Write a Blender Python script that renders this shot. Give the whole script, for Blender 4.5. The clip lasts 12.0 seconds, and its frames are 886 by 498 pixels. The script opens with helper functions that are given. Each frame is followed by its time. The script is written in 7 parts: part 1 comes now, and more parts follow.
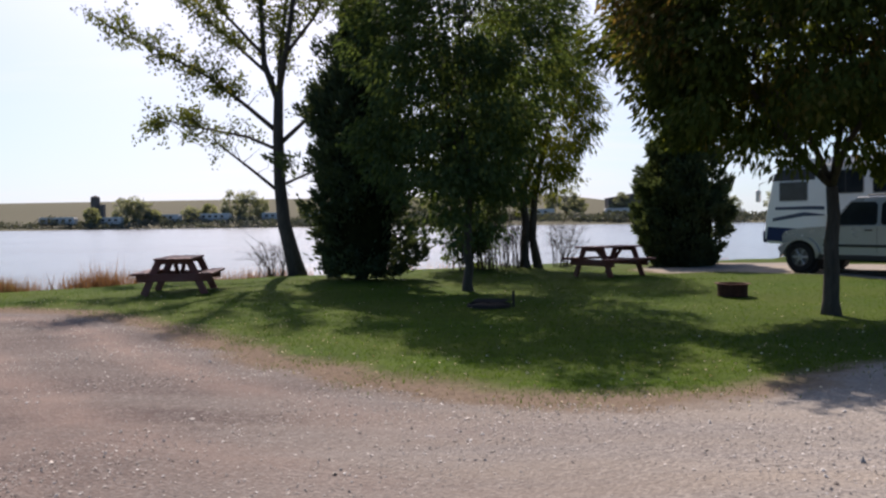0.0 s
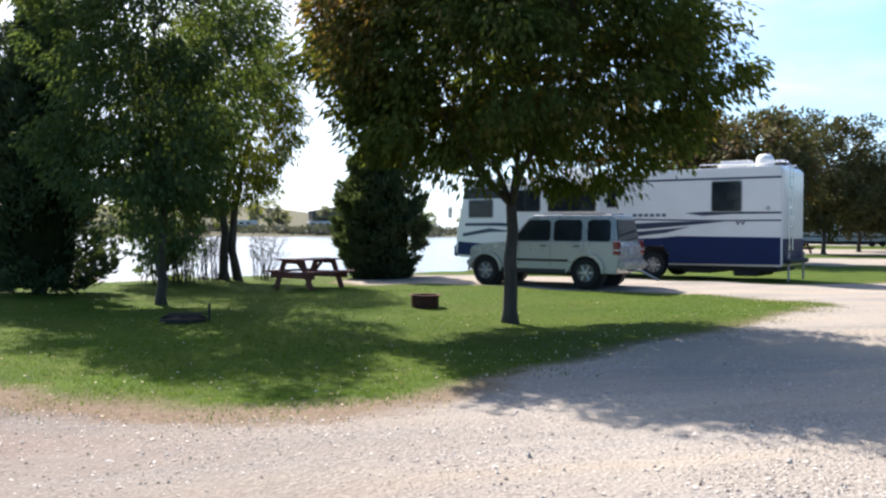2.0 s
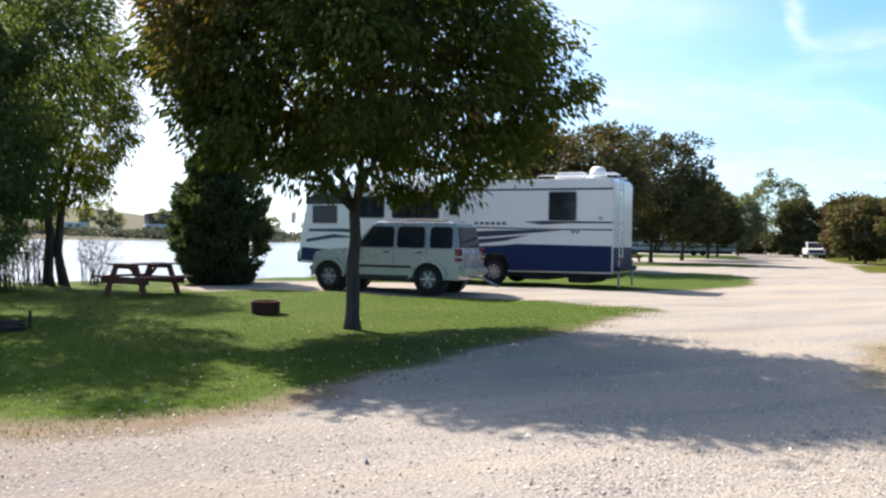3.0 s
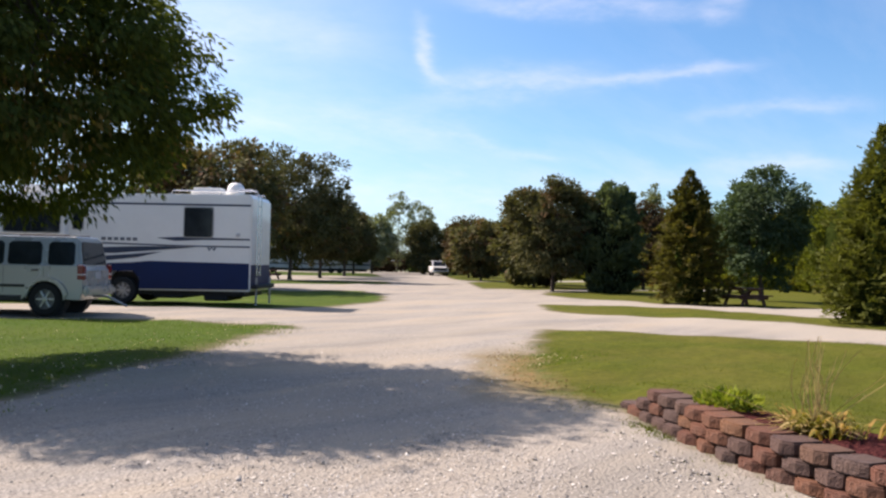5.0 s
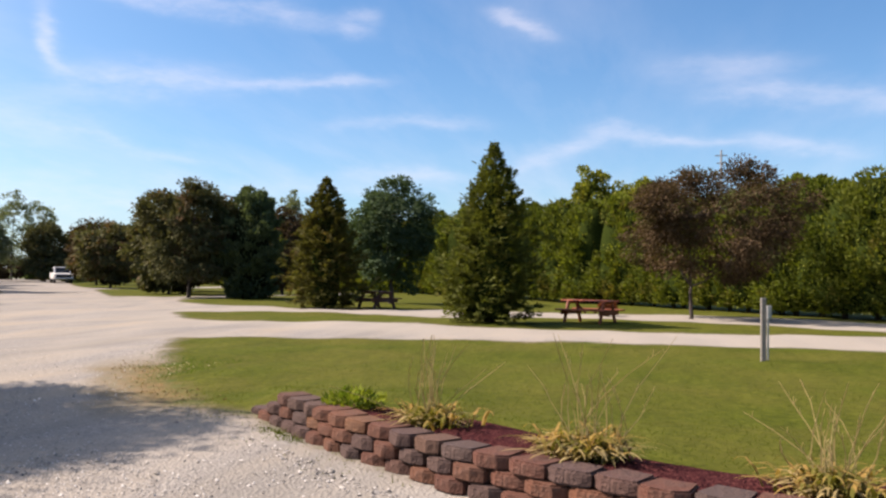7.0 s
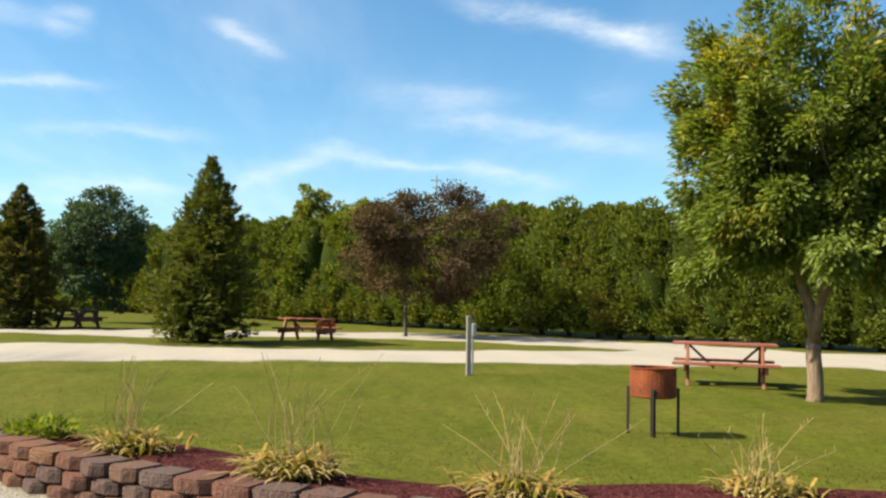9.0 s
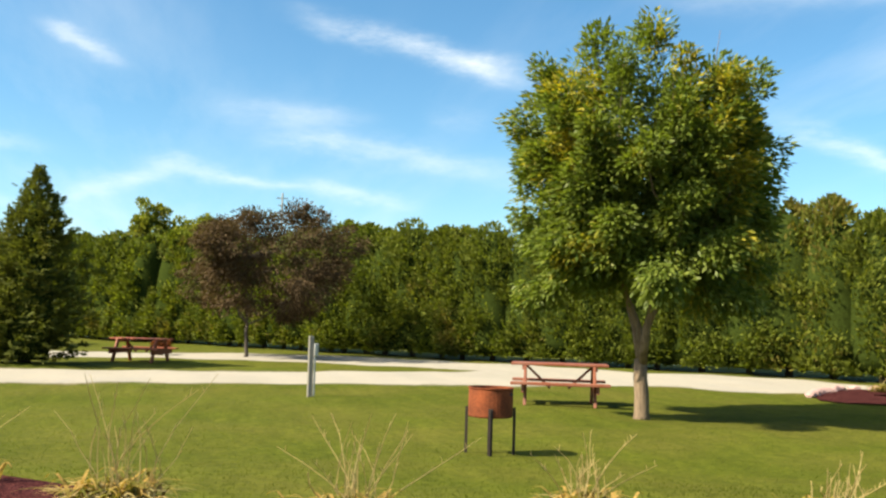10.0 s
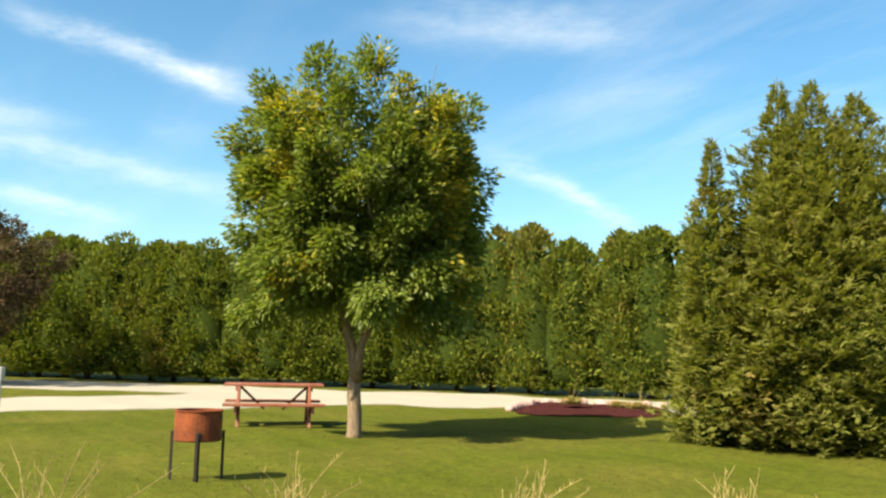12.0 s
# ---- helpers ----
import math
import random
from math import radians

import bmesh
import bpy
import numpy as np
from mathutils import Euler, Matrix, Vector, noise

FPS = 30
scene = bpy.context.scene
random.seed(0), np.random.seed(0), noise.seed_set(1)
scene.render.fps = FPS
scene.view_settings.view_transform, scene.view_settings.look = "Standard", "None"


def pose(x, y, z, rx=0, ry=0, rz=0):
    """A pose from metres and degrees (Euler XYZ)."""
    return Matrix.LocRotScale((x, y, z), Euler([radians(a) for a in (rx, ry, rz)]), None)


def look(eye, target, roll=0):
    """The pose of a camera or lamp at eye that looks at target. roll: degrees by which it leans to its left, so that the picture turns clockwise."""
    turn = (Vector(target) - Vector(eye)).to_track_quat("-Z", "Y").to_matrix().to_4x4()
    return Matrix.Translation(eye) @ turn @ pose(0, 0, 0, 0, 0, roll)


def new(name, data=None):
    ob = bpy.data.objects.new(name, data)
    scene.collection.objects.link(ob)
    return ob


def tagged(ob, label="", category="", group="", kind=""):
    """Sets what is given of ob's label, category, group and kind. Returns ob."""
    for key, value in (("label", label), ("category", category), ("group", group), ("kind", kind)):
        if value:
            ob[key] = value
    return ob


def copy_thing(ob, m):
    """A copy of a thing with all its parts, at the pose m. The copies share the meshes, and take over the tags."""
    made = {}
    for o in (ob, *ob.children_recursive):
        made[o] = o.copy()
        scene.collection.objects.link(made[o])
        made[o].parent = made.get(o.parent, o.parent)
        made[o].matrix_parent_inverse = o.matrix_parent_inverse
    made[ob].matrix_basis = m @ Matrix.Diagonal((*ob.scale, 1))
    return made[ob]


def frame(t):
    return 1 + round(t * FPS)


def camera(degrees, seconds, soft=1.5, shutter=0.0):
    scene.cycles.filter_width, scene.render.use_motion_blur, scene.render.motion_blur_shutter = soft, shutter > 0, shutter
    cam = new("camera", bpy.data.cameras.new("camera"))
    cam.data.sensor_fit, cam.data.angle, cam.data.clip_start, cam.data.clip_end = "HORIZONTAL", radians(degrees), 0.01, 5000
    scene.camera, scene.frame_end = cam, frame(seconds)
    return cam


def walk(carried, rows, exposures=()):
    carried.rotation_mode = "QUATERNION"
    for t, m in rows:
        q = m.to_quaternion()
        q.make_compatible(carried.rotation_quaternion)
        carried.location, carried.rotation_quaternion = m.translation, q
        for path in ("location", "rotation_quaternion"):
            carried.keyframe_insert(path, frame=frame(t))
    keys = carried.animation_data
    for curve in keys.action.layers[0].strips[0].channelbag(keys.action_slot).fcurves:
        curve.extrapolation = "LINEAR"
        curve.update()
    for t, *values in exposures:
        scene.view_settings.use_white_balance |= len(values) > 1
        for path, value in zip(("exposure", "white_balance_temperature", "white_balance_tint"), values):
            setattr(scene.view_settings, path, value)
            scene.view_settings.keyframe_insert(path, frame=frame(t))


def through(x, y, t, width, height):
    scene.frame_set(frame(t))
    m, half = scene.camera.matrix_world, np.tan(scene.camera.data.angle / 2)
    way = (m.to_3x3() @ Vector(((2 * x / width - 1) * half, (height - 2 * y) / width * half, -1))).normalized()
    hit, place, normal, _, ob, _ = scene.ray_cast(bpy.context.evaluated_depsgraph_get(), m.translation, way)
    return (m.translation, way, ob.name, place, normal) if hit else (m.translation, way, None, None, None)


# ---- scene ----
FOV = 53.76
cam = camera(FOV, 12.0, soft=2.4)
EYE, ARM = 1.5, 0.233


def held(yaw, pitch, roll):
    """A camera held at arm's length by someone who turns on the spot; yaw counts to the left of +y."""
    a, p = radians(yaw), radians(pitch)
    eye = Vector((-math.sin(a) * ARM, math.cos(a) * ARM, EYE))
    ahead = Vector((-math.sin(a) * math.cos(p), math.cos(a) * math.cos(p), math.sin(p)))
    return look(eye, eye + ahead, roll)


TURNS = [
    (0, 0.78, -1.93, -0.69),
    (0.5, -4.41, -1.75, -0.56),
    (1, -9.21, -1.61, -0.27),
    (1.5, -13.87, -1.43, 0.01),
    (2, -18.47, -1.19, 0.27),
    (2.5, -23.47, -0.98, 0.64),
    (4.5, -45.35, 0.56, 1.33),
    (5, -51.80, 0.94, 1.32),
    (5.5, -58.29, 1.28, 1.20),
    (6, -64.45, 1.52, 0.98),
    (6.5, -70.11, 1.62, 0.93),
    (7, -75.04, 1.75, 0.94),
    (8.8, -91.16, 2.90, 1.38),
    (9, -93.16, 3.29, 1.21),
    (9.5, -98.11, 4.07, 1.52),
    (10, -103.17, 4.88, 1.64),
    (10.5, -108.09, 5.54, 1.66),
    (11, -112.72, 5.97, 1.59),
    (11.5, -116.98, 6.34, 1.61),
    (12, -121.28, 6.62, 1.28),
]
EXPOSURES = [(0, 0.52, 6350, 26), (1, 1.04, 6350, 23), (2, 1.45, 6150, 19), (2.7, 1.42, 6200, 18), (4.5, 1.10, 6450, 24), (5.2, 1.04, 6480, 24), (6.2, 0.92, 6500, 24), (7, 0.95, 6520, 24), (9, 1.24, 6750, 8), (12, 1.5, 7200, 4)]
walk(cam, [(t, held(*turn)) for t, *turn in TURNS], EXPOSURES)

# ---- light ----
SUN_YAW, SUN_HEIGHT = 8.5, 42.0


def aim(yaw, height):
    """A unit vector at that yaw to the left of +y and that height, in degrees."""
    a, h = radians(yaw), radians(height)
    return Vector((-math.sin(a) * math.cos(h), math.cos(a) * math.cos(h), math.sin(h)))


world = bpy.data.worlds.new("sky")
scene.world = world
world.use_nodes = True


class Net:
    """Short-hand for building node trees."""

    def __init__(self, tree):
        self.tree = tree

    def add(self, kind):
        return self.tree.nodes.new(kind)

    def attribute(self, name):
        node = self.tree.nodes.new("ShaderNodeAttribute")
        node.attribute_name = name
        return node.outputs["Fac"]

    def link(self, a, b):
        self.tree.links.new(a, b)

    def put(self, socket, value):
        if isinstance(value, bpy.types.NodeSocket):
            self.link(value, socket)
        else:
            socket.default_value = value

    def math(self, op, a, b=0.0, c=0.0, clamp=False):
        n = self.tree.nodes.new("ShaderNodeMath")
        n.operation, n.use_clamp = op, clamp
        for s, v in zip(n.inputs, (a, b, c)):
            self.put(s, v)
        return n.outputs[0]

    def vec(self, op, a, b=(0, 0, 0)):
        n = self.tree.nodes.new("ShaderNodeVectorMath")
        n.operation = op
        self.put(n.inputs[0], a)
        self.put(n.inputs[1], b)
        return n.outputs["Value"] if op in ("DOT_PRODUCT", "LENGTH") else n.outputs[0]

    def mix(self, f, a, b, blend="MIX"):
        n = self.tree.nodes.new("ShaderNodeMix")
        n.data_type, n.blend_type = "RGBA", blend
        self.put(n.inputs[0], f)
        for s, v in ((n.inputs[6], a), (n.inputs[7], b)):
            self.put(s, v if isinstance(v, bpy.types.NodeSocket) else (*v[:3], 1))
        return n.outputs[2]

    def ramp(self, f, stops):
        n = self.tree.nodes.new("ShaderNodeValToRGB")
        while len(n.color_ramp.elements) < len(stops):
            n.color_ramp.elements.new(0.5)
        for e, (p, col) in zip(n.color_ramp.elements, stops):
            e.position, e.color = p, ((*col, 1) if isinstance(col, tuple) else (col, col, col, 1))
        self.put(n.inputs[0], f)
        return n.outputs[0]

    def noise(self, co, scale, detail=4.0, rough=0.55, out=0):
        n = self.tree.nodes.new("ShaderNodeTexNoise")
        n.inputs["Scale"].default_value, n.inputs["Detail"].default_value, n.inputs["Roughness"].default_value = scale, detail, rough
        if co is not None:
            self.link(co, n.inputs["Vector"])
        return n.outputs[out]

    def voronoi(self, co, scale, out="Distance", feature="F1"):
        n = self.tree.nodes.new("ShaderNodeTexVoronoi")
        n.feature = feature
        n.inputs["Scale"].default_value = scale
        self.link(co, n.inputs["Vector"])
        return n.outputs[out]

    def stretch(self, co, scale, turn=0.0, shift=(0, 0, 0)):
        n = self.tree.nodes.new("ShaderNodeMapping")
        n.inputs["Scale"].default_value, n.inputs["Rotation"].default_value = scale, (0, 0, radians(turn))
        n.inputs["Location"].default_value = shift
        self.link(co, n.inputs["Vector"])
        return n.outputs[0]


def sky():
    net = Net(world.node_tree)
    back = world.node_tree.nodes["Background"]
    tex = world.node_tree.nodes.new("ShaderNodeTexSky")
    tex.sky_type, tex.sun_disc = "NISHITA", False
    tex.sun_elevation, tex.sun_rotation = radians(SUN_HEIGHT), radians(-SUN_YAW)
    tex.air_density, tex.dust_density, tex.ozone_density = 1.0, 0.6, 2.0
    co = world.node_tree.nodes.new("ShaderNodeTexCoord").outputs["Generated"]
    sep = world.node_tree.nodes.new("ShaderNodeSeparateXYZ")
    net.link(co, sep.inputs[0])
    up = net.math("MAXIMUM", sep.outputs[2], 0.02)
    # thin cloud on a flat layer overhead
    flat = world.node_tree.nodes.new("ShaderNodeCombineXYZ")
    lift = net.math("ADD", up, 0.12)
    net.link(net.math("DIVIDE", sep.outputs[0], lift), flat.inputs[0])
    net.link(net.math("DIVIDE", sep.outputs[1], lift), flat.inputs[1])
    warp = net.vec("ADD", flat.outputs[0], net.vec("SCALE", net.noise(flat.outputs[0], 0.7, 3, 0.5, 1)))
    wisps = net.noise(net.stretch(flat.outputs[0], (0.55, 1.9, 1), -38), 1.1, 7, 0.62)
    patch = net.noise(net.stretch(flat.outputs[0], (0.5, 0.9, 1), -30, (3.1, 1.7, 0)), 0.6, 3, 0.5)
    cirrus = net.math("MULTIPLY", net.ramp(wisps, [(0.44, 0.0), (0.72, 1.0)]), net.ramp(patch, [(0.38, 0.04), (0.62, 1.0)]))
    # longer single streaks: middle, bearing along the sky, half length and half width, all in degrees
    fine = net.noise(net.stretch(co, (1, 1, 2.5)), 9, 6, 0.6)
    fibre = net.noise(net.stretch(co, (1.0, 1.0, 3.2), 0), 7, 7, 0.66)
    rough = net.math("MULTIPLY", net.math("SUBTRACT", fine, 0.5), 0.045)
    total = net.math("MULTIPLY", cirrus, net.ramp(up, [(0.40, 0.55), (0.75, 0.25)]))
    for yaw, height, lean, half, width, much in STREAKS:
        mid = aim(yaw, height)
        side = aim(yaw - 90, 0)
        above = side.cross(mid)
        along = side * math.cos(radians(lean)) + above * math.sin(radians(lean))
        across = mid.cross(along)
        u = net.vec("DOT_PRODUCT", co, tuple(along))
        v = net.math("ADD", net.vec("DOT_PRODUCT", co, tuple(across)), rough)
        front = net.math("GREATER_THAN", net.vec("DOT_PRODUCT", co, tuple(mid)), 0.3)
        a = net.math("POWER", net.math("DIVIDE", u, math.sin(radians(half))), 2.0)
        b = net.math("POWER", net.math("DIVIDE", v, math.sin(radians(width * 1.45))), 2.0)
        soft = net.math("EXPONENT", net.math("MULTIPLY", net.math("ADD", net.math("MULTIPLY", a, a), b), -1.0))
        grain = net.ramp(fibre, [(0.30, 0.10), (0.66, 1.0)])
        streak = net.math("MULTIPLY", net.math("MULTIPLY", soft, front), net.math("MULTIPLY", grain, much * 0.85))
        total = net.math("ADD", total, streak)
    haze = net.math("MULTIPLY", net.math("POWER", net.math("SUBTRACT", 1.0, up, clamp=True), 9.0), 0.36)
    glow = net.math("POWER", net.math("MAXIMUM", net.vec("DOT_PRODUCT", co, tuple(aim(SUN_YAW, SUN_HEIGHT))), 0.0), 5.0)
    low = net.math("MULTIPLY", net.math("MULTIPLY", haze, glow), 2.4)
    veil = net.math("ADD", net.math("MULTIPLY", glow, VEIL), net.math("ADD", haze, low))
    cover = net.math("MINIMUM", net.math("ADD", net.math("MULTIPLY", total, CLOUD), veil), 0.96)
    white = net.mix(glow, CLOUD_COLOUR, tuple(2.2 * c for c in CLOUD_COLOUR))
    net.link(net.mix(cover, net.mix(1.0, tex.outputs[0], SKY_TINT, "MULTIPLY"), white), back.inputs[0])
    back.inputs[1].default_value = SKY


SKY, CLOUD, VEIL = 0.071, 0.39, 1.40
SKY_TINT = (0.58, 0.98, 1.15)
CLOUD_COLOUR = (7.5, 7.6, 7.8)
STREAKS = [
    (-50.6, 13.6, -66, 2.4, 0.3, 1.0), (-56.4, 11.8, 3, 5.0, 0.74, 1.5), (-65.6, 12.1, 4, 5.3, 0.26, 1.1), (-60.8, 16.4, -4, 7.5, 0.37, 1.3), (-69.4, 16.2, 16, 1.3, 0.41, 1.1),
    (-55.8, 7.6, -11, 4.7, 0.3, 0.8), (-72.4, 9.7, 0, 5.0, 0.26, 0.9), (-82.5, 8.3, 18, 2.9, 0.41, 1.1), (-91.0, 8.8, -7, 6.2, 0.3, 1.0), (-80.0, 16.2, -16, 2.3, 0.30, 1.0),
    (-93.0, 13.1, -2, 4.6, 0.56, 0.8), (-94.3, 11.4, -8, 2.6, 0.41, 0.5), (-72.1, 6.6, -1, 4.8, 0.33, 0.8), (-101.3, 17.7, -14, 6.8, 0.43, 2.1),
    (-103.9, 13.3, 3, 1.9, 0.55, 0.5), (-99.6, 10.8, -7, 8.2, 0.48, 1.0), (-97.7, 8.3, -11, 3.9, 0.33, 0.7),
    (-126.2, 21.0, -3, 8.4, 0.92, 1.0), (-129.2, 10.4, -27, 4.9, 0.41, 1.8), (-134.6, 16.8, 14, 5.6, 0.67, 0.4), (-64, 5.5, 2, 9, 0.5, 0.5), (-44, 9.0, 2, 10, 1.5, 0.8), (-38, 14, 5, 9, 1.7, 0.7), (-50, 4.6, 0, 12, 1.1, 0.8),
]
sky()
sun = new("sun", bpy.data.lights.new("sun", "SUN"))
sun.data.energy, sun.data.angle, sun.data.color = 5.0, radians(0.55), (1.0, 0.90, 0.74)
sun.matrix_world = look(aim(SUN_YAW, SUN_HEIGHT) * 60, (0, 0, 0))

# ---- materials ----


def material(name):
    mat = bpy.data.materials.new(name)
    mat.use_nodes = True
    net = Net(mat.node_tree)
    return mat, net, mat.node_tree.nodes["Principled BSDF"]


def place(net, kind="Object"):
    return net.add("ShaderNodeTexCoord").outputs[kind]


def bump(net, shader, height, strength=0.3, distance=0.02):
    n = net.add("ShaderNodeBump")
    n.inputs["Strength"].default_value, n.inputs["Distance"].default_value = strength, distance
    net.link(height, n.inputs["Height"])
    net.link(n.outputs[0], shader.inputs["Normal"])


def plain(name, colour, rough=0.5, metal=0.0, vary=0.15, scale=6.0, coat=0.0, spec=0.5, grain=0.0):
    """Paint, plastic or metal with slight uneven wear."""
    mat, net, bsdf = material(name)
    co = place(net)
    big, small = net.noise(co, scale, 4), net.noise(co, scale * 9, 3)
    blend = net.math("ADD", net.math("MULTIPLY", big, 0.65), net.math("MULTIPLY", small, 0.35))
    lo, hi = tuple(c * (1 - vary) for c in colour), tuple(min(1, c * (1 + vary)) for c in colour)
    net.link(net.ramp(blend, [(0.3, lo), (0.7, hi)]), bsdf.inputs["Base Color"])
    net.link(net.math("MULTIPLY_ADD", big, 0.25, rough - 0.12, clamp=True), bsdf.inputs["Roughness"])
    bsdf.inputs["Metallic"].default_value = metal
    bsdf.inputs["Coat Weight"].default_value = coat
    bsdf.inputs["Specular IOR Level"].default_value = spec
    if grain:
        bump(net, bsdf, small, grain, 0.01)
    return mat


def timber(name, colour, worn=0.35):
    """Stained boards: grain along the length, weathered patches."""
    mat, net, bsdf = material(name)
    co = place(net)
    r = net.add("ShaderNodeObjectInfo").outputs["Random"]
    grain = net.noise(net.stretch(co, (1.5, 14, 14)), 3.0, 6, 0.6)
    patch = net.noise(co, 2.2, 4)
    base = net.ramp(grain, [(0.3, tuple(c * 0.55 for c in colour)), (0.7, colour)])
    grey = net.mix(net.math("MULTIPLY", net.ramp(patch, [(0.45, 0.0), (0.75, 1.0)]), worn), base, (0.30, 0.22, 0.17))
    tone = net.math("MULTIPLY_ADD", r, 0.3, 0.85)
    net.link(net.mix(1.0, grey, net.ramp(tone, [(0.0, 0.0), (1.0, 1.0)]), "MULTIPLY"), bsdf.inputs["Base Color"])
    bsdf.inputs["Roughness"].default_value = 0.62
    bump(net, bsdf, grain, 0.35, 0.004)
    return mat


def foliage(name, dark, light, autumn=None, much=0.0, through=0.3, patch_scale=0.55, gloss=0.75, shine=0.06, apart=0.0):
    """Leaves: tone leaf by leaf, turned patches clump by clump, light passing through."""
    mat, net, bsdf = material(name)
    geo = net.add("ShaderNodeNewGeometry")
    tree = net.add("ShaderNodeObjectInfo").outputs["Random"]
    r = geo.outputs["Random Per Island"]
    tone = net.math("ADD", net.math("MULTIPLY", r, 0.7), net.math("MULTIPLY", tree, 0.3))
    col = net.ramp(tone, [(0.0, dark), (0.55, tuple((a + b) / 2 for a, b in zip(dark, light))), (1.0, light)])
    if autumn:
        patch = net.noise(place(net), patch_scale, 3, 0.5)
        f = net.math("ADD", patch, net.math("MULTIPLY", net.math("SUBTRACT", r, 0.5), 0.18))
        f = net.math("ADD", f, net.math("MULTIPLY", net.math("SUBTRACT", tree, 0.5), apart))
        lo = 0.78 - 0.5 * much
        col = net.mix(net.ramp(f, [(lo, 0.0), (lo + 0.13, 1.0)]), col, autumn)
    net.link(col, bsdf.inputs["Base Color"])
    bsdf.inputs["Roughness"].default_value = gloss
    bsdf.inputs["Specular IOR Level"].default_value = shine
    trans = net.add("ShaderNodeBsdfTranslucent")
    net.link(net.mix(1.0, col, (1.25, 1.3, 0.6), "MULTIPLY"), trans.inputs[0])
    mixer = net.add("ShaderNodeMixShader")
    mixer.inputs[0].default_value = through
    net.link(bsdf.outputs[0], mixer.inputs[1])
    net.link(trans.outputs[0], mixer.inputs[2])
    net.link(mixer.outputs[0], mat.node_tree.nodes["Material Output"].inputs[0])
    return mat


def bark(name, colour):
    mat, net, bsdf = material(name)
    co = place(net)
    ridge = net.noise(net.stretch(co, (9, 9, 1.6)), 2.2, 6, 0.65)
    blot = net.noise(co, 1.8, 3)
    col = net.ramp(ridge, [(0.32, tuple(c * 0.4 for c in colour)), (0.68, colour)])
    net.link(net.mix(net.ramp(blot, [(0.5, 0.0), (0.75, 0.5)]), col, tuple(c * 1.35 for c in colour)), bsdf.inputs["Base Color"])
    bsdf.inputs["Roughness"].default_value = 0.9
    bump(net, bsdf, ridge, 0.8, 0.03)
    return mat


def land(name, grass):
    """Gravel, bare verge and mown grass on one sheet; 'edge' is the distance inside a lawn, in metres."""
    mat, net, bsdf = material(name)
    at = net.attribute("edge")
    lane = net.attribute("pale")
    co = place(net)
    wob = net.math("ADD", net.math("MULTIPLY", net.math("SUBTRACT", net.noise(co, 0.8, 4), 0.5), 1.1),
                   net.math("MULTIPLY", net.math("SUBTRACT", net.noise(co, 7, 3), 0.5), 0.35))
    d = net.math("ADD", at, wob)
    # gravel: stones of several sizes on packed limestone fines
    stone = net.voronoi(co, 38, "Color")
    grit = net.noise(co, 120, 2)
    sizes = net.voronoi(co, 34, "Distance")
    packed = net.noise(net.stretch(co, (0.5, 1.2, 1), 35), 0.5, 5, 0.6)
    tracks = net.noise(net.stretch(co, (0.12, 1.1, 1), 38), 1.1, 4, 0.6)
    sepc = net.add("ShaderNodeSeparateColor")
    net.link(stone, sepc.inputs[0])
    fine = net.ramp(grit, [(0.25, (0.186, 0.171, 0.148)), (0.75, (0.298, 0.281, 0.250))])
    peb = net.ramp(sepc.outputs[0], [(0.0, (0.129, 0.122, 0.120)), (0.55, (0.254, 0.243, 0.220)), (1.0, (0.350, 0.336, 0.306))])
    loose = net.ramp(packed, [(0.38, 0.10), (0.62, 0.65)])
    grav = net.mix(loose, fine, peb)
    grav = net.mix(net.ramp(tracks, [(0.40, 0.0), (0.66, 0.75)]), grav, (0.302, 0.270, 0.218))
    # broad worn and loose bands that follow the traffic
    bands = net.noise(net.stretch(co, (0.10, 0.85, 1), 38, (4.0, 2.0, 0)), 0.75, 5, 0.62)
    grav = net.mix(1.0, grav, net.ramp(bands, [(0.34, (0.80, 0.81, 0.82)), (0.50, (1.0, 1.0, 1.0)), (0.66, (1.12, 1.07, 0.99))]), "MULTIPLY")
    grav = net.mix(net.math("MULTIPLY", lane, 0.75), grav, (0.300, 0.274, 0.228))
    # bare brown earth where vehicles turn, away from the road
    sepp = net.add("ShaderNodeSeparateXYZ")
    net.link(co, sepp.inputs[0])
    off = net.math("ADD", net.math("MULTIPLY", sepp.outputs[0], -0.16), net.math("MULTIPLY_ADD", packed, 0.7, 0.25))
    earth = net.math("MULTIPLY", net.ramp(off, [(0.10, 0.0), (0.95, 1.0)]), net.ramp(tracks, [(0.30, 0.55), (0.62, 1.0)]))
    dirt = net.ramp(grit, [(0.25, (0.054, 0.043, 0.039)), (0.75, (0.124, 0.101, 0.092))])
    dirt = net.mix(net.ramp(sepc.outputs[1], [(0.35, 0.0), (0.8, 0.75)]), dirt, net.mix(1.0, peb, (0.60, 0.57, 0.57), "MULTIPLY"))
    grav = net.mix(earth, grav, dirt)
    # wheel tracks worn beside the turning place
    swing = net.math("ADD", at, net.math("MULTIPLY", net.math("SUBTRACT", net.noise(co, 0.6, 4), 0.5), 0.9))
    ruts = net.ramp(net.math("MULTIPLY_ADD", swing, 0.25, 1.0), [(0.20, 0.0), (0.34, 0.85), (0.44, 0.1), (0.58, 0.0), (0.72, 0.9), (0.84, 0.0)])
    west = net.ramp(net.math("MULTIPLY_ADD", sepp.outputs[0], 0.1, 0.6), [(0.30, 1.0), (0.72, 0.0)])
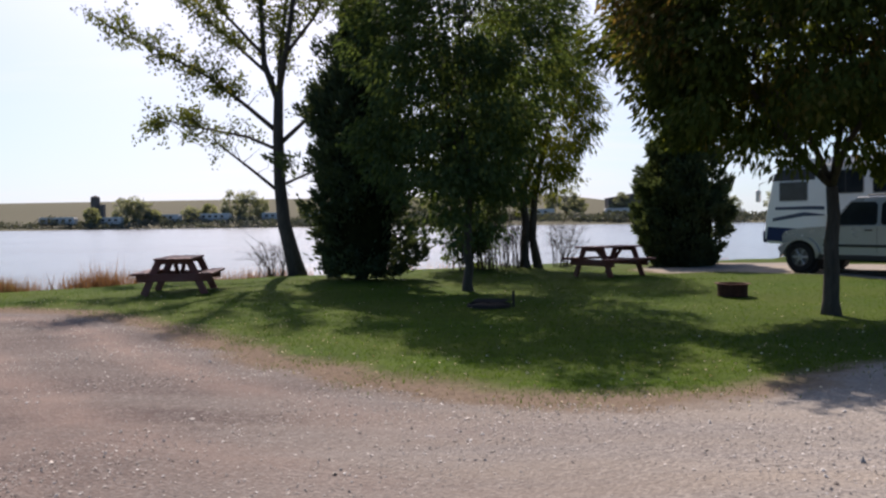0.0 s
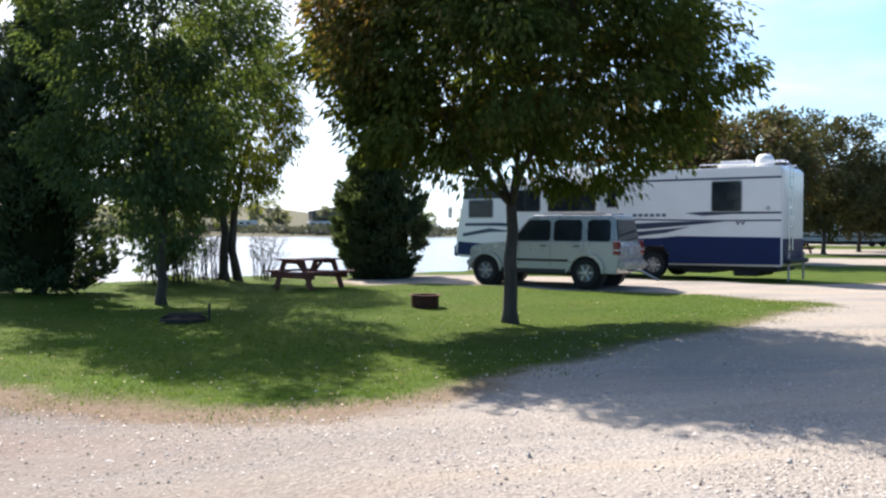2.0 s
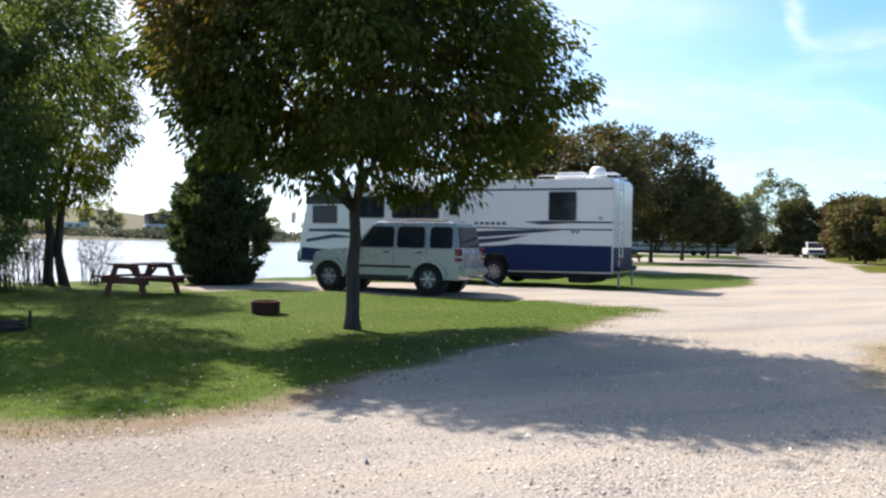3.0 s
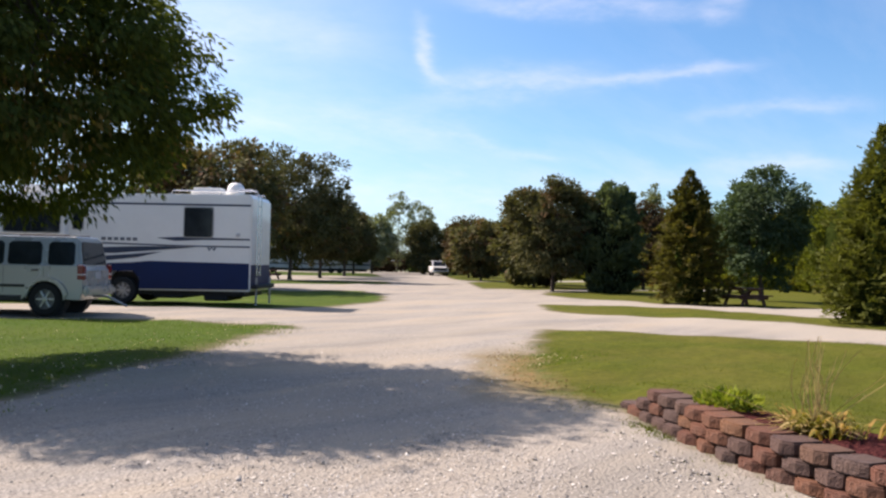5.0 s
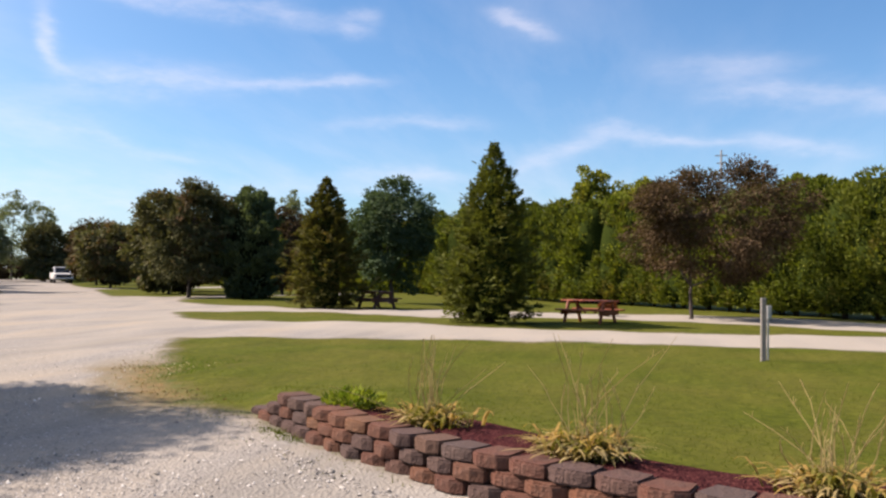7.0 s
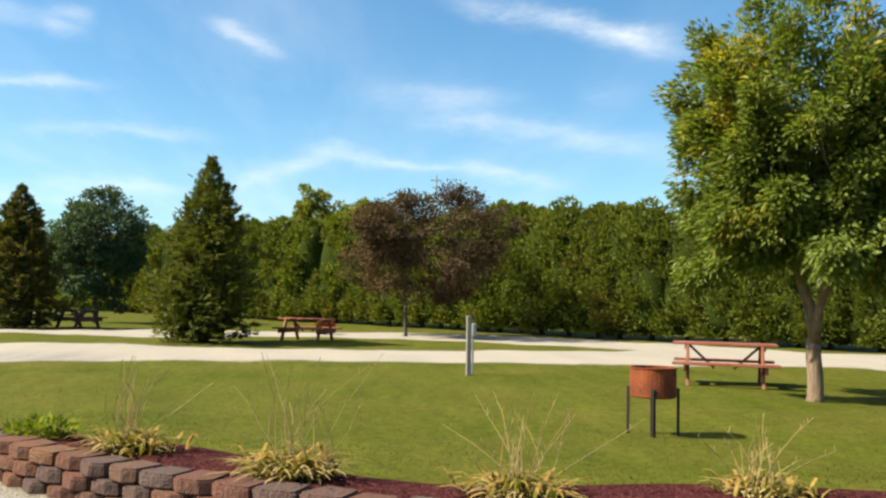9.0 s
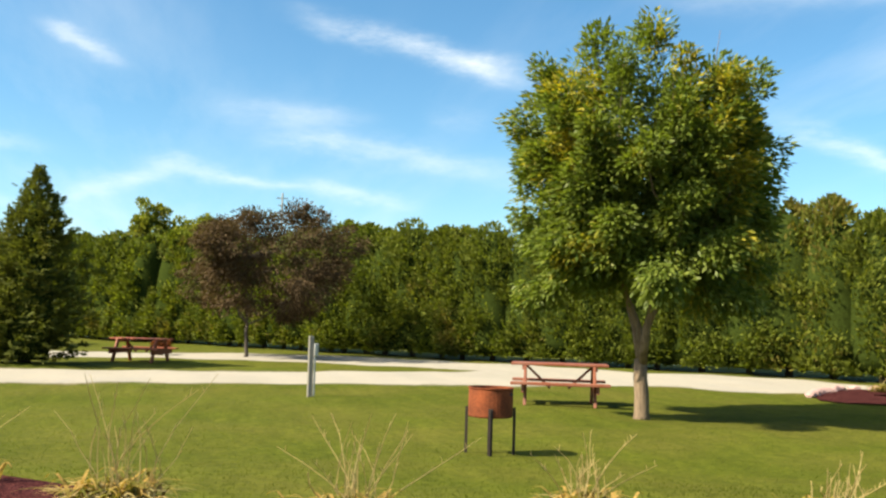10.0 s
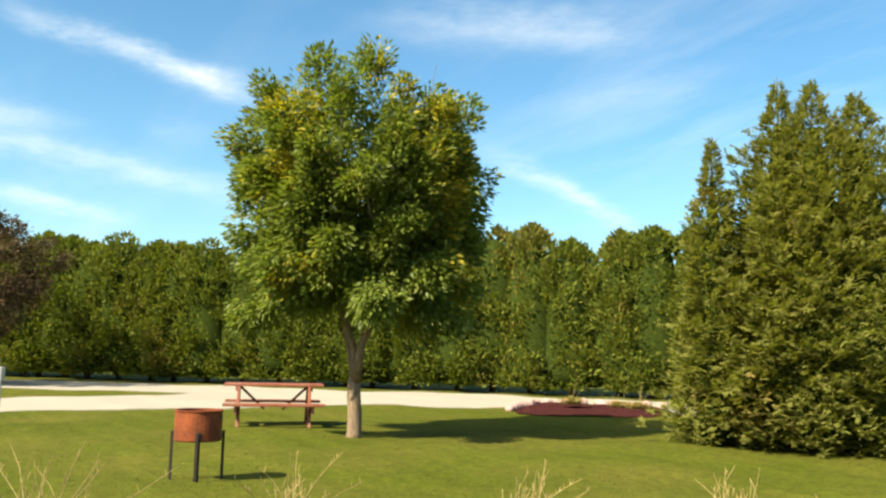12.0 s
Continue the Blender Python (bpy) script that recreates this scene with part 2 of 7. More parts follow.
    ruts = net.math("MULTIPLY", net.math("MULTIPLY", ruts, west), net.ramp(net.noise(co, 1.7, 4), [(0.30, 0.35), (0.60, 1.0)]))
    grav = net.mix(ruts, grav, net.mix(net.ramp(grit, [(0.3, 0.0), (0.7, 1.0)]), (0.165, 0.122, 0.100), (0.245, 0.195, 0.165)))
    # verge: dry soil, dead stems
    soil = net.ramp(net.noise(co, 16, 5, 0.7), [(0.3, (0.082, 0.058, 0.038)), (0.5, (0.140, 0.102, 0.067)), (0.7, (0.200, 0.152, 0.100))])
    # grass: tone in tufts, mown swathes and dry spots
    tuft = net.noise(co, 16, 5, 0.62)
    swath = net.noise(net.stretch(co, (0.35, 2.2, 1), 20), 0.9, 4, 0.6)
    blade = net.noise(net.stretch(co, (1, 1, 0.3)), 150, 2)
    mown = net.noise(co, 0.45, 4, 0.6)
    lo, mid_, hi, dry, dryness = grass
    g = net.ramp(net.math("ADD", net.math("MULTIPLY", tuft, 0.6), net.math("MULTIPLY", swath, 0.4)), [(0.30, lo), (0.50, mid_), (0.70, hi)])
    g = net.mix(net.math("MULTIPLY", net.ramp(mown, [(0.38, 0.15), (0.66, 1.0)]), dryness), g, dry)
    g = net.mix(net.math("MULTIPLY", net.ramp(blade, [(0.5, 0.0), (0.7, 1.0)]), 0.35), g, hi)
    mottle = net.noise(co, 5.5, 6, 0.7)
    g = net.mix(1.0, g, net.ramp(mottle, [(0.30, (0.68, 0.70, 0.66)), (0.50, (1.0, 1.0, 1.0)), (0.70, (1.26, 1.24, 1.18))]), "MULTIPLY")
    # pale stubble on the ridge across the lake
    g = net.mix(net.ramp(net.math("MULTIPLY", sepp.outputs[1], 0.001), [(0.20, 0.0), (0.26, 0.85)]), g, (0.105, 0.100, 0.072))
    lawn = net.ramp(net.math("MULTIPLY_ADD", d, 0.5, 0.5), [(0.55, 0.0), (0.80, 1.0)])
    crisp = net.ramp(net.math("MULTIPLY", sepp.outputs[0], 0.1), [(0.15, 0.0), (0.45, 1.0)])
    dn = net.math("SUBTRACT", d, net.math("MULTIPLY", crisp, 0.62))
    near = net.ramp(net.math("MULTIPLY_ADD", dn, 0.5, 0.5), [(0.20, 0.0), (0.40, 0.85)])
    col = net.mix(near, grav, soil)
    # tan worn strip where the road bends round the lawn
    bend = net.add("ShaderNodeVectorMath")
    bend.operation = "DISTANCE"
    net.link(co, bend.inputs[0])
    bend.inputs[1].default_value = (10.9, 6.9, 0.0)
    worn = net.math("MULTIPLY", net.ramp(net.math("MULTIPLY", bend.outputs["Value"], 0.25), [(0.45, 1.0), (0.95, 0.0)]), net.ramp(net.math("MULTIPLY_ADD", d, 0.5, 0.5), [(0.02, 0.0), (0.20, 0.6), (0.50, 1.0)]))
    col = net.mix(worn, col, net.mix(net.ramp(net.noise(co, 11, 4), [(0.35, 0.0), (0.62, 1.0)]), (0.190, 0.128, 0.058), (0.120, 0.106, 0.045)))
    col = net.mix(lawn, col, g)
    net.link(col, bsdf.inputs["Base Color"])
    bsdf.inputs["Roughness"].default_value = 0.95
    bsdf.inputs["Specular IOR Level"].default_value = 0.05
    h = net.math("ADD", net.math("MULTIPLY", net.math("MULTIPLY", sizes, 0.45), net.math("SUBTRACT", 1.0, lawn)), net.math("MULTIPLY", tuft, 0.25))
    bump(net, bsdf, h, 0.7, 0.03)
    return mat


def lake():
    mat, net, bsdf = material("lake_water")
    co = place(net)
    bsdf.inputs["Base Color"].default_value = (0.135, 0.165, 0.185, 1)
    bsdf.inputs["Roughness"].default_value = 0.20
    bsdf.inputs["IOR"].default_value = 1.33
    ripple = net.noise(net.stretch(co, (0.6, 1.6, 1)), 1.6, 5, 0.6)
    calm = net.noise(net.stretch(co, (0.02, 0.06, 1)), 1.0, 3)
    h = net.math("MULTIPLY", ripple, net.ramp(calm, [(0.4, 0.25), (0.6, 1.0)]))
    bump(net, bsdf, h, 0.9, 0.12)
    return mat


LAND = land("gravel_and_green_grass", ((0.012, 0.031, 0.003), (0.033, 0.067, 0.006), (0.066, 0.107, 0.012), (0.078, 0.086, 0.018), 0.45))
LAND_DRY = land("gravel_and_dry_grass", ((0.019, 0.029, 0.002), (0.053, 0.067, 0.006), (0.090, 0.102, 0.012), (0.104, 0.090, 0.020), 0.52))
LAKE = lake()
BARK_GREY = bark("bark_grey", (0.235, 0.165, 0.105))
LINDEN = foliage("linden_leaf", (0.036, 0.060, 0.032), (0.090, 0.128, 0.064), None, 0, 0.24)
BARK_DARK = bark("bark_dark", (0.078, 0.062, 0.050))
ASH = foliage("ash_leaf", (0.070, 0.104, 0.016), (0.200, 0.235, 0.040), (0.36, 0.29, 0.028), 0.375, 0.38, 0.75, 0.5, 0.22)
ASH_TURNED = foliage("ash_leaf_turning", (0.036, 0.052, 0.014), (0.106, 0.124, 0.030), (0.205, 0.130, 0.048), 0.40, 0.48)
ASH_DARK = foliage("ash_leaf_deep", (0.050, 0.078, 0.034), (0.125, 0.165, 0.068), (0.16, 0.18, 0.045), 0.26, 0.44)
BRONZE = foliage("bronze_leaf", (0.052, 0.056, 0.026), (0.120, 0.115, 0.050), (0.130, 0.075, 0.042), 0.36, 0.20, apart=0.2)
MAROON = foliage("crab_apple_leaf", (0.046, 0.032, 0.020), (0.096, 0.064, 0.036), (0.066, 0.080, 0.022), 0.40, 0.24)
POPLAR = foliage("poplar_leaf", (0.060, 0.080, 0.022), (0.190, 0.205, 0.06), (0.30, 0.24, 0.05), 0.25, 0.38)
WILLOW = foliage("yellowing_leaf", (0.070, 0.092, 0.016), (0.215, 0.225, 0.045), (0.36, 0.30, 0.04), 0.35, 0.40)
PALE_POPLAR = foliage("pale_poplar_leaf", (0.10, 0.12, 0.07), (0.21, 0.235, 0.14), (0.26, 0.24, 0.12), 0.25, 0.3)
CEDAR_BROWN = foliage("brown_cedar_spray", (0.060, 0.060, 0.015), (0.122, 0.112, 0.030), (0.135, 0.092, 0.031), 0.38, through=0.36, patch_scale=0.9, gloss=0.7, shine=0.10)
CEDAR_DEEP = foliage("deep_cedar_spray", (0.068, 0.080, 0.015), (0.140, 0.148, 0.031), (0.165, 0.148, 0.035), 0.30, through=0.38, patch_scale=0.9, gloss=0.7, shine=0.10)
CEDAR = foliage("cedar_spray", (0.125, 0.135, 0.030), (0.225, 0.225, 0.052), (0.225, 0.165, 0.050), 0.30, through=0.50, patch_scale=0.9, gloss=0.7, shine=0.15)
SPRUCE = foliage("dark_cedar_spray", (0.044, 0.062, 0.036), (0.094, 0.122, 0.064), None, 0.0, through=0.30, gloss=0.9, shine=0.05)
HEDGE = foliage("hedge_spray", (0.060, 0.082, 0.011), (0.150, 0.166, 0.023), (0.135, 0.112, 0.026), 0.26, through=0.36, patch_scale=0.4, gloss=0.8, shine=0.15, apart=0.40)
# near-black colours for solid crown cores; they stand in for shade between the sprays
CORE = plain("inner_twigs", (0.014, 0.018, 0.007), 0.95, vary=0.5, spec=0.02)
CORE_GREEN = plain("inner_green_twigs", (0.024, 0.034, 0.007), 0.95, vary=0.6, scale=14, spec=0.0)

# ---- building helpers ----


def part(name, bm, mat, parent=None, label="", smooth=False):
    """Link a bmesh as one mesh object, under a thing if one is given."""
    mesh = bpy.data.meshes.new(name)
    bm.to_mesh(mesh)
    bm.free()
    mesh.materials.append(mat)
    if smooth:
        mesh.polygons.foreach_set("use_smooth", [True] * len(mesh.polygons))
    ob = new(name, mesh)
    if parent:
        ob.parent = parent
    if label:
        ob["label"] = label
    return ob


def thing(name, label, category, m=Matrix(), group="", kind=""):
    ob = new(name)
    ob.empty_display_size = 0.2
    ob.matrix_world = m
    return tagged(ob, label, category, group, kind)


def box(bm, x, y, z, sx, sy, sz, bevel=0.0, turn=None, segments=1):
    """A box by its middle and size, its edges rounded."""
    made = bmesh.ops.create_cube(bm, size=1.0)["verts"]
    bmesh.ops.scale(bm, vec=(sx, sy, sz), verts=made)
    if bevel:
        edges = {e for v in made for e in v.link_edges}
        made = bmesh.ops.bevel(bm, geom=list(edges), offset=bevel, segments=segments, affect="EDGES", clamp_overlap=True)["verts"]
    if turn is not None:
        bmesh.ops.transform(bm, matrix=turn, verts=made)
    bmesh.ops.translate(bm, vec=(x, y, z), verts=made)
    return made


def tube(bm, points, radii, sides=8, caps=True):
    """A tapered tube along a line of points."""
    points = [Vector(p) for p in points]
    rings = []
    for i, p in enumerate(points):
        way = (points[min(i + 1, len(points) - 1)] - points[max(i - 1, 0)]).normalized()
        a = way.orthogonal().normalized() if abs(way.z) < 0.99 else Vector((1, 0, 0))
        a = (a - way * a.dot(way)).normalized()
        b = way.cross(a)
        r = radii[i] if not isinstance(radii, (int, float)) else radii
        rings.append([bm.verts.new(p + (a * math.cos(k * math.tau / sides) + b * math.sin(k * math.tau / sides)) * r) for k in range(sides)])
    for one, two in zip(rings, rings[1:]):
        for k in range(sides):
            bm.faces.new((one[k], one[(k + 1) % sides], two[(k + 1) % sides], two[k]))
    if caps:
        bm.faces.new(rings[0][::-1])
        bm.faces.new(rings[-1])


def prism(bm, outline, y0, y1, bevel=0.0):
    """An outline in x and z drawn out from y0 to y1."""
    a = [bm.verts.new((x, y0, z)) for x, z in outline]
    b = [bm.verts.new((x, y1, z)) for x, z in outline]
    faces = [bm.faces.new(a), bm.faces.new(b[::-1])]
    n = len(outline)
    for i in range(n):
        faces.append(bm.faces.new((a[i], b[i], b[(i + 1) % n], a[(i + 1) % n])))
    bmesh.ops.recalc_face_normals(bm, faces=faces)
    if bevel:
        edges = list({e for f in faces[:2] for e in f.edges})
        bmesh.ops.bevel(bm, geom=edges, offset=bevel, segments=2, affect="EDGES", clamp_overlap=True)


def sheet(name, verts, faces, mat, parent=None, smooth=False):
    """A mesh from numpy arrays: verts (n, 3), faces (m, 3 or 4)."""
    mesh = bpy.data.meshes.new(name)
    n, k = faces.shape
    mesh.vertices.add(len(verts))
    mesh.vertices.foreach_set("co", np.ascontiguousarray(verts, dtype=np.float32).ravel())
    mesh.loops.add(n * k)
    mesh.loops.foreach_set("vertex_index", np.ascontiguousarray(faces, dtype=np.int32).ravel())
    mesh.polygons.add(n)
    mesh.polygons.foreach_set("loop_start", np.arange(0, n * k, k, dtype=np.int32))
    if smooth:
        mesh.polygons.foreach_set("use_smooth", np.ones(n, dtype=bool))
    mesh.update(calc_edges=True)
    mesh.materials.append(mat)
    ob = new(name, mesh)
    if parent:
        ob.parent = parent
    return ob


# ---- the ground: one sheet, split where the lawns lie ----
SHORE = [(-400, -60), (-60, 12.0), (-25, 18.5), (-10.4, 21.0), (-8.7, 23.0), (-6.0, 25.2), (-3.6, 26.6), (-0.6, 28.4), (2.3, 30.3), (7.0, 30.9),
         (11, 33.2), (24, 46), (60, 82), (150, 150)]
FAR_SHORE = [(400, 215), (150, 230), (60, 258), (-20, 280), (-80, 283), (-130, 276), (-420, 262)]
LAWNS = {}
LAWNS["lawn_lakeside"] = [(-60, 10.5), (-30, 15.0), (-12, 15.7), (-7.9, 15.4), (-6.4, 15.1), (-4.5, 13.4), (-3.5, 11.9), (-2.2, 10.0), (-1.0, 8.7), (0.4, 7.6),
    (1.8, 7.4), (2.6, 7.8), (3.7, 8.7), (5.6, 10.1), (7.8, 11.5), (9.8, 12.6), (13.9, 15.15), (12.5, 18.0), (11.4, 19.4), (9.8, 20.4),
    (8.3, 22.2), (6.0, 23.2), (5.0, 25.2), (6.4, 27.6), (9.4, 28.4), (12.4, 25.6), (17.2, 21.2), (18.6, 20.6), (21.8, 21.4), (25.7, 23.0),
    (30.0, 27.3), (33.2, 31.6), (27.6, 33.2), (20, 44), (9, 40), (2, 38), (-10, 30), (-60, 25)]
LAWNS["lawn_site_b"] = [(36.5, 42.0), (44.3, 39.2), (50.8, 45.6), (41.4, 48.6), (34, 58), (24, 52)]
LAWNS["lawn_site_c"] = [(56.8, 66.0), (66.7, 60.6), (84.0, 77.0), (74, 86), (60, 90), (44, 76)]
LAWNS["lawn_east"] = [(10.2, 6.15), (11.55, 7.2), (13.9, 8.7), (15.9, 9.95), (17.1, 10.65), (17.9, 10.75), (19.1, 9.0), (19.9, 5.1), (20.7, 1.3), (21.4, -1.8),
    (21.4, -5.9), (21.0, -11.5), (19.6, -14.2), (16.4, -17.2), (8, -22), (-6, -20), (-2, -9), (3.6, -5.2), (4.7, -4.1), (5.3, -3.0), (5.4, -1.6), (5.6, -0.4), (6.2, 0.9), (7.0, 2.2), (8.2, 3.7), (9.1, 5.4)]
LAWNS["lawn_strip_a"] = [(25.3, 15.2), (25.9, 10.2), (25.7, 4.0), (25.9, 0.0), (26.2, -4.0), (26.6, -6.6), (28.0, -7.8), (30.9, -4.8), (32.6, -0.9), (32.0, 4.8),
    (31.3, 10.2), (31.0, 16.6), (29.0, 18.0)]
LAWNS["lawn_hedge_foot"] = [(35.4, 20.2), (36.0, 11.4), (37.4, 5.6), (38.8, 1.1), (37.5, -4.6), (34.2, -9.0), (29.9, -12.6), (25.3, -17.9), (21.5, -20.6), (12, -26),
    (12, -60), (140, -60), (140, 60), (92, 38), (66, 22.5), (42.5, 25.6), (39.4, 24.2)]
LAWNS["lawn_strip_b"] = [(43.9, 31.4), (46.5, 28.6), (70, 24), (90, 40), (60, 44), (56, 41.5)]
LAWNS["lawn_strip_c"] = [(62, 47), (66, 45), (100, 46), (130, 78), (118, 96), (90, 71)]


def outline_distance(points, loop, closed=True):
    """The distance to a line of points, and whether a point lies inside it."""
    best = np.full(len(points), 1e9)
    inside = np.zeros(len(points), bool)
    n = len(loop)
    for i in range(n if closed else n - 1):
        a, b = np.array(loop[i], float), np.array(loop[(i + 1) % n], float)
        ab = b - a
        k = np.clip(((points - a) @ ab) / (ab @ ab), 0, 1)
        best = np.minimum(best, np.hypot(*(points - a - k[:, None] * ab).T))
        cross = (a[1] > points[:, 1]) != (b[1] > points[:, 1])
        if a[1] != b[1]:
            inside ^= cross & (points[:, 0] < (b[0] - a[0]) * (points[:, 1] - a[1]) / (b[1] - a[1]) + a[0])
    return best, inside


def smooth_step(lo, hi, v):
    k = np.clip((v - lo) / (hi - lo), 0, 1)
    return k * k * (3 - 2 * k)


LAKE_LOOP = SHORE + FAR_SHORE


def bumps(p):
    return (0.030 * np.sin(p[:, 0] * 0.61 + 1.3) * np.sin(p[:, 1] * 0.53 + 0.4) + 0.018 * np.sin(p[:, 0] * 1.7 + p[:, 1] * 0.9)
            + 0.012 * np.sin(p[:, 1] * 2.3 - p[:, 0] * 1.1))


WALL = [(8.75, 4.35), (8.3, 3.9), (7.9, 3.5), (7.25, 2.85), (6.7, 2.15), (6.3, 1.6), (6.0, 1.1), (5.75, 0.65), (5.5, 0.15), (5.3, -0.3), (5.15, -0.9), (5.05, -1.6), (5.1, -2.4), (4.9, -3.3), (4.4, -4.1), (3.7, -4.7)]
BED_BACK = [(8.94, 4.35), (8.84, 3.9), (8.70, 3.4), (8.46, 2.7), (7.98, 1.9), (7.44, 1.2), (6.97, 0.45), (6.6, -0.4), (6.4, -1.2), (6.4, -2.2), (6.3, -3.2), (5.95, -4.2), (5.25, -5.2), (4.25, -5.9)]


def ground_height(p):
    """The height of the land: nearly level, a bank down to the lake, a low ridge beyond it."""
    d, wet = outline_distance(p, LAKE_LOOP)
    s = np.where(wet, d, -d)
    far = np.hypot(p[:, 0], p[:, 1])
    z = bumps(p) * smooth_step(0.5, 3.0, far) - 1.6 * smooth_step(-1.4, 3.2, s)
    ridge = smooth_step(275, 420, p[:, 1] + 0.1 * p[:, 0]) * smooth_step(140, 40, p[:, 0])
    d, _ = outline_distance(p, BED_BACK, closed=False)
    _, behind = outline_distance(p, WALL + [(3.7, -9), (20, -9), (20, 8)])
    raised = 0.17 * np.exp(-((d / 1.6) ** 2)) * behind * smooth_step(0.25, 0.6, outline_distance(p, WALL, closed=False)[0])
    drive = 0.06 * np.exp(-((p[:, 0] - 10.5) ** 2 + (p[:, 1] - 22.5) ** 2) / 22.0)
    bank = 1.5 * smooth_step(0, 9, -s) * (p[:, 1] > 190)
    return z + 11.0 * ridge + raised + drive + bank


def lawn_inside(p):
    """The distance inside the nearest lawn (negative outside), and which lawn."""
    edge, which = np.full(len(p), -1e9), np.full(len(p), -1)
    for i, loop in enumerate(LAWNS.values()):
        d, inside = outline_distance(p, loop)
        s = np.where(inside, d, -d)
        which = np.where(inside, i, which)
        edge = np.maximum(edge, s)
    far = np.hypot(p[:, 0] - 15, p[:, 1] - 10) - 135
    edge = np.maximum(edge, far)
    edge = np.maximum(edge, -28.0 - p[:, 1])
    edge = edge + 0.32 * smooth_step(1.5, 4.5, p[:, 0])
    return np.clip(edge, -3, 3), which


def axis(lo, hi, step, reach):
    inner = np.arange(lo, hi + step / 2, step)
    out, gap, at = [], step, 0.0
    while at < reach:
        gap *= 1.16
        at += gap
        out.append(at)
    out = np.array(out)
    return np.concatenate([lo - out[::-1], inner, hi + out])


DRY_LAWNS = ("lawn_east", "lawn_strip_a", "lawn_hedge_foot", "lawn_strip_b", "lawn_strip_c")


def build_ground():
    xs, ys = axis(-12, 34, 0.4, 2200), axis(-16, 32, 0.4, 2200)
    gx, gy = np.meshgrid(xs, ys, indexing="ij")
    p = np.stack([gx.ravel(), gy.ravel()], -1)
    z = ground_height(p)
    edge, _ = lawn_inside(p)
    lane = smooth_step(18.5, 21.5, p[:, 0] - 0.25 * np.maximum(p[:, 1], 0)) * smooth_step(48, 40, p[:, 0]) * smooth_step(24, 12, p[:, 1])
    verts = np.column_stack([p, z])
    nx, ny = len(xs), len(ys)
    i, j = np.meshgrid(np.arange(nx - 1), np.arange(ny - 1), indexing="ij")
    q = (i * ny + j).ravel()
    faces = np.stack([q, q + ny, q + ny + 1, q + 1], -1)
    middle = p[faces].mean(1)
    _, which = lawn_inside(middle)
    for n, name in [(-1, "ground")] + list(enumerate(LAWNS)):
        f = faces[which == n]
        used, back = np.unique(f, return_inverse=True)
        ob = sheet(name, verts[used], back.reshape(-1, 4), LAND_DRY if name in DRY_LAWNS else LAND, smooth=True)
        for key, values in (("edge", edge), ("pale", lane)):
            ob.data.attributes.new(key, "FLOAT", "POINT").data.foreach_set("value", values[used].astype(np.float32))
        tagged(ob, "packed pale gravel road and yard with stony edges" if n < 0 else "mown green lawn with dry brown edges", "ground" if n < 0 else "lawn", kind="structure")


build_ground()
water = sheet("water", np.array([(-1500, -300, -0.42), (1500, -300, -0.42), (1500, 900, -0.42), (-1500, 900, -0.42)]), np.array([(0, 1, 2, 3)]), LAKE)
tagged(water, "calm bright lake with faint ripples", "lake", kind="structure")


def ground_at(x, y):
    return float(ground_height(np.array([(x, y)]))[0])

# ---- trees ----


def leaf_sheet(name, at, way, length, width, mat, rng, parent=None, fold=0.25, face=None, loose=0.6):
    """Many leaves, each a folded four-cornered blade from its stalk at 'at' along 'way'."""
    n = len(at)
    way = way / np.maximum(np.linalg.norm(way, axis=1, keepdims=True), 1e-6)
    side = np.cross(way, rng.normal(size=(n, 3)) if face is None else face + rng.normal(size=(n, 3)) * loose)
    side /= np.maximum(np.linalg.norm(side, axis=1, keepdims=True), 1e-6)
    up = np.cross(side, way)
    length = np.broadcast_to(np.asarray(length, float), (n,)) * rng.uniform(0.7, 1.25, n)
    width = np.broadcast_to(np.asarray(width, float), (n,)) * rng.uniform(0.75, 1.2, n)
    mid = at + way * (length * 0.45)[:, None] + up * (width * fold)[:, None]
    v = np.stack([at, mid + side * (width / 2)[:, None], at + way * length[:, None], mid - side * (width / 2)[:, None]], 1)
    return sheet(name, v.reshape(-1, 3), np.arange(4 * n).reshape(n, 4), mat, parent)


def wander(rng, a, b, steps, loose):
    """A crooked line from a to b."""
    a, b = np.array(a, float), np.array(b, float)
    pts = [a + (b - a) * k / steps for k in range(steps + 1)]
    span = np.linalg.norm(b - a)
    return [tuple(p + (rng.normal(size=3) * loose * span if 0 < k < steps else 0)) for k, p in enumerate(pts)]


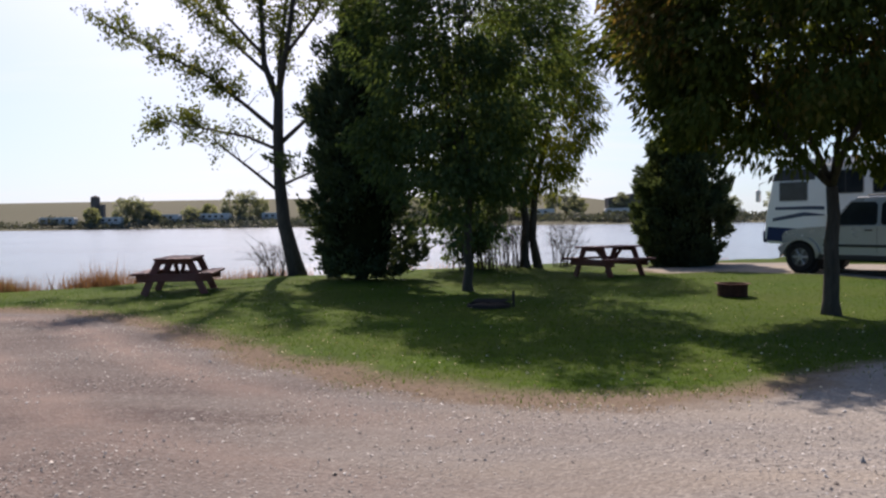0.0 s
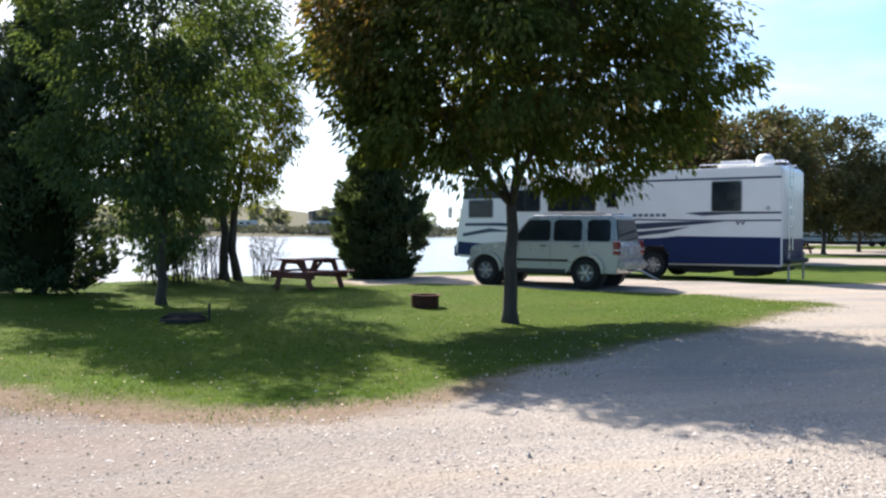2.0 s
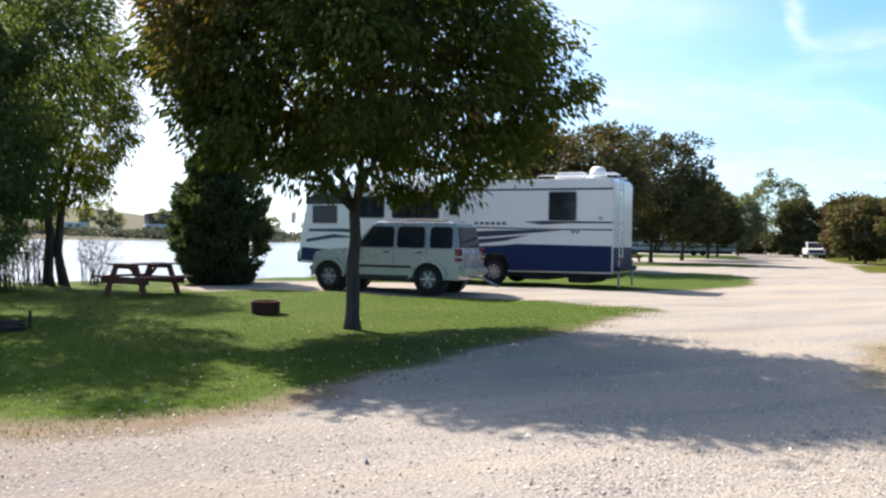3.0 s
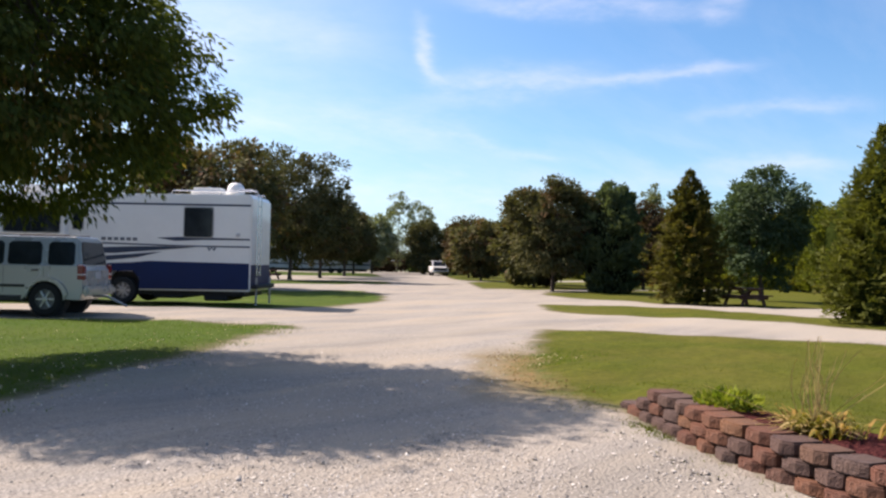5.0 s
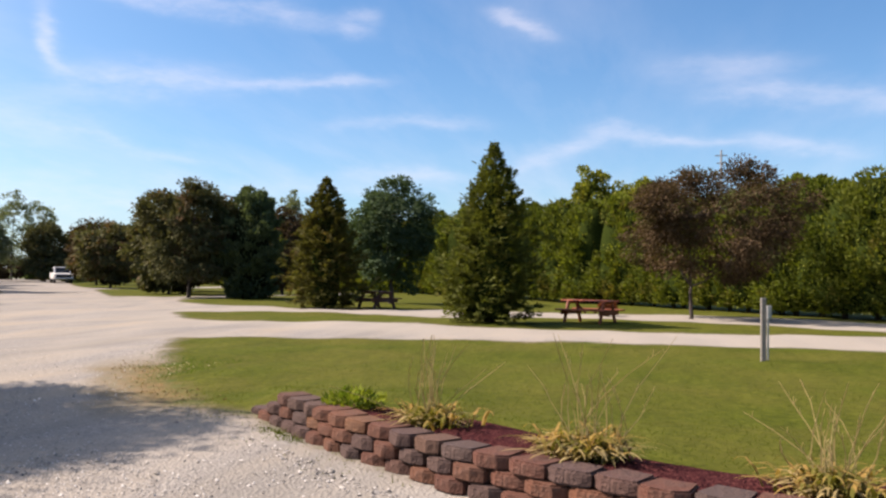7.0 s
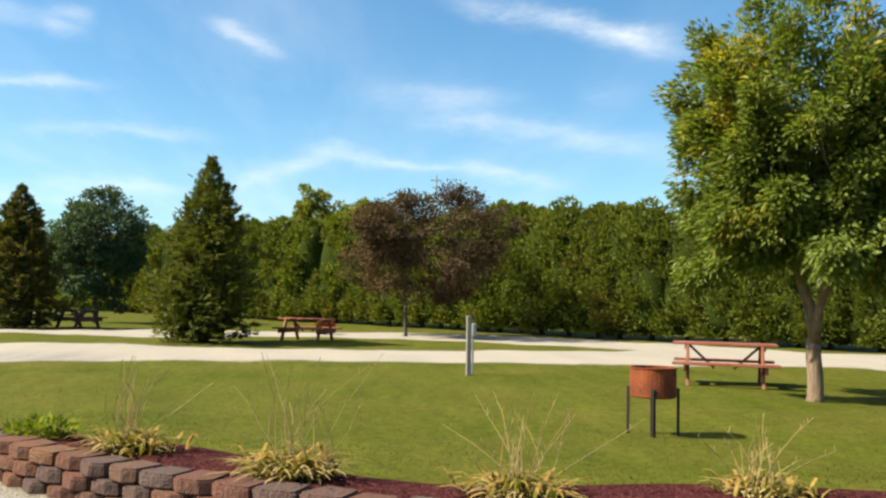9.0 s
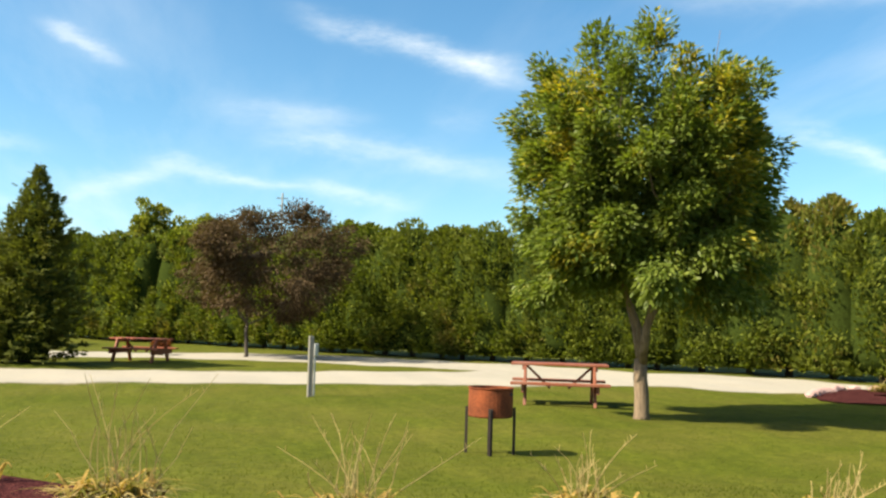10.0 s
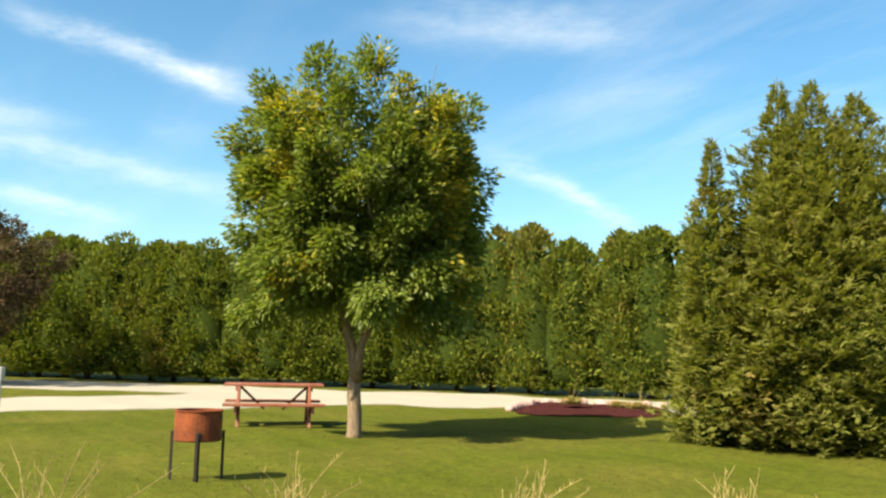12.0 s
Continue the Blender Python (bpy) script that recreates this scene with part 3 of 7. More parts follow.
def limbs(bm, rng, foot, fork, tips, r, lean=0.012, mains_count=6, leader=None):
    """A trunk to its fork and limbs that branch towards the tips; with a leader the trunk runs on upwards."""
    base = wander(rng, foot, fork, 5, lean)
    tube(bm, base, [r * (1.45 if k == 0 else 1.0) * (1 - 0.07 * k) for k in range(6)], 10)
    mains, starts = [], [fork]
    if leader:
        stem = wander(rng, fork, leader, 6, 0.02)
        tube(bm, stem, [r * (0.66 - 0.10 * k) for k in range(7)], 8)
        mains.append(stem[:6])
        starts = stem[:5]
    for k, tip in enumerate(tips[:mains_count]):
        start = min(starts, key=lambda p: abs(p[2] - (tip[2] - 0.9 * math.hypot(tip[0] - p[0], tip[1] - p[1]))))
        line = wander(rng, start, tip, 4, 0.05)
        tube(bm, line, [r * 0.42, r * 0.32, r * 0.22, r * 0.13, r * 0.05], 6)
        mains.append(line)
    for tip in tips[mains_count:]:
        line = min(mains, key=lambda m: min(np.linalg.norm(np.subtract(p, tip)) for p in m[1:4]))
        start = min(line[1:4], key=lambda p: np.linalg.norm(np.subtract(p, tip)))
        tube(bm, wander(rng, start, tip, 3, 0.06), [r * 0.15, r * 0.10, r * 0.06, r * 0.025], 5, caps=False)


def ball(rng, n):
    """Points evenly through a ball of radius one."""
    d = rng.normal(size=(n, 3))
    return d / np.linalg.norm(d, axis=1, keepdims=True) * rng.uniform(0, 1, (n, 1)) ** (1 / 3)


def broadleaf(name, x, y, label, mat, trunk_mat, height, radius, base, trunk, seed, clumps=260, leaves=90, leaf=(0.17, 0.08), fork=None, spread=0.42,
              droop=0.35, hollow=0.45, shape=1.0, shift=(0, 0), group="", lean=(0, 0), tips=46, lobes=24, lobe=0.42, far=0.64, leader=0.0, mains=6, deep=1.0, skirt=0.0, cap=0.0):
    """A tree with trunk, limbs and a crown: boughs bulge out of it, each set with clumps of leaves; base is the height at which the crown begins."""
    rng = np.random.default_rng(seed)
    z0 = ground_at(x, y) - 0.04
    tree = thing(name, label, "tree", pose(x, y, z0), group)
    mid = np.array([shift[0], shift[1], (height + base) / 2])
    size = np.array([radius, radius * deep, (height - base) / 2])
    # boughs spread evenly over the crown, at uneven reach
    k = np.arange(lobes) + 0.5
    el, az = np.arccos(1 - 2 * k / lobes), k * 2.399963 + seed
    d = np.stack([np.cos(az) * np.sin(el), np.sin(az) * np.sin(el), np.cos(el)], -1) + rng.normal(size=(lobes, 3)) * 0.10
    d[:, 2] = np.sign(d[:, 2]) * np.abs(d[:, 2]) ** shape
    under = d[:, 2] < 0
    d[under, :2] /= np.maximum(np.hypot(d[under, 0], d[under, 1]), 0.45)[:, None] ** skirt
    d[~under, :2] *= 1 - cap * np.clip(d[~under, 2:], 0, 1)
    bough = d * (far * rng.uniform(0.74, 1.18, lobes))[:, None]
    bulk = lobe * rng.uniform(0.72, 1.15, lobes)
    own = rng.integers(0, lobes, clumps)
    skin = rng.normal(size=(clumps, 3))
    skin /= np.linalg.norm(skin, axis=1, keepdims=True)
    skin = skin * 0.75 + d[own] * 0.55
    skin /= np.linalg.norm(skin, axis=1, keepdims=True)
    inner = rng.uniform(0, 1, clumps) < hollow * 0.5
    centre = mid + (bough[own] + skin * (bulk[own] * np.where(inner, rng.uniform(0.2, 0.8, clumps), rng.uniform(0.85, 1.05, clumps)))[:, None]) * size
    floor_z = base + rng.normal(size=lobes)[own] * 0.06 * (height - base)
    low = centre[:, 2] < floor_z
    centre[:, 2] = np.where(low, floor_z + np.abs(centre[:, 2] - floor_z) * 0.35 - rng.uniform(0, 0.5, clumps) * np.minimum(base, 1.0), centre[:, 2])
    bm = bmesh.new()
    goals = [tuple(mid + bough[j] * size * 0.95) for j in rng.permutation(lobes)] + [tuple(mid + (centre[j] - mid) * 0.93) for j in rng.permutation(clumps)[:tips]]
    limbs(bm, rng, (0, 0, -0.15), (lean[0], lean[1], fork if fork else base * 0.9), goals, trunk, mains_count=mains,
          leader=(shift[0] * 0.6 + lean[0], shift[1] * 0.6 + lean[1], height * leader) if leader else None)
    part("trunk", bm, trunk_mat, tree, smooth=True)
    n = clumps * leaves
    of = np.repeat(np.arange(clumps), leaves)
    big = rng.uniform(0.7, 1.3, clumps)[of][:, None]
    off = ball(rng, n) * spread * big * np.array([1, 1, 0.62])
    at = centre[of] + off
    out = centre[of] - mid
    out /= np.maximum(np.linalg.norm(out, axis=1, keepdims=True), 1e-6)
    way = out * 0.6 + off / spread * 0.7 + rng.normal(size=(n, 3)) * 0.35 - np.array([0, 0, droop])
    leaf_sheet("crown", at, way, leaf[0], leaf[1], mat, rng, tree, face=out * 0.7 + off / spread * 0.5 + np.array([0, 0, 0.4]), loose=0.55)
    return tree


def plumed(name, x, y, label, mat, trunk_mat, height, radius, base, trunk, fork, seed, shoots=40, clumps=24, leaves=100, leaf=(0.125, 0.046), spread=0.27, plume=0.62, mid_at=0.5):
    """A young ash: upright shoots fan out of a low fork, each hung with leaves that make a plume."""
    rng = np.random.default_rng(seed)
    tree = thing(name, label, "tree", pose(x, y, ground_at(x, y) - 0.04))
    k = np.arange(shoots) + 0.5
    el, az = np.arccos(1 - 1.66 * k / shoots), k * 2.399963 + seed
    mid = base + (height - base) * mid_at
    reach = rng.uniform(0.86, 1.06, shoots)
    wide = np.sin(el) ** 0.66 * radius * reach
    tips = np.stack([np.cos(az) * wide, np.sin(az) * wide,
                     mid + np.where(np.cos(el) > 0, np.cos(el) * (height - mid), np.cos(el) * (mid - base) * 1.3) * reach], -1)
    start = np.array([0, 0, fork])
    bm = bmesh.new()
    tube(bm, wander(rng, (0, 0, -0.15), (0.02, 0.01, fork + 0.1), 4, 0.01), [trunk * 1.5, trunk * 1.05, trunk, trunk * 0.97, trunk * 0.9], 10)
    stems = []
    for a in (0.3, 1.9, 3.3, 5.0):
        end = (math.cos(a) * radius * 0.36, math.sin(a) * radius * 0.36, base + (height - base) * 0.34)
        line = wander(rng, start, end, 4, 0.03)
        tube(bm, line, [trunk * q for q in (0.72, 0.56, 0.45, 0.34, 0.22)], 8)
        stems.append(line)
    at, grow = [], []
    for tip in tips:
        stem = min(stems, key=lambda m: np.linalg.norm(np.subtract(m[4], tip)))
        root = np.array(stem[3 if tip[2] < mid else 4])
        bend = (root + tip) / 2 + np.array([(tip - root)[0] * 0.12, (tip - root)[1] * 0.12, -0.10 * np.linalg.norm(tip - root)])
        tube(bm, [tuple(root), tuple(bend), tuple(tip)], [trunk * 0.24, trunk * 0.13, trunk * 0.03], 5, caps=False)
        q = rng.uniform(0.10, 1.0, clumps)[:, None]
        line = (1 - q) ** 2 * root + 2 * q * (1 - q) * bend + q ** 2 * tip
        thick = plume * (1.08 - 0.86 * q) * rng.uniform(0.75, 1.25)
        at.append(line + ball(rng, clumps) * thick * np.array([1, 1, 1.1]))
        grow.append(np.repeat((tip - root)[None] / np.linalg.norm(tip - root), clumps, 0))
    part("trunk", bm, trunk_mat, tree, smooth=True)
    centre, grow = np.concatenate(at), np.concatenate(grow)
    of = np.repeat(np.arange(len(centre)), leaves)
    off = ball(rng, len(of)) * spread * rng.uniform(0.7, 1.25, len(centre))[of][:, None] * np.array([1, 1, 0.85])
    out = centre[of] - np.array([0, 0, mid - 0.4])
    out /= np.maximum(np.linalg.norm(out, axis=1, keepdims=True), 1e-6)
    way = off / spread * np.array([1, 1, 0.5]) + out * 0.45 + grow[of] * 0.30 + rng.normal(size=off.shape) * 0.35 - np.array([0, 0, 0.35])
    leaf_sheet("crown", centre[of] + off, way, leaf[0], leaf[1], mat, rng, tree, face=out * 0.7 + np.array([0, 0, 0.5]) + off / spread * 0.5, loose=0.55)
    return tree


def waterside_poplar(x, y, seed):
    """A leaning poplar, bare low limbs and thin sprays of leaves on the high ones."""
    rng = np.random.default_rng(seed)
    tree = thing("poplar_tree", "leaning poplar with bare lower limbs and thinning leaves", "tree", pose(x, y, ground_at(x, y) - 0.05))
    bm = bmesh.new()
    tube(bm, [(0.06, 0, -0.2), (-0.10, 0, 0.5), (-0.35, 0, 1.5), (-0.47, 0.1, 2.6), (-0.5, 0.1, 4.0), (-0.45, 0.05, 5.3)], [0.31, 0.225, 0.19, 0.17, 0.15, 0.13], 12)
    lines = [  # two leaders, then limbs: low bare ones, high leafy ones
        ([(-0.47, 0.05, 5.0), (-0.85, 0.1, 6.0), (-0.95, 0.2, 7.9), (-1.15, 0.1, 9.9), (-1.2, 0, 11.6)], 0.11, 1.2),
        ([(-0.45, 0.05, 5.2), (-0.15, -0.2, 6.4), (0.15, -0.4, 8.0), (0.35, -0.4, 9.8), (0.4, -0.4, 11.2)], 0.10, 1.2),
        ([(-0.45, 0.05, 4.9), (-0.5, 0.6, 6.2), (-0.4, 1.2, 8.2), (-0.5, 1.4, 10.4)], 0.09, 1.0),
        ([(-0.47, 0.1, 2.4), (-1.3, 0, 3.1), (-2.1, -0.2, 3.75), (-2.5, -0.2, 4.2)], 0.055, 0.0),
        ([(-0.5, 0.1, 3.6), (-1.4, 0.4, 4.0), (-2.5, 0.6, 4.25), (-3.4, 0.6, 4.4), (-4.0, 0.6, 4.6)], 0.055, 0.9),
        ([(-0.5, 0.1, 4.1), (-1.3, -0.1, 4.8), (-2.3, -0.3, 5.6), (-3.6, -0.5, 6.3), (-5.0, -0.6, 7.0)], 0.075, 1.5),
        ([(-0.6, 0.1, 5.6), (-1.7, 0.5, 6.6), (-2.7, 0.8, 7.5), (-3.6, 1.0, 8.4)], 0.06, 1.0),
        ([(-0.8, 0.1, 6.2), (-1.8, -0.5, 7.3), (-2.6, -0.9, 8.6), (-3.0, -1.0, 9.6)], 0.06, 1.0),
        ([(-0.42, 0.1, 2.6), (0.3, 0.3, 2.95), (0.95, 0.5, 3.15)], 0.05, 0.0),
        ([(-0.47, 0.1, 3.75), (0.2, 0.1, 4.35), (0.75, 0.1, 4.9), (1.2, 0.1, 5.9), (1.4, 0.1, 7.0)], 0.075, 0.8),
        ([(-0.2, -0.2, 6.2), (0.6, -0.2, 7.2), (1.3, -0.2, 8.4), (1.7, -0.1, 9.5)], 0.06, 0.9),
    ]
    spots, ways = [], []
    for pts, r, leafy in lines:
        pts = [np.array(p) for p in pts]
        n = len(pts)
        tube(bm, [tuple(p) for p in pts], [r * (1 - 0.85 * k / (n - 1)) for k in range(n)], 7)
        for _ in range(int(18 + 34 * leafy)):
            q = rng.uniform(0.25, 1.0) * (n - 1.001)
            k = int(q)
            root = pts[k] + (pts[k + 1] - pts[k]) * (q - k)
            along = (pts[k + 1] - pts[k]) / np.linalg.norm(pts[k + 1] - pts[k])
            twig = along * 0.5 + rng.normal(size=3) * np.array([0.55, 0.55, 0.45]) + np.array([0, 0, 0.15])
            tip = root + twig / np.linalg.norm(twig) * rng.uniform(0.35, 1.05)
            bend = (root + tip) / 2 + rng.normal(size=3) * 0.06
            tube(bm, [tuple(root), tuple(bend), tuple(tip)], [r * 0.20 + 0.004, 0.009, 0.004], 4, caps=False)
            if rng.uniform() < leafy:
                m = int(rng.integers(16, 44))
                f = rng.uniform(0.35, 1.05, m)[:, None]
                spots.append(root + (tip - root) * f + ball(rng, m) * np.array([0.26, 0.26, 0.2]))
                ways.append(rng.normal(size=(m, 3)) * 0.7 - np.array([0, 0, 0.5]))
    part("trunk", bm, BARK_DARK, tree, smooth=True)
    leaf_sheet("crown", np.concatenate(spots), np.concatenate(ways), 0.105, 0.08, POPLAR, rng, tree)
    return tree


def spindle(kind, u):
    """The outline of an evergreen by height, 0 at the foot and 1 at the tip."""
    if kind == "cone":
        return np.interp(u, [0, 0.1, 0.25, 0.45, 0.65, 0.82, 0.93, 1.0], [0.76, 0.95, 1.0, 0.89, 0.66, 0.40, 0.20, 0.04])
    if kind == "spire":
        return np.interp(u, [0, 0.08, 0.22, 0.42, 0.62, 0.78, 0.90, 1.0], [0.82, 0.97, 1.0, 0.84, 0.58, 0.34, 0.14, 0.01])
    if kind == "column":
        return np.minimum(1.0, 0.86 + 1.5 * u) * np.sqrt(np.maximum(1 - u ** 4.2, 0)) * (1 - 0.16 * u) + 0.01
    return np.minimum(1.0, 0.62 + 1.5 * u) * np.sqrt(np.maximum(1 - u ** 3.2, 0)) + 0.01


def evergreen(name, x, y, label, mat, height, radius, kind, seed, sprays=9000, spray=(0.26, 0.13), group="", trunk=0.12, lift=-0.06, tips=(), lobes=0.10):
    """A cedar: short stem, a dark core for the shade inside, a skin of upward sprays in ragged tiers."""
    rng = np.random.default_rng(seed)
    z0 = ground_at(x, y) - 0.03
    tree = thing(name, label, "tree", pose(x, y, z0), group)
    bm = bmesh.new()
    tube(bm, [(0, 0, -0.1), (0.02, 0.01, height * 0.3), (0, 0, height * 0.85)], [trunk, trunk * 0.7, 0.02], 8)
    part("trunk", bm, BARK_DARK, tree, smooth=True)
    tops = [(0.0, 0.0, 1.0, 1.0)] + list(tips)
    spots, ways = [], []
    for dx, dy, hs, rs in tops:
        count = int(sprays * rs * hs)
        boughs = max(60, count // 70) if kind == "column" else max(int(190 * rs * hs), count // 200)
        bu, ba = rng.uniform(0, 1, boughs) ** 1.12, rng.uniform(0, math.tau, boughs)
        reach = 1 + lobes * rng.normal(size=boughs) * 1.1
        own = rng.integers(0, boughs, count)
        flat = kind == "column"
        if flat:
            u = np.clip(bu[own] + rng.normal(size=count) * 0.045, 0, 1)
            a = ba[own] + rng.normal(size=count) * 0.16 / np.maximum(spindle(kind, u), 0.25)
            depth = 1 - np.abs(rng.normal(size=count)) * 0.10
            tip_rise = 0.0
        else:  # each bough is a plume, broad at its root and pointed at its tip
            t = rng.uniform(0, 1, count) ** 0.75
            u = np.clip(bu[own] + rng.normal(size=count) * (0.006 + 0.026 * t), 0, 1)
            a = ba[own] + rng.normal(size=count) * (0.03 + 0.21 * t) / np.maximum(spindle(kind, u), 0.25)
            depth = 1.07 - 0.36 * t
            tip_rise = 0.20 * (1 - t)
        broad = 1 + lobes * 0.6 * (np.sin(a * 3 + seed + u * 5) + np.sin(a * 5 + u * 13 + seed * 2) * 0.7)
        r = spindle(kind, u) * radius * rs * broad * reach[own] * depth
        z = lift + u * (height * hs - lift) * (1 + 0.012 * rng.normal(size=count)) + 0.10 * (reach[own] - 1) * radius + tip_rise
        spots.append(np.stack([dx + np.cos(a) * r, dy + np.sin(a) * r, z], -1))
        ways.append(np.stack([np.cos(a) * 0.75, np.sin(a) * 0.75, 0.45 + 0.7 * u], -1))
    at = np.concatenate(spots)
    way = np.concatenate(ways) + rng.normal(size=at.shape) * 0.38
    face = np.concatenate(ways) * np.array([1.2, 1.2, 0.5])
    leaf_sheet("foliage", at, way, spray[0], spray[1], mat, rng, tree, fold=0.15, face=face, loose=0.5)
    # solid dark core, painted as the shade deep in the foliage
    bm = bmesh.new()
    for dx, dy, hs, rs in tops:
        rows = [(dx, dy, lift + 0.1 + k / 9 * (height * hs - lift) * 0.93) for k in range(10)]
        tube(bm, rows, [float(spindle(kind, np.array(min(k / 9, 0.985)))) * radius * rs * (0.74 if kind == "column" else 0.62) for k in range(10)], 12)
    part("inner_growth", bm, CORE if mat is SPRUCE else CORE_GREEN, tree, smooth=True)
    return tree


def feathered(name, x, y, label, mat, leaders, seed, thick=70, fans=9, leaflet=(0.145, 0.045)):
    """A garden cedar with one or more leaders: rising boughs, each hung with flat fans of scale leaves, thin and open at the tips."""
    rng = np.random.default_rng(seed)
    tree = thing(name, label, "tree", pose(x, y, ground_at(x, y) - 0.03))
    stem, core = bmesh.new(), bmesh.new()
    spots, ways, faces, sizes = [], [], [], []
    for dx, dy, height, radius in leaders:
        tube(stem, [(dx * 0.3, dy * 0.3, -0.1), (dx * 0.8, dy * 0.8, height * 0.3), (dx, dy, height * 0.7), (dx, dy, height)], [0.11, 0.075, 0.035, 0.006], 7)
        n = int(thick * height * math.sqrt(radius))
        u = (np.arange(n) + rng.uniform(0, 1, n)) / n
        u = u ** 0.92
        a = np.arange(n) * 2.399963 + rng.normal(size=n) * 0.3
        lump = 1 + 0.14 * np.sin(a * 2 + u * 9 + seed) + 0.10 * np.sin(a * 3 - u * 17)
        reach = spindle("spire", u) * radius * lump * np.clip(1 + 0.20 * rng.normal(size=n), 0.6, 1.5) + 0.02
        out = np.stack([np.cos(a), np.sin(a), np.zeros(n)], -1)
        root = np.stack([np.full(n, dx), np.full(n, dy), u * height * 0.965 + 0.02], -1)
        rise = (0.16 + 0.55 * u) * np.minimum(reach, 1.0) + rng.normal(size=n) * 0.05
        of = np.repeat(np.arange(n), fans)
        thin = rng.uniform(size=len(of)) < np.interp(u[of], [0, 0.72, 0.9, 1.0], [1, 1, 0.62, 0.45])
        of = of[thin]
        q = rng.uniform(0.42, 1.04, len(of)) ** 0.8
        lean = np.stack([-out[of, 1], out[of, 0], np.zeros(len(of))], -1) * (rng.normal(size=len(of)) * 0.30 * np.minimum(reach[of], 0.8) * (1.1 - q) * 1.6)[:, None]
        at = root[of] + out[of] * (reach[of] * q)[:, None] + lean
        at[:, 2] += rise[of] * q ** 1.5 - 0.05 * q ** 6 + rng.normal(size=len(of)) * 0.035
        way = out[of] * 0.8 + lean * 1.6 + np.array([0, 0, 0.22]) + rng.normal(size=at.shape) * 0.28
        way[:, 2] += 0.5 * u[of]
        way /= np.linalg.norm(way, axis=1, keepdims=True)
        flat = np.cross(way, np.cross(np.array([0, 0, 1.0]), way)) + out[of] * 0.55 + rng.normal(size=at.shape) * 0.30
        flat /= np.linalg.norm(flat, axis=1, keepdims=True)
        across = np.cross(flat, way)
        k = 8
        each = np.repeat(np.arange(len(at)), k)
        turn = np.tile(np.linspace(-0.95, 0.95, k), len(at)) + rng.normal(size=len(each)) * 0.1
        small = np.interp(u[of], [0, 0.6, 1.0], [1.0, 0.95, 0.55])[each]
        along_ = rng.uniform(0.0, 0.17, len(each)) * small
        spots.append(at[each] + way[each] * along_[:, None])
        ways.append(way[each] * np.cos(turn)[:, None] + across[each] * np.sin(turn)[:, None] - np.array([0, 0, 0.12]))
        faces.append(flat[each])
        sizes.append(small)
        # a dark core round each leader paints the shade behind the fans
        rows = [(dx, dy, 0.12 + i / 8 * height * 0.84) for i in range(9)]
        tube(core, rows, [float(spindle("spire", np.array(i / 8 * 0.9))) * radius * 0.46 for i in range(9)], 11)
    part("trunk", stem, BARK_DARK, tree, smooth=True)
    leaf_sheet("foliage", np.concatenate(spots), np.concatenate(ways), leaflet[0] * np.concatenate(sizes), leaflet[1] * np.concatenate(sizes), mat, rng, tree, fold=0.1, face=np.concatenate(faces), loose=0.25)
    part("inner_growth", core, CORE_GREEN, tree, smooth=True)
    return tree


# the lakeside lawn
broadleaf("ash_tree", 5.75, 13.65, "broad ash tree turning bronze and red on the lawn", ASH_TURNED, BARK_DARK, 7.5, 3.48, 2.2, 0.135, 11,
          clumps=1320, leaves=68, leaf=(0.14, 0.057), fork=2.0, spread=0.36, shape=1.0, hollow=0.8, lobes=54, lobe=0.36, far=0.70, tips=120, shift=(-0.26, -0.03), droop=0.75, deep=0.95, skirt=0.5, cap=0.36)
broadleaf("ash_tree", 0.28, 19.1, "dark green ash tree with a slim trunk", ASH_DARK, BARK_DARK, 9.2, 2.32, 1.5, 0.115, 12,
          clumps=600, leaves=68, leaf=(0.145, 0.06), fork=1.6, spread=0.42, shift=(-0.2, 0), hollow=0.6, lobes=30, tips=80, leader=0.85, mains=10, droop=0.7)
evergreen("cedar_tree", -2.4, 22.5, "dense dark cedar at the lake edge", SPRUCE, 7.4, 1.3, "cone", 13, sprays=26000, lift=0.1, lobes=0.2, spray=(0.20, 0.07), trunk=0.16)
waterside_poplar(-4.45, 24.8, 14)
broadleaf("willow_tree", 2.1, 26.4, "yellow-green tree with two stems at the waterside", WILLOW, BARK_DARK, 9.4, 2.15, 2.0, 0.15, 15,
          clumps=420, leaves=60, leaf=(0.17, 0.05), fork=2.4, spread=0.45, droop=0.9, tips=80)
second = bmesh.new()
tube(second, [(0.42, 0.05, -0.15), (0.22, 0.02, 0.9), (0.28, 0.0, 2.0), (0.55, 0.1, 3.4), (0.9, 0.2, 4.8)], [0.16, 0.115, 0.10, 0.085, 0.05], 9)
part("second_stem", second, BARK_DARK, bpy.data.objects["willow_tree"], smooth=True)
broadleaf("waterside_shrub", 0.35, 25.9, "leafy young tree on the bank", ASH_DARK, BARK_DARK, 4.6, 1.15, 0.3, 0.06, 16, clumps=260, leaves=45, leaf=(0.15, 0.06), spread=0.34, fork=0.5)
evergreen("cedar_bush", 7.0, 27.2, "rounded dark cedar beside the picnic table", SPRUCE, 4.2, 1.45, "round", 17, sprays=22000, lift=0.0, lobes=0.025, spray=(0.20, 0.08))
# the lawn beside the road
plumed("ash_tree", 14.0, -6.8, "full round green ash tree with yellow patches", ASH, BARK_GREY, 6.62, 2.22, 1.6, 0.122, 0.95, 18, shoots=60, clumps=23, leaves=86, leaf=(0.132, 0.050), mid_at=0.56, plume=0.60)
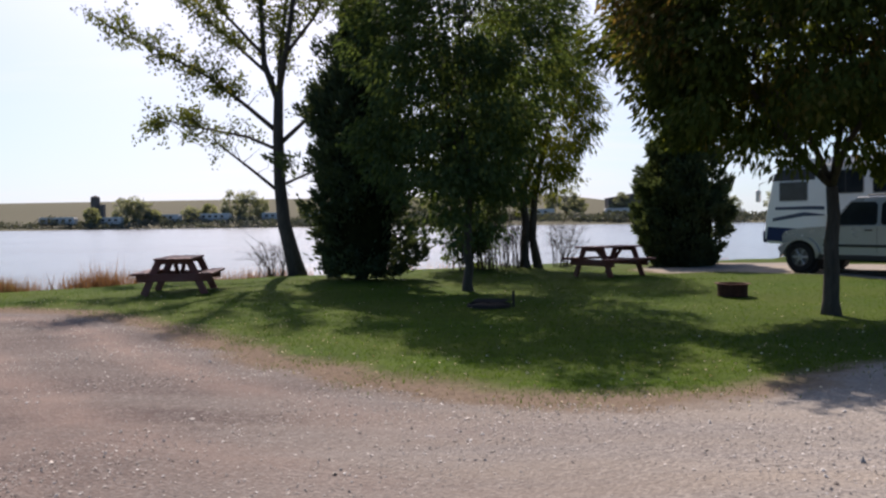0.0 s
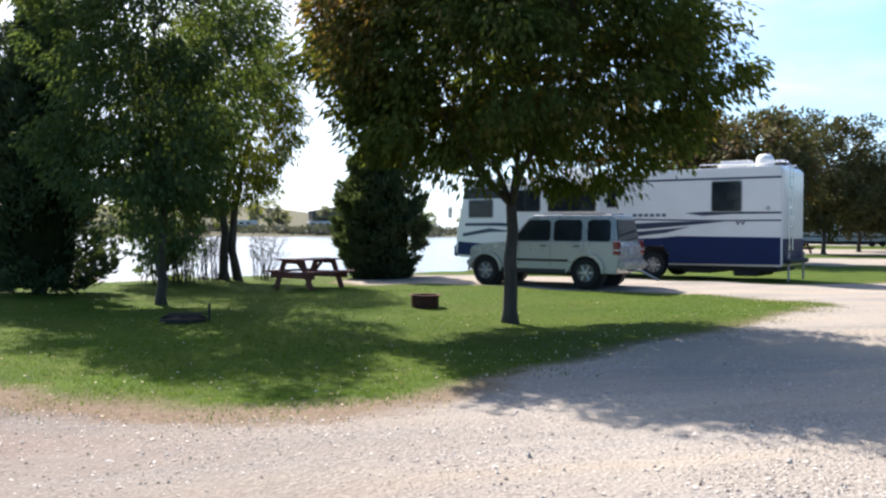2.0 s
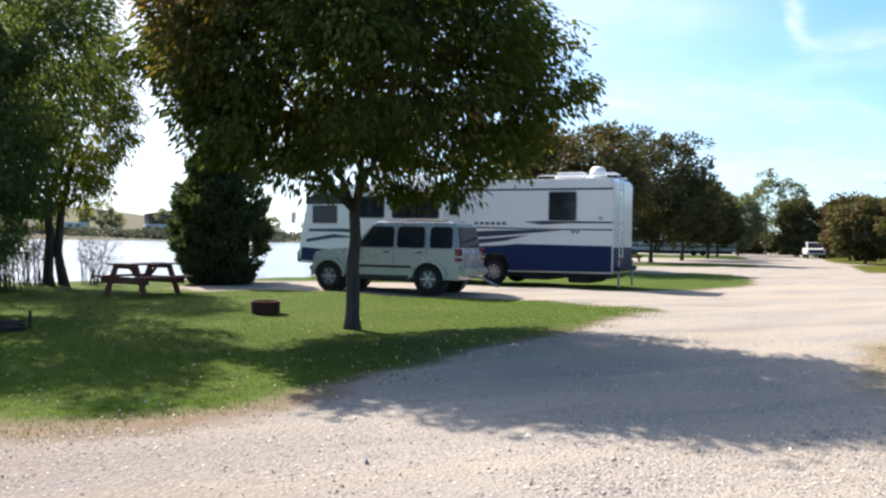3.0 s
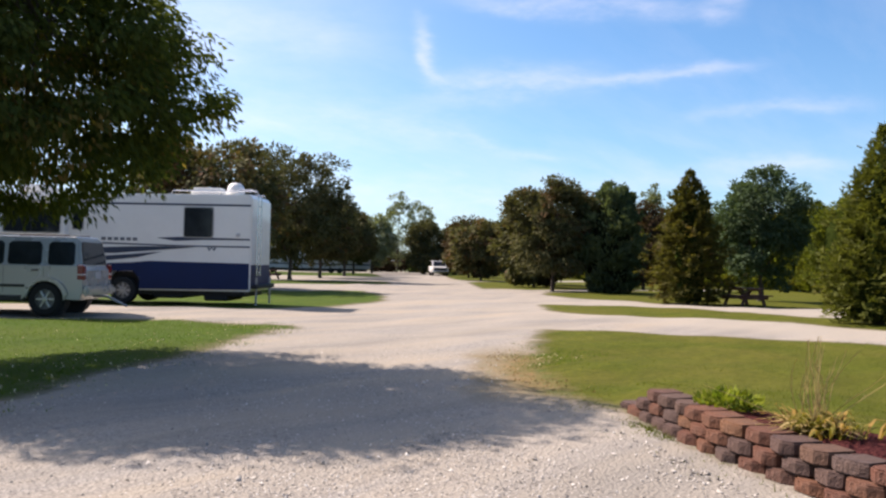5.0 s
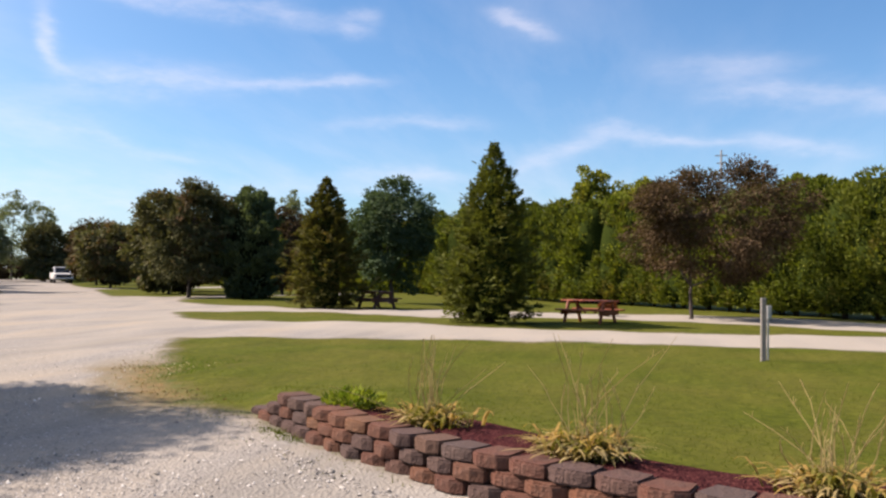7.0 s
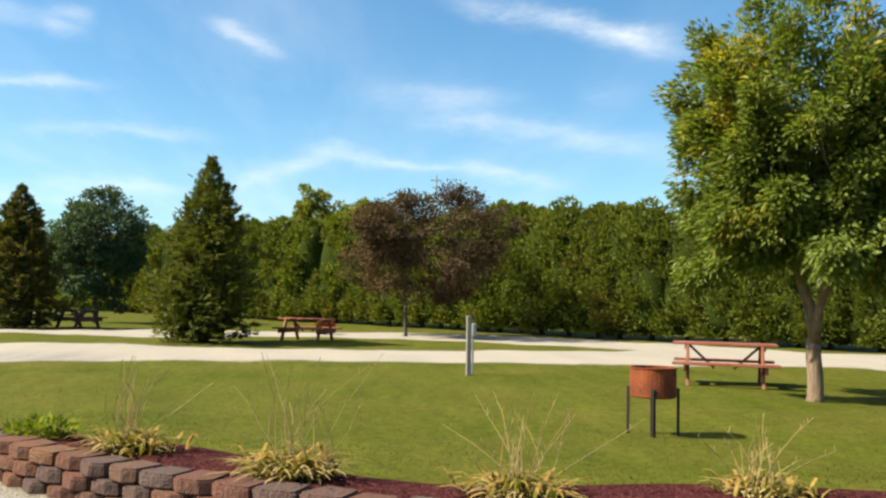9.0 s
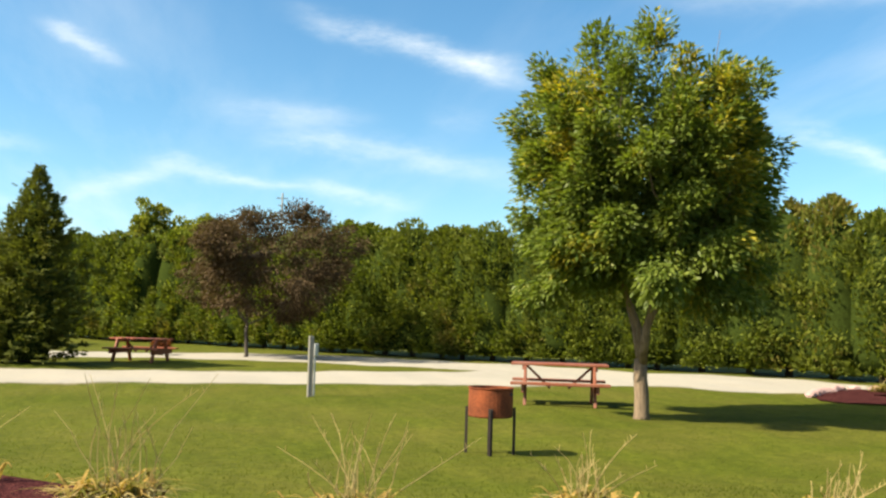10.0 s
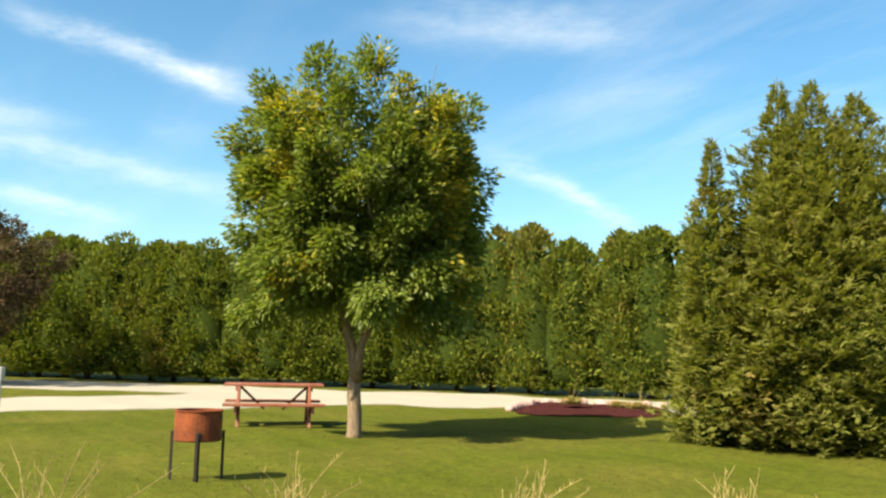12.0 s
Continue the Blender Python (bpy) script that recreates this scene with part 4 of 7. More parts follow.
feathered("cedar_tree", 9.6, -13.2, "tall olive-green cedar with several airy tips", CEDAR,
          [(0.0, -0.1, 6.45, 1.6), (0.5, 0.15, 6.55, 1.15), (-0.5, -0.6, 6.2, 1.6), (1.0, 1.3, 5.4, 0.58), (0.9, 0.5, 3.5, 1.45), (0.2, 0.1, 4.9, 1.55)], 19, 84, 9, (0.115, 0.036))
feathered("cedar_tree", 28.0, 5.8, "dense pointed olive-green cedar between gravel lanes", CEDAR_DEEP, [(0, 0, 5.95, 1.42), (0.25, 0.5, 3.2, 1.05)], 20, 72, 10, (0.15, 0.05))
feathered("cedar_tree", 36.3, 15.1, "pointed brownish-olive cedar between gravel lanes", CEDAR_BROWN, [(0, 0, 5.9, 1.45)], 21, 70, 9, (0.19, 0.065))
broadleaf("crab_apple_tree", 35.2, -0.5, "dark maroon crab apple tree before the hedge", MAROON, BARK_DARK, 6.0, 3.2, 1.6, 0.085, 22, lobes=22, lobe=0.38, far=0.70, clumps=520, leaves=64, leaf=(0.15, 0.065), fork=1.3, shift=(0.2, -0.8), spread=0.40, hollow=0.6)
broadleaf("ash_tree", 45.5, 27.4, "broad reddish-brown tree beside the gravel road", BRONZE, BARK_DARK, 6.8, 2.7, 1.0, 0.14, 23, clumps=520, leaves=55, leaf=(0.22, 0.12), hollow=0.7)
evergreen("cedar_tree", 46.4, 24.0, "dark broad cedar beside the gravel road", SPRUCE, 6.3, 1.8, "round", 24, sprays=12000, spray=(0.28, 0.13))
broadleaf("linden_tree", 43.9, 14.5, "round blue-green tree before the hedge", LINDEN, BARK_DARK, 6.45, 2.1, 1.5, 0.14, 25, clumps=420, leaves=55, leaf=(0.19, 0.10), hollow=0.7, lobes=30, lobe=0.42, far=0.66)
broadleaf("crab_apple_tree", 56.3, 26.6, "maroon tree beyond the dark cedar", MAROON, BARK_DARK, 5.9, 2.2, 0.7, 0.13, 27, clumps=260, leaves=40, leaf=(0.25, 0.13), hollow=0.7)
broadleaf("poplar_tree", 86.5, 39.9, "pale thin poplar rising behind the trees", PALE_POPLAR, BARK_DARK, 9.9, 1.6, 2.0, 0.16, 28, clumps=80, leaves=40, leaf=(0.32, 0.2), spread=0.5)
broadleaf("hedgerow_tree", 76.0, 7.4, "pale yellow-green tree behind the hedge", WILLOW, BARK_DARK, 10.5, 3.1, 2.0, 0.2, 26, clumps=380, leaves=50, leaf=(0.32, 0.2), hollow=0.7)
broadleaf("hedgerow_tree", 75.2, 3.2, "pale yellow-green tree behind the hedge", WILLOW, BARK_DARK, 10.3, 2.9, 2.0, 0.2, 29, clumps=340, leaves=50, leaf=(0.32, 0.2), hollow=0.7)
broadleaf("red_shrub", 36.1, 2.7, "small orange-red shrub at the foot of the hedge", foliage("red_shrub_leaf", (0.085, 0.028, 0.012), (0.17, 0.050, 0.018)), BARK_DARK, 0.62, 0.26, 0.1, 0.02, 90, clumps=40, leaves=30, leaf=(0.09, 0.05), spread=0.16, fork=0.2, tips=8, lobes=8)
# the row behind the motorhome and the far end of the road
for n, (x, y, h, r) in enumerate([(45.1, 50.2, 9.2, 4.3), (27.4, 36.8, 7.2, 3.7), (54.2, 56.4, 7.3, 3.2), (63.5, 62.6, 5.9, 2.7), (72.5, 70.0, 4.8, 2.3)]):
    broadleaf("ash_tree", x, y, "dark bronze ash tree in a row along the road", BRONZE, BARK_DARK, h, r, 1.9, 0.17, 30 + n, clumps=560, leaves=34, leaf=(0.31, 0.16), group="trees along the road", hollow=0.8, lobes=34, lobe=0.46, far=0.66, spread=0.52)
for n, (x, y, h, r) in enumerate([(51.5, 32.5, 5.6, 2.6), (59, 35.5, 6.0, 3.0), (65.2, 46.8, 5.6, 3.0), (77.6, 57.4, 6.2, 2.9), (89.9, 73.7, 7.2, 2.3), (94.4, 71.9, 7.0, 3.0)]):
    broadleaf("ash_tree", x, y, "dark reddish tree along the gravel road", (BRONZE, MAROON, BRONZE, MAROON, BRONZE, BRONZE)[n], BARK_DARK, h, r, 0.5, 0.15, 40 + n, clumps=240, leaves=32, leaf=(0.38, 0.22),
              spread=0.55, group="trees along the road", hollow=0.8)
broadleaf("poplar_tree", 96.5, 84.4, "tall pale poplar at the end of the road", PALE_POPLAR, BARK_DARK, 11.8, 2.2, 1.5, 0.16, 50, clumps=110, leaves=34, leaf=(0.30, 0.18), spread=0.55, droop=-0.3, leader=0.9, mains=10)
broadleaf("poplar_tree", 99.0, 81.8, "tall pale poplar at the end of the road", PALE_POPLAR, BARK_DARK, 10.7, 1.9, 1.5, 0.16, 51, clumps=80, leaves=34, leaf=(0.30, 0.18), spread=0.55, droop=-0.3, leader=0.9, mains=10)
broadleaf("willow_tree", 84.9, 78.6, "grey-green tree at the end of the road", PALE_POPLAR, BARK_DARK, 7.7, 2.9, 0.6, 0.2, 52, clumps=260, leaves=40, leaf=(0.32, 0.2), spread=0.6)
broadleaf("willow_tree", 84, 92, "yellowish tree at the end of the road", WILLOW, BARK_DARK, 7.0, 3.6, 0.6, 0.2, 53, clumps=240, leaves=40, leaf=(0.4, 0.25), spread=0.6)

for n, (x, y, h) in enumerate([(84, 98, 4.5), (90, 97, 3.4), (96, 93, 3.0), (101, 90, 3.2), (106, 88, 3.0), (110, 84, 3.6), (114, 80, 4.4)]):
    broadleaf("roadside_shrub", x, y, "dark brushy shrub closing the road end", (ASH_DARK, MAROON)[n % 2], BARK_DARK, h, 3.2, 0.1, 0.1, 54 + n, clumps=120, leaves=36, leaf=(0.4, 0.25), spread=0.6, fork=0.5, tips=12, group="shrubs at the road end")

# the tall cedar hedge
HEDGE_LINE = [(100, 62), (84, 40), (68, 19.5), (57, 8.5), (50, 1.8), (43.5, -3.8), (37.3, -9.3), (31.5, -15.5), (24.5, -21.5), (13, -28.6)]


def hedge_row():
    rng = np.random.default_rng(5)
    text = "tall clipped green cedar in a hedge row"
    near = [evergreen("hedge_cedar", 0, 0, text, HEDGE, 5.8, 1.42, "column", 60 + k, sprays=6800, spray=(0.215, 0.095), group="hedge row", lift=0.28, lobes=0.17) for k in range(4)]
    middle = [evergreen("hedge_cedar", 0, 0, text, HEDGE, 6.0, 1.42, "column", 65 + k, sprays=4200, spray=(0.29, 0.13), group="hedge row", lift=0.22, lobes=0.15) for k in range(3)]
    distant = [evergreen("hedge_cedar", 0, 0, text, HEDGE, 5.9, 1.42, "column", 70 + k, sprays=1900, spray=(0.48, 0.22), group="hedge row", lift=0.15, lobes=0.12) for k in range(2)]
    made = set()
    for n, ((ax, ay), (bx, by)) in enumerate(zip(HEDGE_LINE, HEDGE_LINE[1:])):
        span = math.hypot(bx - ax, by - ay)
        steps = max(1, round(span / 1.5))
        for k in range(steps):
            f = (k + 0.5) / steps
            x, y = ax + (bx - ax) * f + rng.normal() * 0.15, ay + (by - ay) * f + rng.normal() * 0.15
            models = distant if n < 2 else middle if n < 4 else near
            model = models[int(rng.integers(len(models)))]
            m = pose(x, y, ground_at(x, y) - 0.02, 0, 0, rng.uniform(0, 360))
            ob = copy_thing(model, m) if model.name in made else model
            made.add(model.name)
            ob.matrix_basis = m
            ob.scale = (rng.uniform(0.95, 1.2), rng.uniform(0.95, 1.2), rng.uniform(0.95, 1.06))
    for model in near + middle + distant:
        if model.name not in made:
            model.matrix_basis = pose(120, 100, 0)


hedge_row()

# ---- things: materials ----
STAIN = timber("red_brown_stain", (0.26, 0.072, 0.032), 0.30)
STAIN_DARK = timber("dark_brown_stain", (0.12, 0.045, 0.035), 0.15)
STAIN_MAROON = timber("maroon_stain", (0.20, 0.048, 0.034), 0.2)
STAIN_ORANGE = timber("orange_stain", (0.36, 0.085, 0.032), 0.1)
RUST = plain("rusted_steel", (0.165, 0.044, 0.016), 0.85, 0.25, 0.65, 5, spec=0.3, grain=0.4)
SOOT = plain("sooty_steel", (0.040, 0.032, 0.028), 0.9, 0.0, 0.4, 8, spec=0.15, grain=0.3)
GALV = plain("galvanised_steel", (0.36, 0.36, 0.35), 0.5, 0.7, 0.2, 12)
WHITE = plain("white_gelcoat", (0.74, 0.73, 0.69), 0.35, 0, 0.04, 2, coat=0.3)
BLUE = plain("dark_blue_paint", (0.005, 0.018, 0.074), 0.5, 0, 0.1, 2, spec=0.22)
TEAL = plain("slate_blue_stripe", (0.022, 0.036, 0.070), 0.35, 0, 0.1, 3)
GREY_TEXT = plain("grey_lettering", (0.12, 0.13, 0.15), 0.5, 0, 0.1, 3)
RUBBER = plain("tyre_rubber", (0.018, 0.018, 0.018), 0.85, 0, 0.2, 20, spec=0.3)
ALLOY = plain("alloy_wheel", (0.42, 0.43, 0.44), 0.3, 0.85, 0.08, 10)
SILVER = plain("silver_paint", (0.405, 0.41, 0.40), 0.28, 0.40, 0.02, 1.5, coat=0.5)
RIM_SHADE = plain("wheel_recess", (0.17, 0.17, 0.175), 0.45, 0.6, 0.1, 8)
TRIM = plain("black_trim", (0.022, 0.023, 0.025), 0.55, 0, 0.15, 10)
CHROME = plain("bright_metal", (0.62, 0.63, 0.65), 0.18, 0.95, 0.04, 10)
RED_LENS = plain("red_lens", (0.17, 0.012, 0.012), 0.15, 0, 0.1, 20, coat=0.6)
CLEAR_LENS = plain("clear_lens", (0.55, 0.56, 0.57), 0.1, 0.2, 0.05, 20, coat=0.6)
DARK = plain("shaded_chassis", (0.020, 0.020, 0.022), 0.8, 0, 0.2, 6)


def tinted_glass():
    mat, net, bsdf = material("tinted_glass")
    co = place(net)
    net.link(net.ramp(net.noise(co, 2.5, 2), [(0.3, (0.010, 0.013, 0.016)), (0.7, (0.022, 0.027, 0.032))]), bsdf.inputs["Base Color"])
    bsdf.inputs["Roughness"].default_value = 0.06
    bsdf.inputs["Specular IOR Level"].default_value = 0.32
    return mat


GLASS = tinted_glass()


def panel(bm, corners, thick):
    """A flat many-cornered plate with its outer face pushed out by thick."""
    pts = [Vector(c) for c in corners]
    normal = Vector((0, 0, 0))
    for a, b in zip(pts, pts[1:] + pts[:1]):
        normal += a.cross(b)
    normal.normalize()
    inner = [bm.verts.new(p - normal * 0.01) for p in pts]
    outer = [bm.verts.new(p + normal * thick) for p in pts]
    bm.faces.new(outer)
    bm.faces.new(inner[::-1])
    n = len(pts)
    for i in range(n):
        bm.faces.new((inner[i], inner[(i + 1) % n], outer[(i + 1) % n], outer[i]))


def rounded(x0, z0, x1, z1, r=0.06, steps=3):
    """The outline of a rounded rectangle in two axes, anticlockwise."""
    out = []
    for cx, cz, start in ((x1 - r, z1 - r, 0), (x0 + r, z1 - r, 90), (x0 + r, z0 + r, 180), (x1 - r, z0 + r, 270)):
        for k in range(steps + 1):
            a = radians(start + 90 * k / steps)
            out.append((cx + r * math.cos(a), cz + r * math.sin(a)))
    return out


def lathe(bm, profile, segments=24, axis_="z", at=(0, 0, 0)):
    """A profile of (radius, height) turned round an axis."""
    rings = []
    for r, h in profile:
        ring = []
        for k in range(segments):
            c, s = math.cos(k * math.tau / segments), math.sin(k * math.tau / segments)
            p = (r * c, r * s, h) if axis_ == "z" else (r * c, h, r * s)
            ring.append(bm.verts.new(Vector(p) + Vector(at)))
        rings.append(ring)
    for a, b in zip(rings, rings[1:]):
        for k in range(segments):
            bm.faces.new((a[k], a[(k + 1) % segments], b[(k + 1) % segments], b[k]))
    bmesh.ops.recalc_face_normals(bm, faces=bm.faces[:])


# ---- picnic tables ----


def picnic_table(x, y, turn, label, mat, length=1.83, group="picnic tables", seed=1, top=0.735):
    """A-frame table with attached benches; the long side lies along its own x."""
    rng = random.Random(seed)
    table = thing("picnic_table", label, "table", pose(x, y, ground_at(x, y), 0, 0, turn), group)

    def board(name, cx, cy, cz, sx, sy, sz, turned=None):
        bm = bmesh.new()
        box(bm, 0, 0, 0, sx, sy, sz, 0.006, turned)
        ob = part(name, bm, mat, table)
        ob.location = (cx + rng.uniform(-0.006, 0.006), cy, cz + rng.uniform(-0.002, 0.002))
        return ob

    for k in range(5):
        board("tabletop_board", 0, (k - 2) * 0.147, top, length, 0.139, 0.042)
    for side in (-1, 1):
        for k in (0, 1):
            board("bench_board", 0, side * (0.60 + 0.147 * k), 0.435, length, 0.139, 0.048)
    for end in (-1, 1):
        ex = end * (length / 2 - 0.27)
        board("top_cleat", ex + end * 0.041, 0, top - 0.064, 0.038, 0.70, 0.088)
        board("bench_support", ex + end * 0.041, 0, 0.352, 0.052, 1.50, 0.165)
        for side in (-1, 1):
            tilt = Matrix.Rotation(radians(side * 24), 4, "X")
            board("leg", ex, side * 0.455, top / 2 - 0.0155, 0.055, 0.145, top + 0.05, tilt)
        brace = Matrix.Rotation(radians(end * 47), 4, "Y")
        board("brace", ex - end * 0.26, 0, 0.53, 0.045, 0.085, 0.62, brace)
    return table


picnic_table(-5.86, 18.75, 97, "dark red-brown wooden picnic table by the gravel edge", STAIN_MAROON, seed=2)
picnic_table(3.88, 22.33, 36, "red-brown wooden picnic table in the shade", STAIN_MAROON, 1.66, seed=3)
picnic_table(16.46, -6.26, 70.5, "red-brown wooden picnic table beside the ash tree", STAIN, 1.86, seed=4, top=0.785)
picnic_table(29.9, 2.85, 70, "orange-brown wooden picnic table on a grass strip", STAIN_ORANGE, 1.83, seed=5)
picnic_table(37.6, 13.1, 60, "dark brown wooden picnic table beside a cedar", STAIN_DARK, 1.6, seed=6)
picnic_table(43.6, 51.0, 20, "dark brown wooden picnic table under trees", STAIN_DARK, 1.8, seed=7)


# ---- fire rings ----


RUST_DARK = plain("dark_rust", (0.075, 0.030, 0.020), 0.85, 0.2, 0.5, 12, spec=0.2, grain=0.4)


def fire_ring(x, y):
    ring = thing("fire_ring", "dark rusted steel campfire ring standing on the grass", "fire ring", pose(x, y, ground_at(x, y)))
    bm = bmesh.new()
    lathe(bm, [(0.275, 0.0), (0.275, 0.225), (0.33, 0.232), (0.33, 0.244), (0.258, 0.244), (0.258, 0.0)], 28)
    part("steel_ring", bm, RUST_DARK, ring)
    bm = bmesh.new()
    lathe(bm, [(0.0, 0.05), (0.15, 0.075), (0.255, 0.03)], 18)
    part("ash_bed", bm, plain("wood_ash", (0.16, 0.155, 0.15), 0.95, 0, 0.4, 25), ring, "pale grey ash")
    return ring


fire_ring(5.22, 16.74)


def ground_grill(x, y):
    """A low fire ring sunk in the grass with a swing grate on a short post."""
    grill = thing("ground_grill", "low dark fire pit with a hinged grate post", "fire pit", pose(x, y, ground_at(x, y), 0, 0, -10))
    bm = bmesh.new()
    lathe(bm, [(0.36, 0.0), (0.36, 0.055), (0.345, 0.06), (0.345, 0.0)], 28)
    part("steel_ring", bm, SOOT, grill)
    bm = bmesh.new()
    tube(bm, [(0.40, 0, 0), (0.40, 0, 0.27)], 0.022, 8)
    part("post", bm, SOOT, grill)
    for k in range(9):
        bm = bmesh.new()
        tube(bm, [(-0.25, -0.24 + 0.06 * k, 0.105), (0.28, -0.24 + 0.06 * k, 0.105)], 0.008, 6)
        part("grate_bar", bm, SOOT, grill)
    bm = bmesh.new()
    box(bm, 0.02, 0, 0.093, 0.05, 0.52, 0.012)
    box(bm, 0.34, 0, 0.115, 0.14, 0.03, 0.012)
    part("grate_frame", bm, SOOT, grill)
    bm = bmesh.new()
    lathe(bm, [(0.0, 0.04), (0.2, 0.06), (0.34, 0.02)], 18)
    part("ash_bed", bm, SOOT, grill)


ground_grill(0.55, 14.55)


def fire_pan(x, y, turn):
    pan = thing("fire_pan", "rusty half-drum fire pan on four steel legs", "fire pan", pose(x, y, ground_at(x, y), 0, 0, turn))
    bm = bmesh.new()
    lathe(bm, [(0.0, 0.432), (0.252, 0.43), (0.262, 0.445), (0.264, 0.60), (0.262, 0.755), (0.272, 0.762), (0.272, 0.775),
               (0.250, 0.775), (0.250, 0.45), (0.0, 0.447)], 36)
    bowl = part("bowl", bm, RUST, pan, "orange rusted drum with a rolled rim", smooth=False)
    for k in range(4):
        a = radians(45 + 90 * k)
        bm = bmesh.new()
        c, s = math.cos(a), math.sin(a)
        turned = Matrix.Rotation(a, 4, "Z")
        box(bm, 0.268 * c, 0.268 * s, 0.265, 0.006, 0.056, 0.55, 0.001, turned)
        box(bm, 0.281 * c, 0.281 * s, 0.265, 0.034, 0.006, 0.55, 0.001, turned)
        part("leg", bm, SOOT, pan)
    bm = bmesh.new()
    for dx in (-0.03, 0.03):
        m = Matrix.Rotation(radians(200 + dx * 120), 4, "Z")
        made = box(bm, 0.262, 0, 0.70, 0.012, 0.026, 0.03, 0.004)
        bmesh.ops.transform(bm, matrix=m, verts=made)
    part("vent", bm, DARK, bowl)
    return pan


fire_pan(10.25, -3.03, 29)


def hookup_post(x, y):
    post = thing("hookup_post", "grey electric hookup pedestal on a wooden post", "hookup post", pose(x, y, ground_at(x, y), 0, 1.0, 8))
    bm = bmesh.new()
    box(bm, 0, 0.035, 0.56, 0.09, 0.09, 1.22, 0.008)
    part("wooden_post", bm, timber("weathered_post", (0.27, 0.25, 0.22)), post)
    bm = bmesh.new()
    box(bm, -0.055, -0.035, 0.52, 0.03, 0.035, 1.0, 0.004)
    part("conduit", bm, GALV, post)
    bm = bmesh.new()
    box(bm, -0.03, -0.055, 0.90, 0.10, 0.085, 0.26, 0.01)
    hut = part("outlet_box", bm, GALV, post)
    bm = bmesh.new()
    box(bm, -0.088, -0.055, 0.90, 0.014, 0.07, 0.22, 0.004)
    part("lid", bm, GALV, hut)


hookup_post(17.5, -1.55)

# ---- the jeep-like wagon and the motorhome ----
HEADING, RV_HEADING = 129.0, 126.0


def wheel(parent, x, y, r, width, spokes=6, label="", side=1):
    """A tyre with a spoked rim; side is +1 where the outer face looks along +y."""
    bm = bmesh.new()
    w = width / 2
    lathe(bm, [(r * 0.62, -w), (r * 0.93, -w), (r, -w * 0.72), (r, w * 0.72), (r * 0.93, w), (r * 0.62, w), (r * 0.60, w * 0.6), (r * 0.60, -w * 0.6), (r * 0.62, -w)], 28, "y", (x, y, r))
    tyre = part("wheel", bm, RUBBER, parent, label)
    bm = bmesh.new()
    lathe(bm, [(r * 0.62, side * w * 0.9), (r * 0.57, side * w * 0.94), (r * 0.55, side * w * 0.4), (0.0, side * w * 0.35)], 28, "y", (x, y, r))
    part("rim", bm, RIM_SHADE, tyre)
    for k in range(spokes):
        bm = bmesh.new()
        a = k * math.tau / spokes
        made = box(bm, r * 0.33, 0, 0, r * 0.50, 0.035, r * 0.15, 0.012)
        bmesh.ops.transform(bm, matrix=Matrix.Translation((x, y + side * w * 0.72, r)) @ Matrix.Rotation(a, 4, "Y"), verts=made)
        part("spoke", bm, ALLOY, tyre)
    bm = bmesh.new()
    lathe(bm, [(0.0, side * w * 0.98), (r * 0.15, side * w * 0.95), (r * 0.17, side * w * 0.5)], 14, "y", (x, y, r))
    part("hub_cap", bm, ALLOY, tyre)


def arch(cx, r, z0, steps=9):
    """The upper half of a wheel opening, from its rear foot to its front foot."""
    return [(cx + r * math.cos(radians(180 - 180 * k / steps)), max(z0, 0.37 + r * math.sin(radians(180 * k / steps)))) for k in range(steps + 1)]


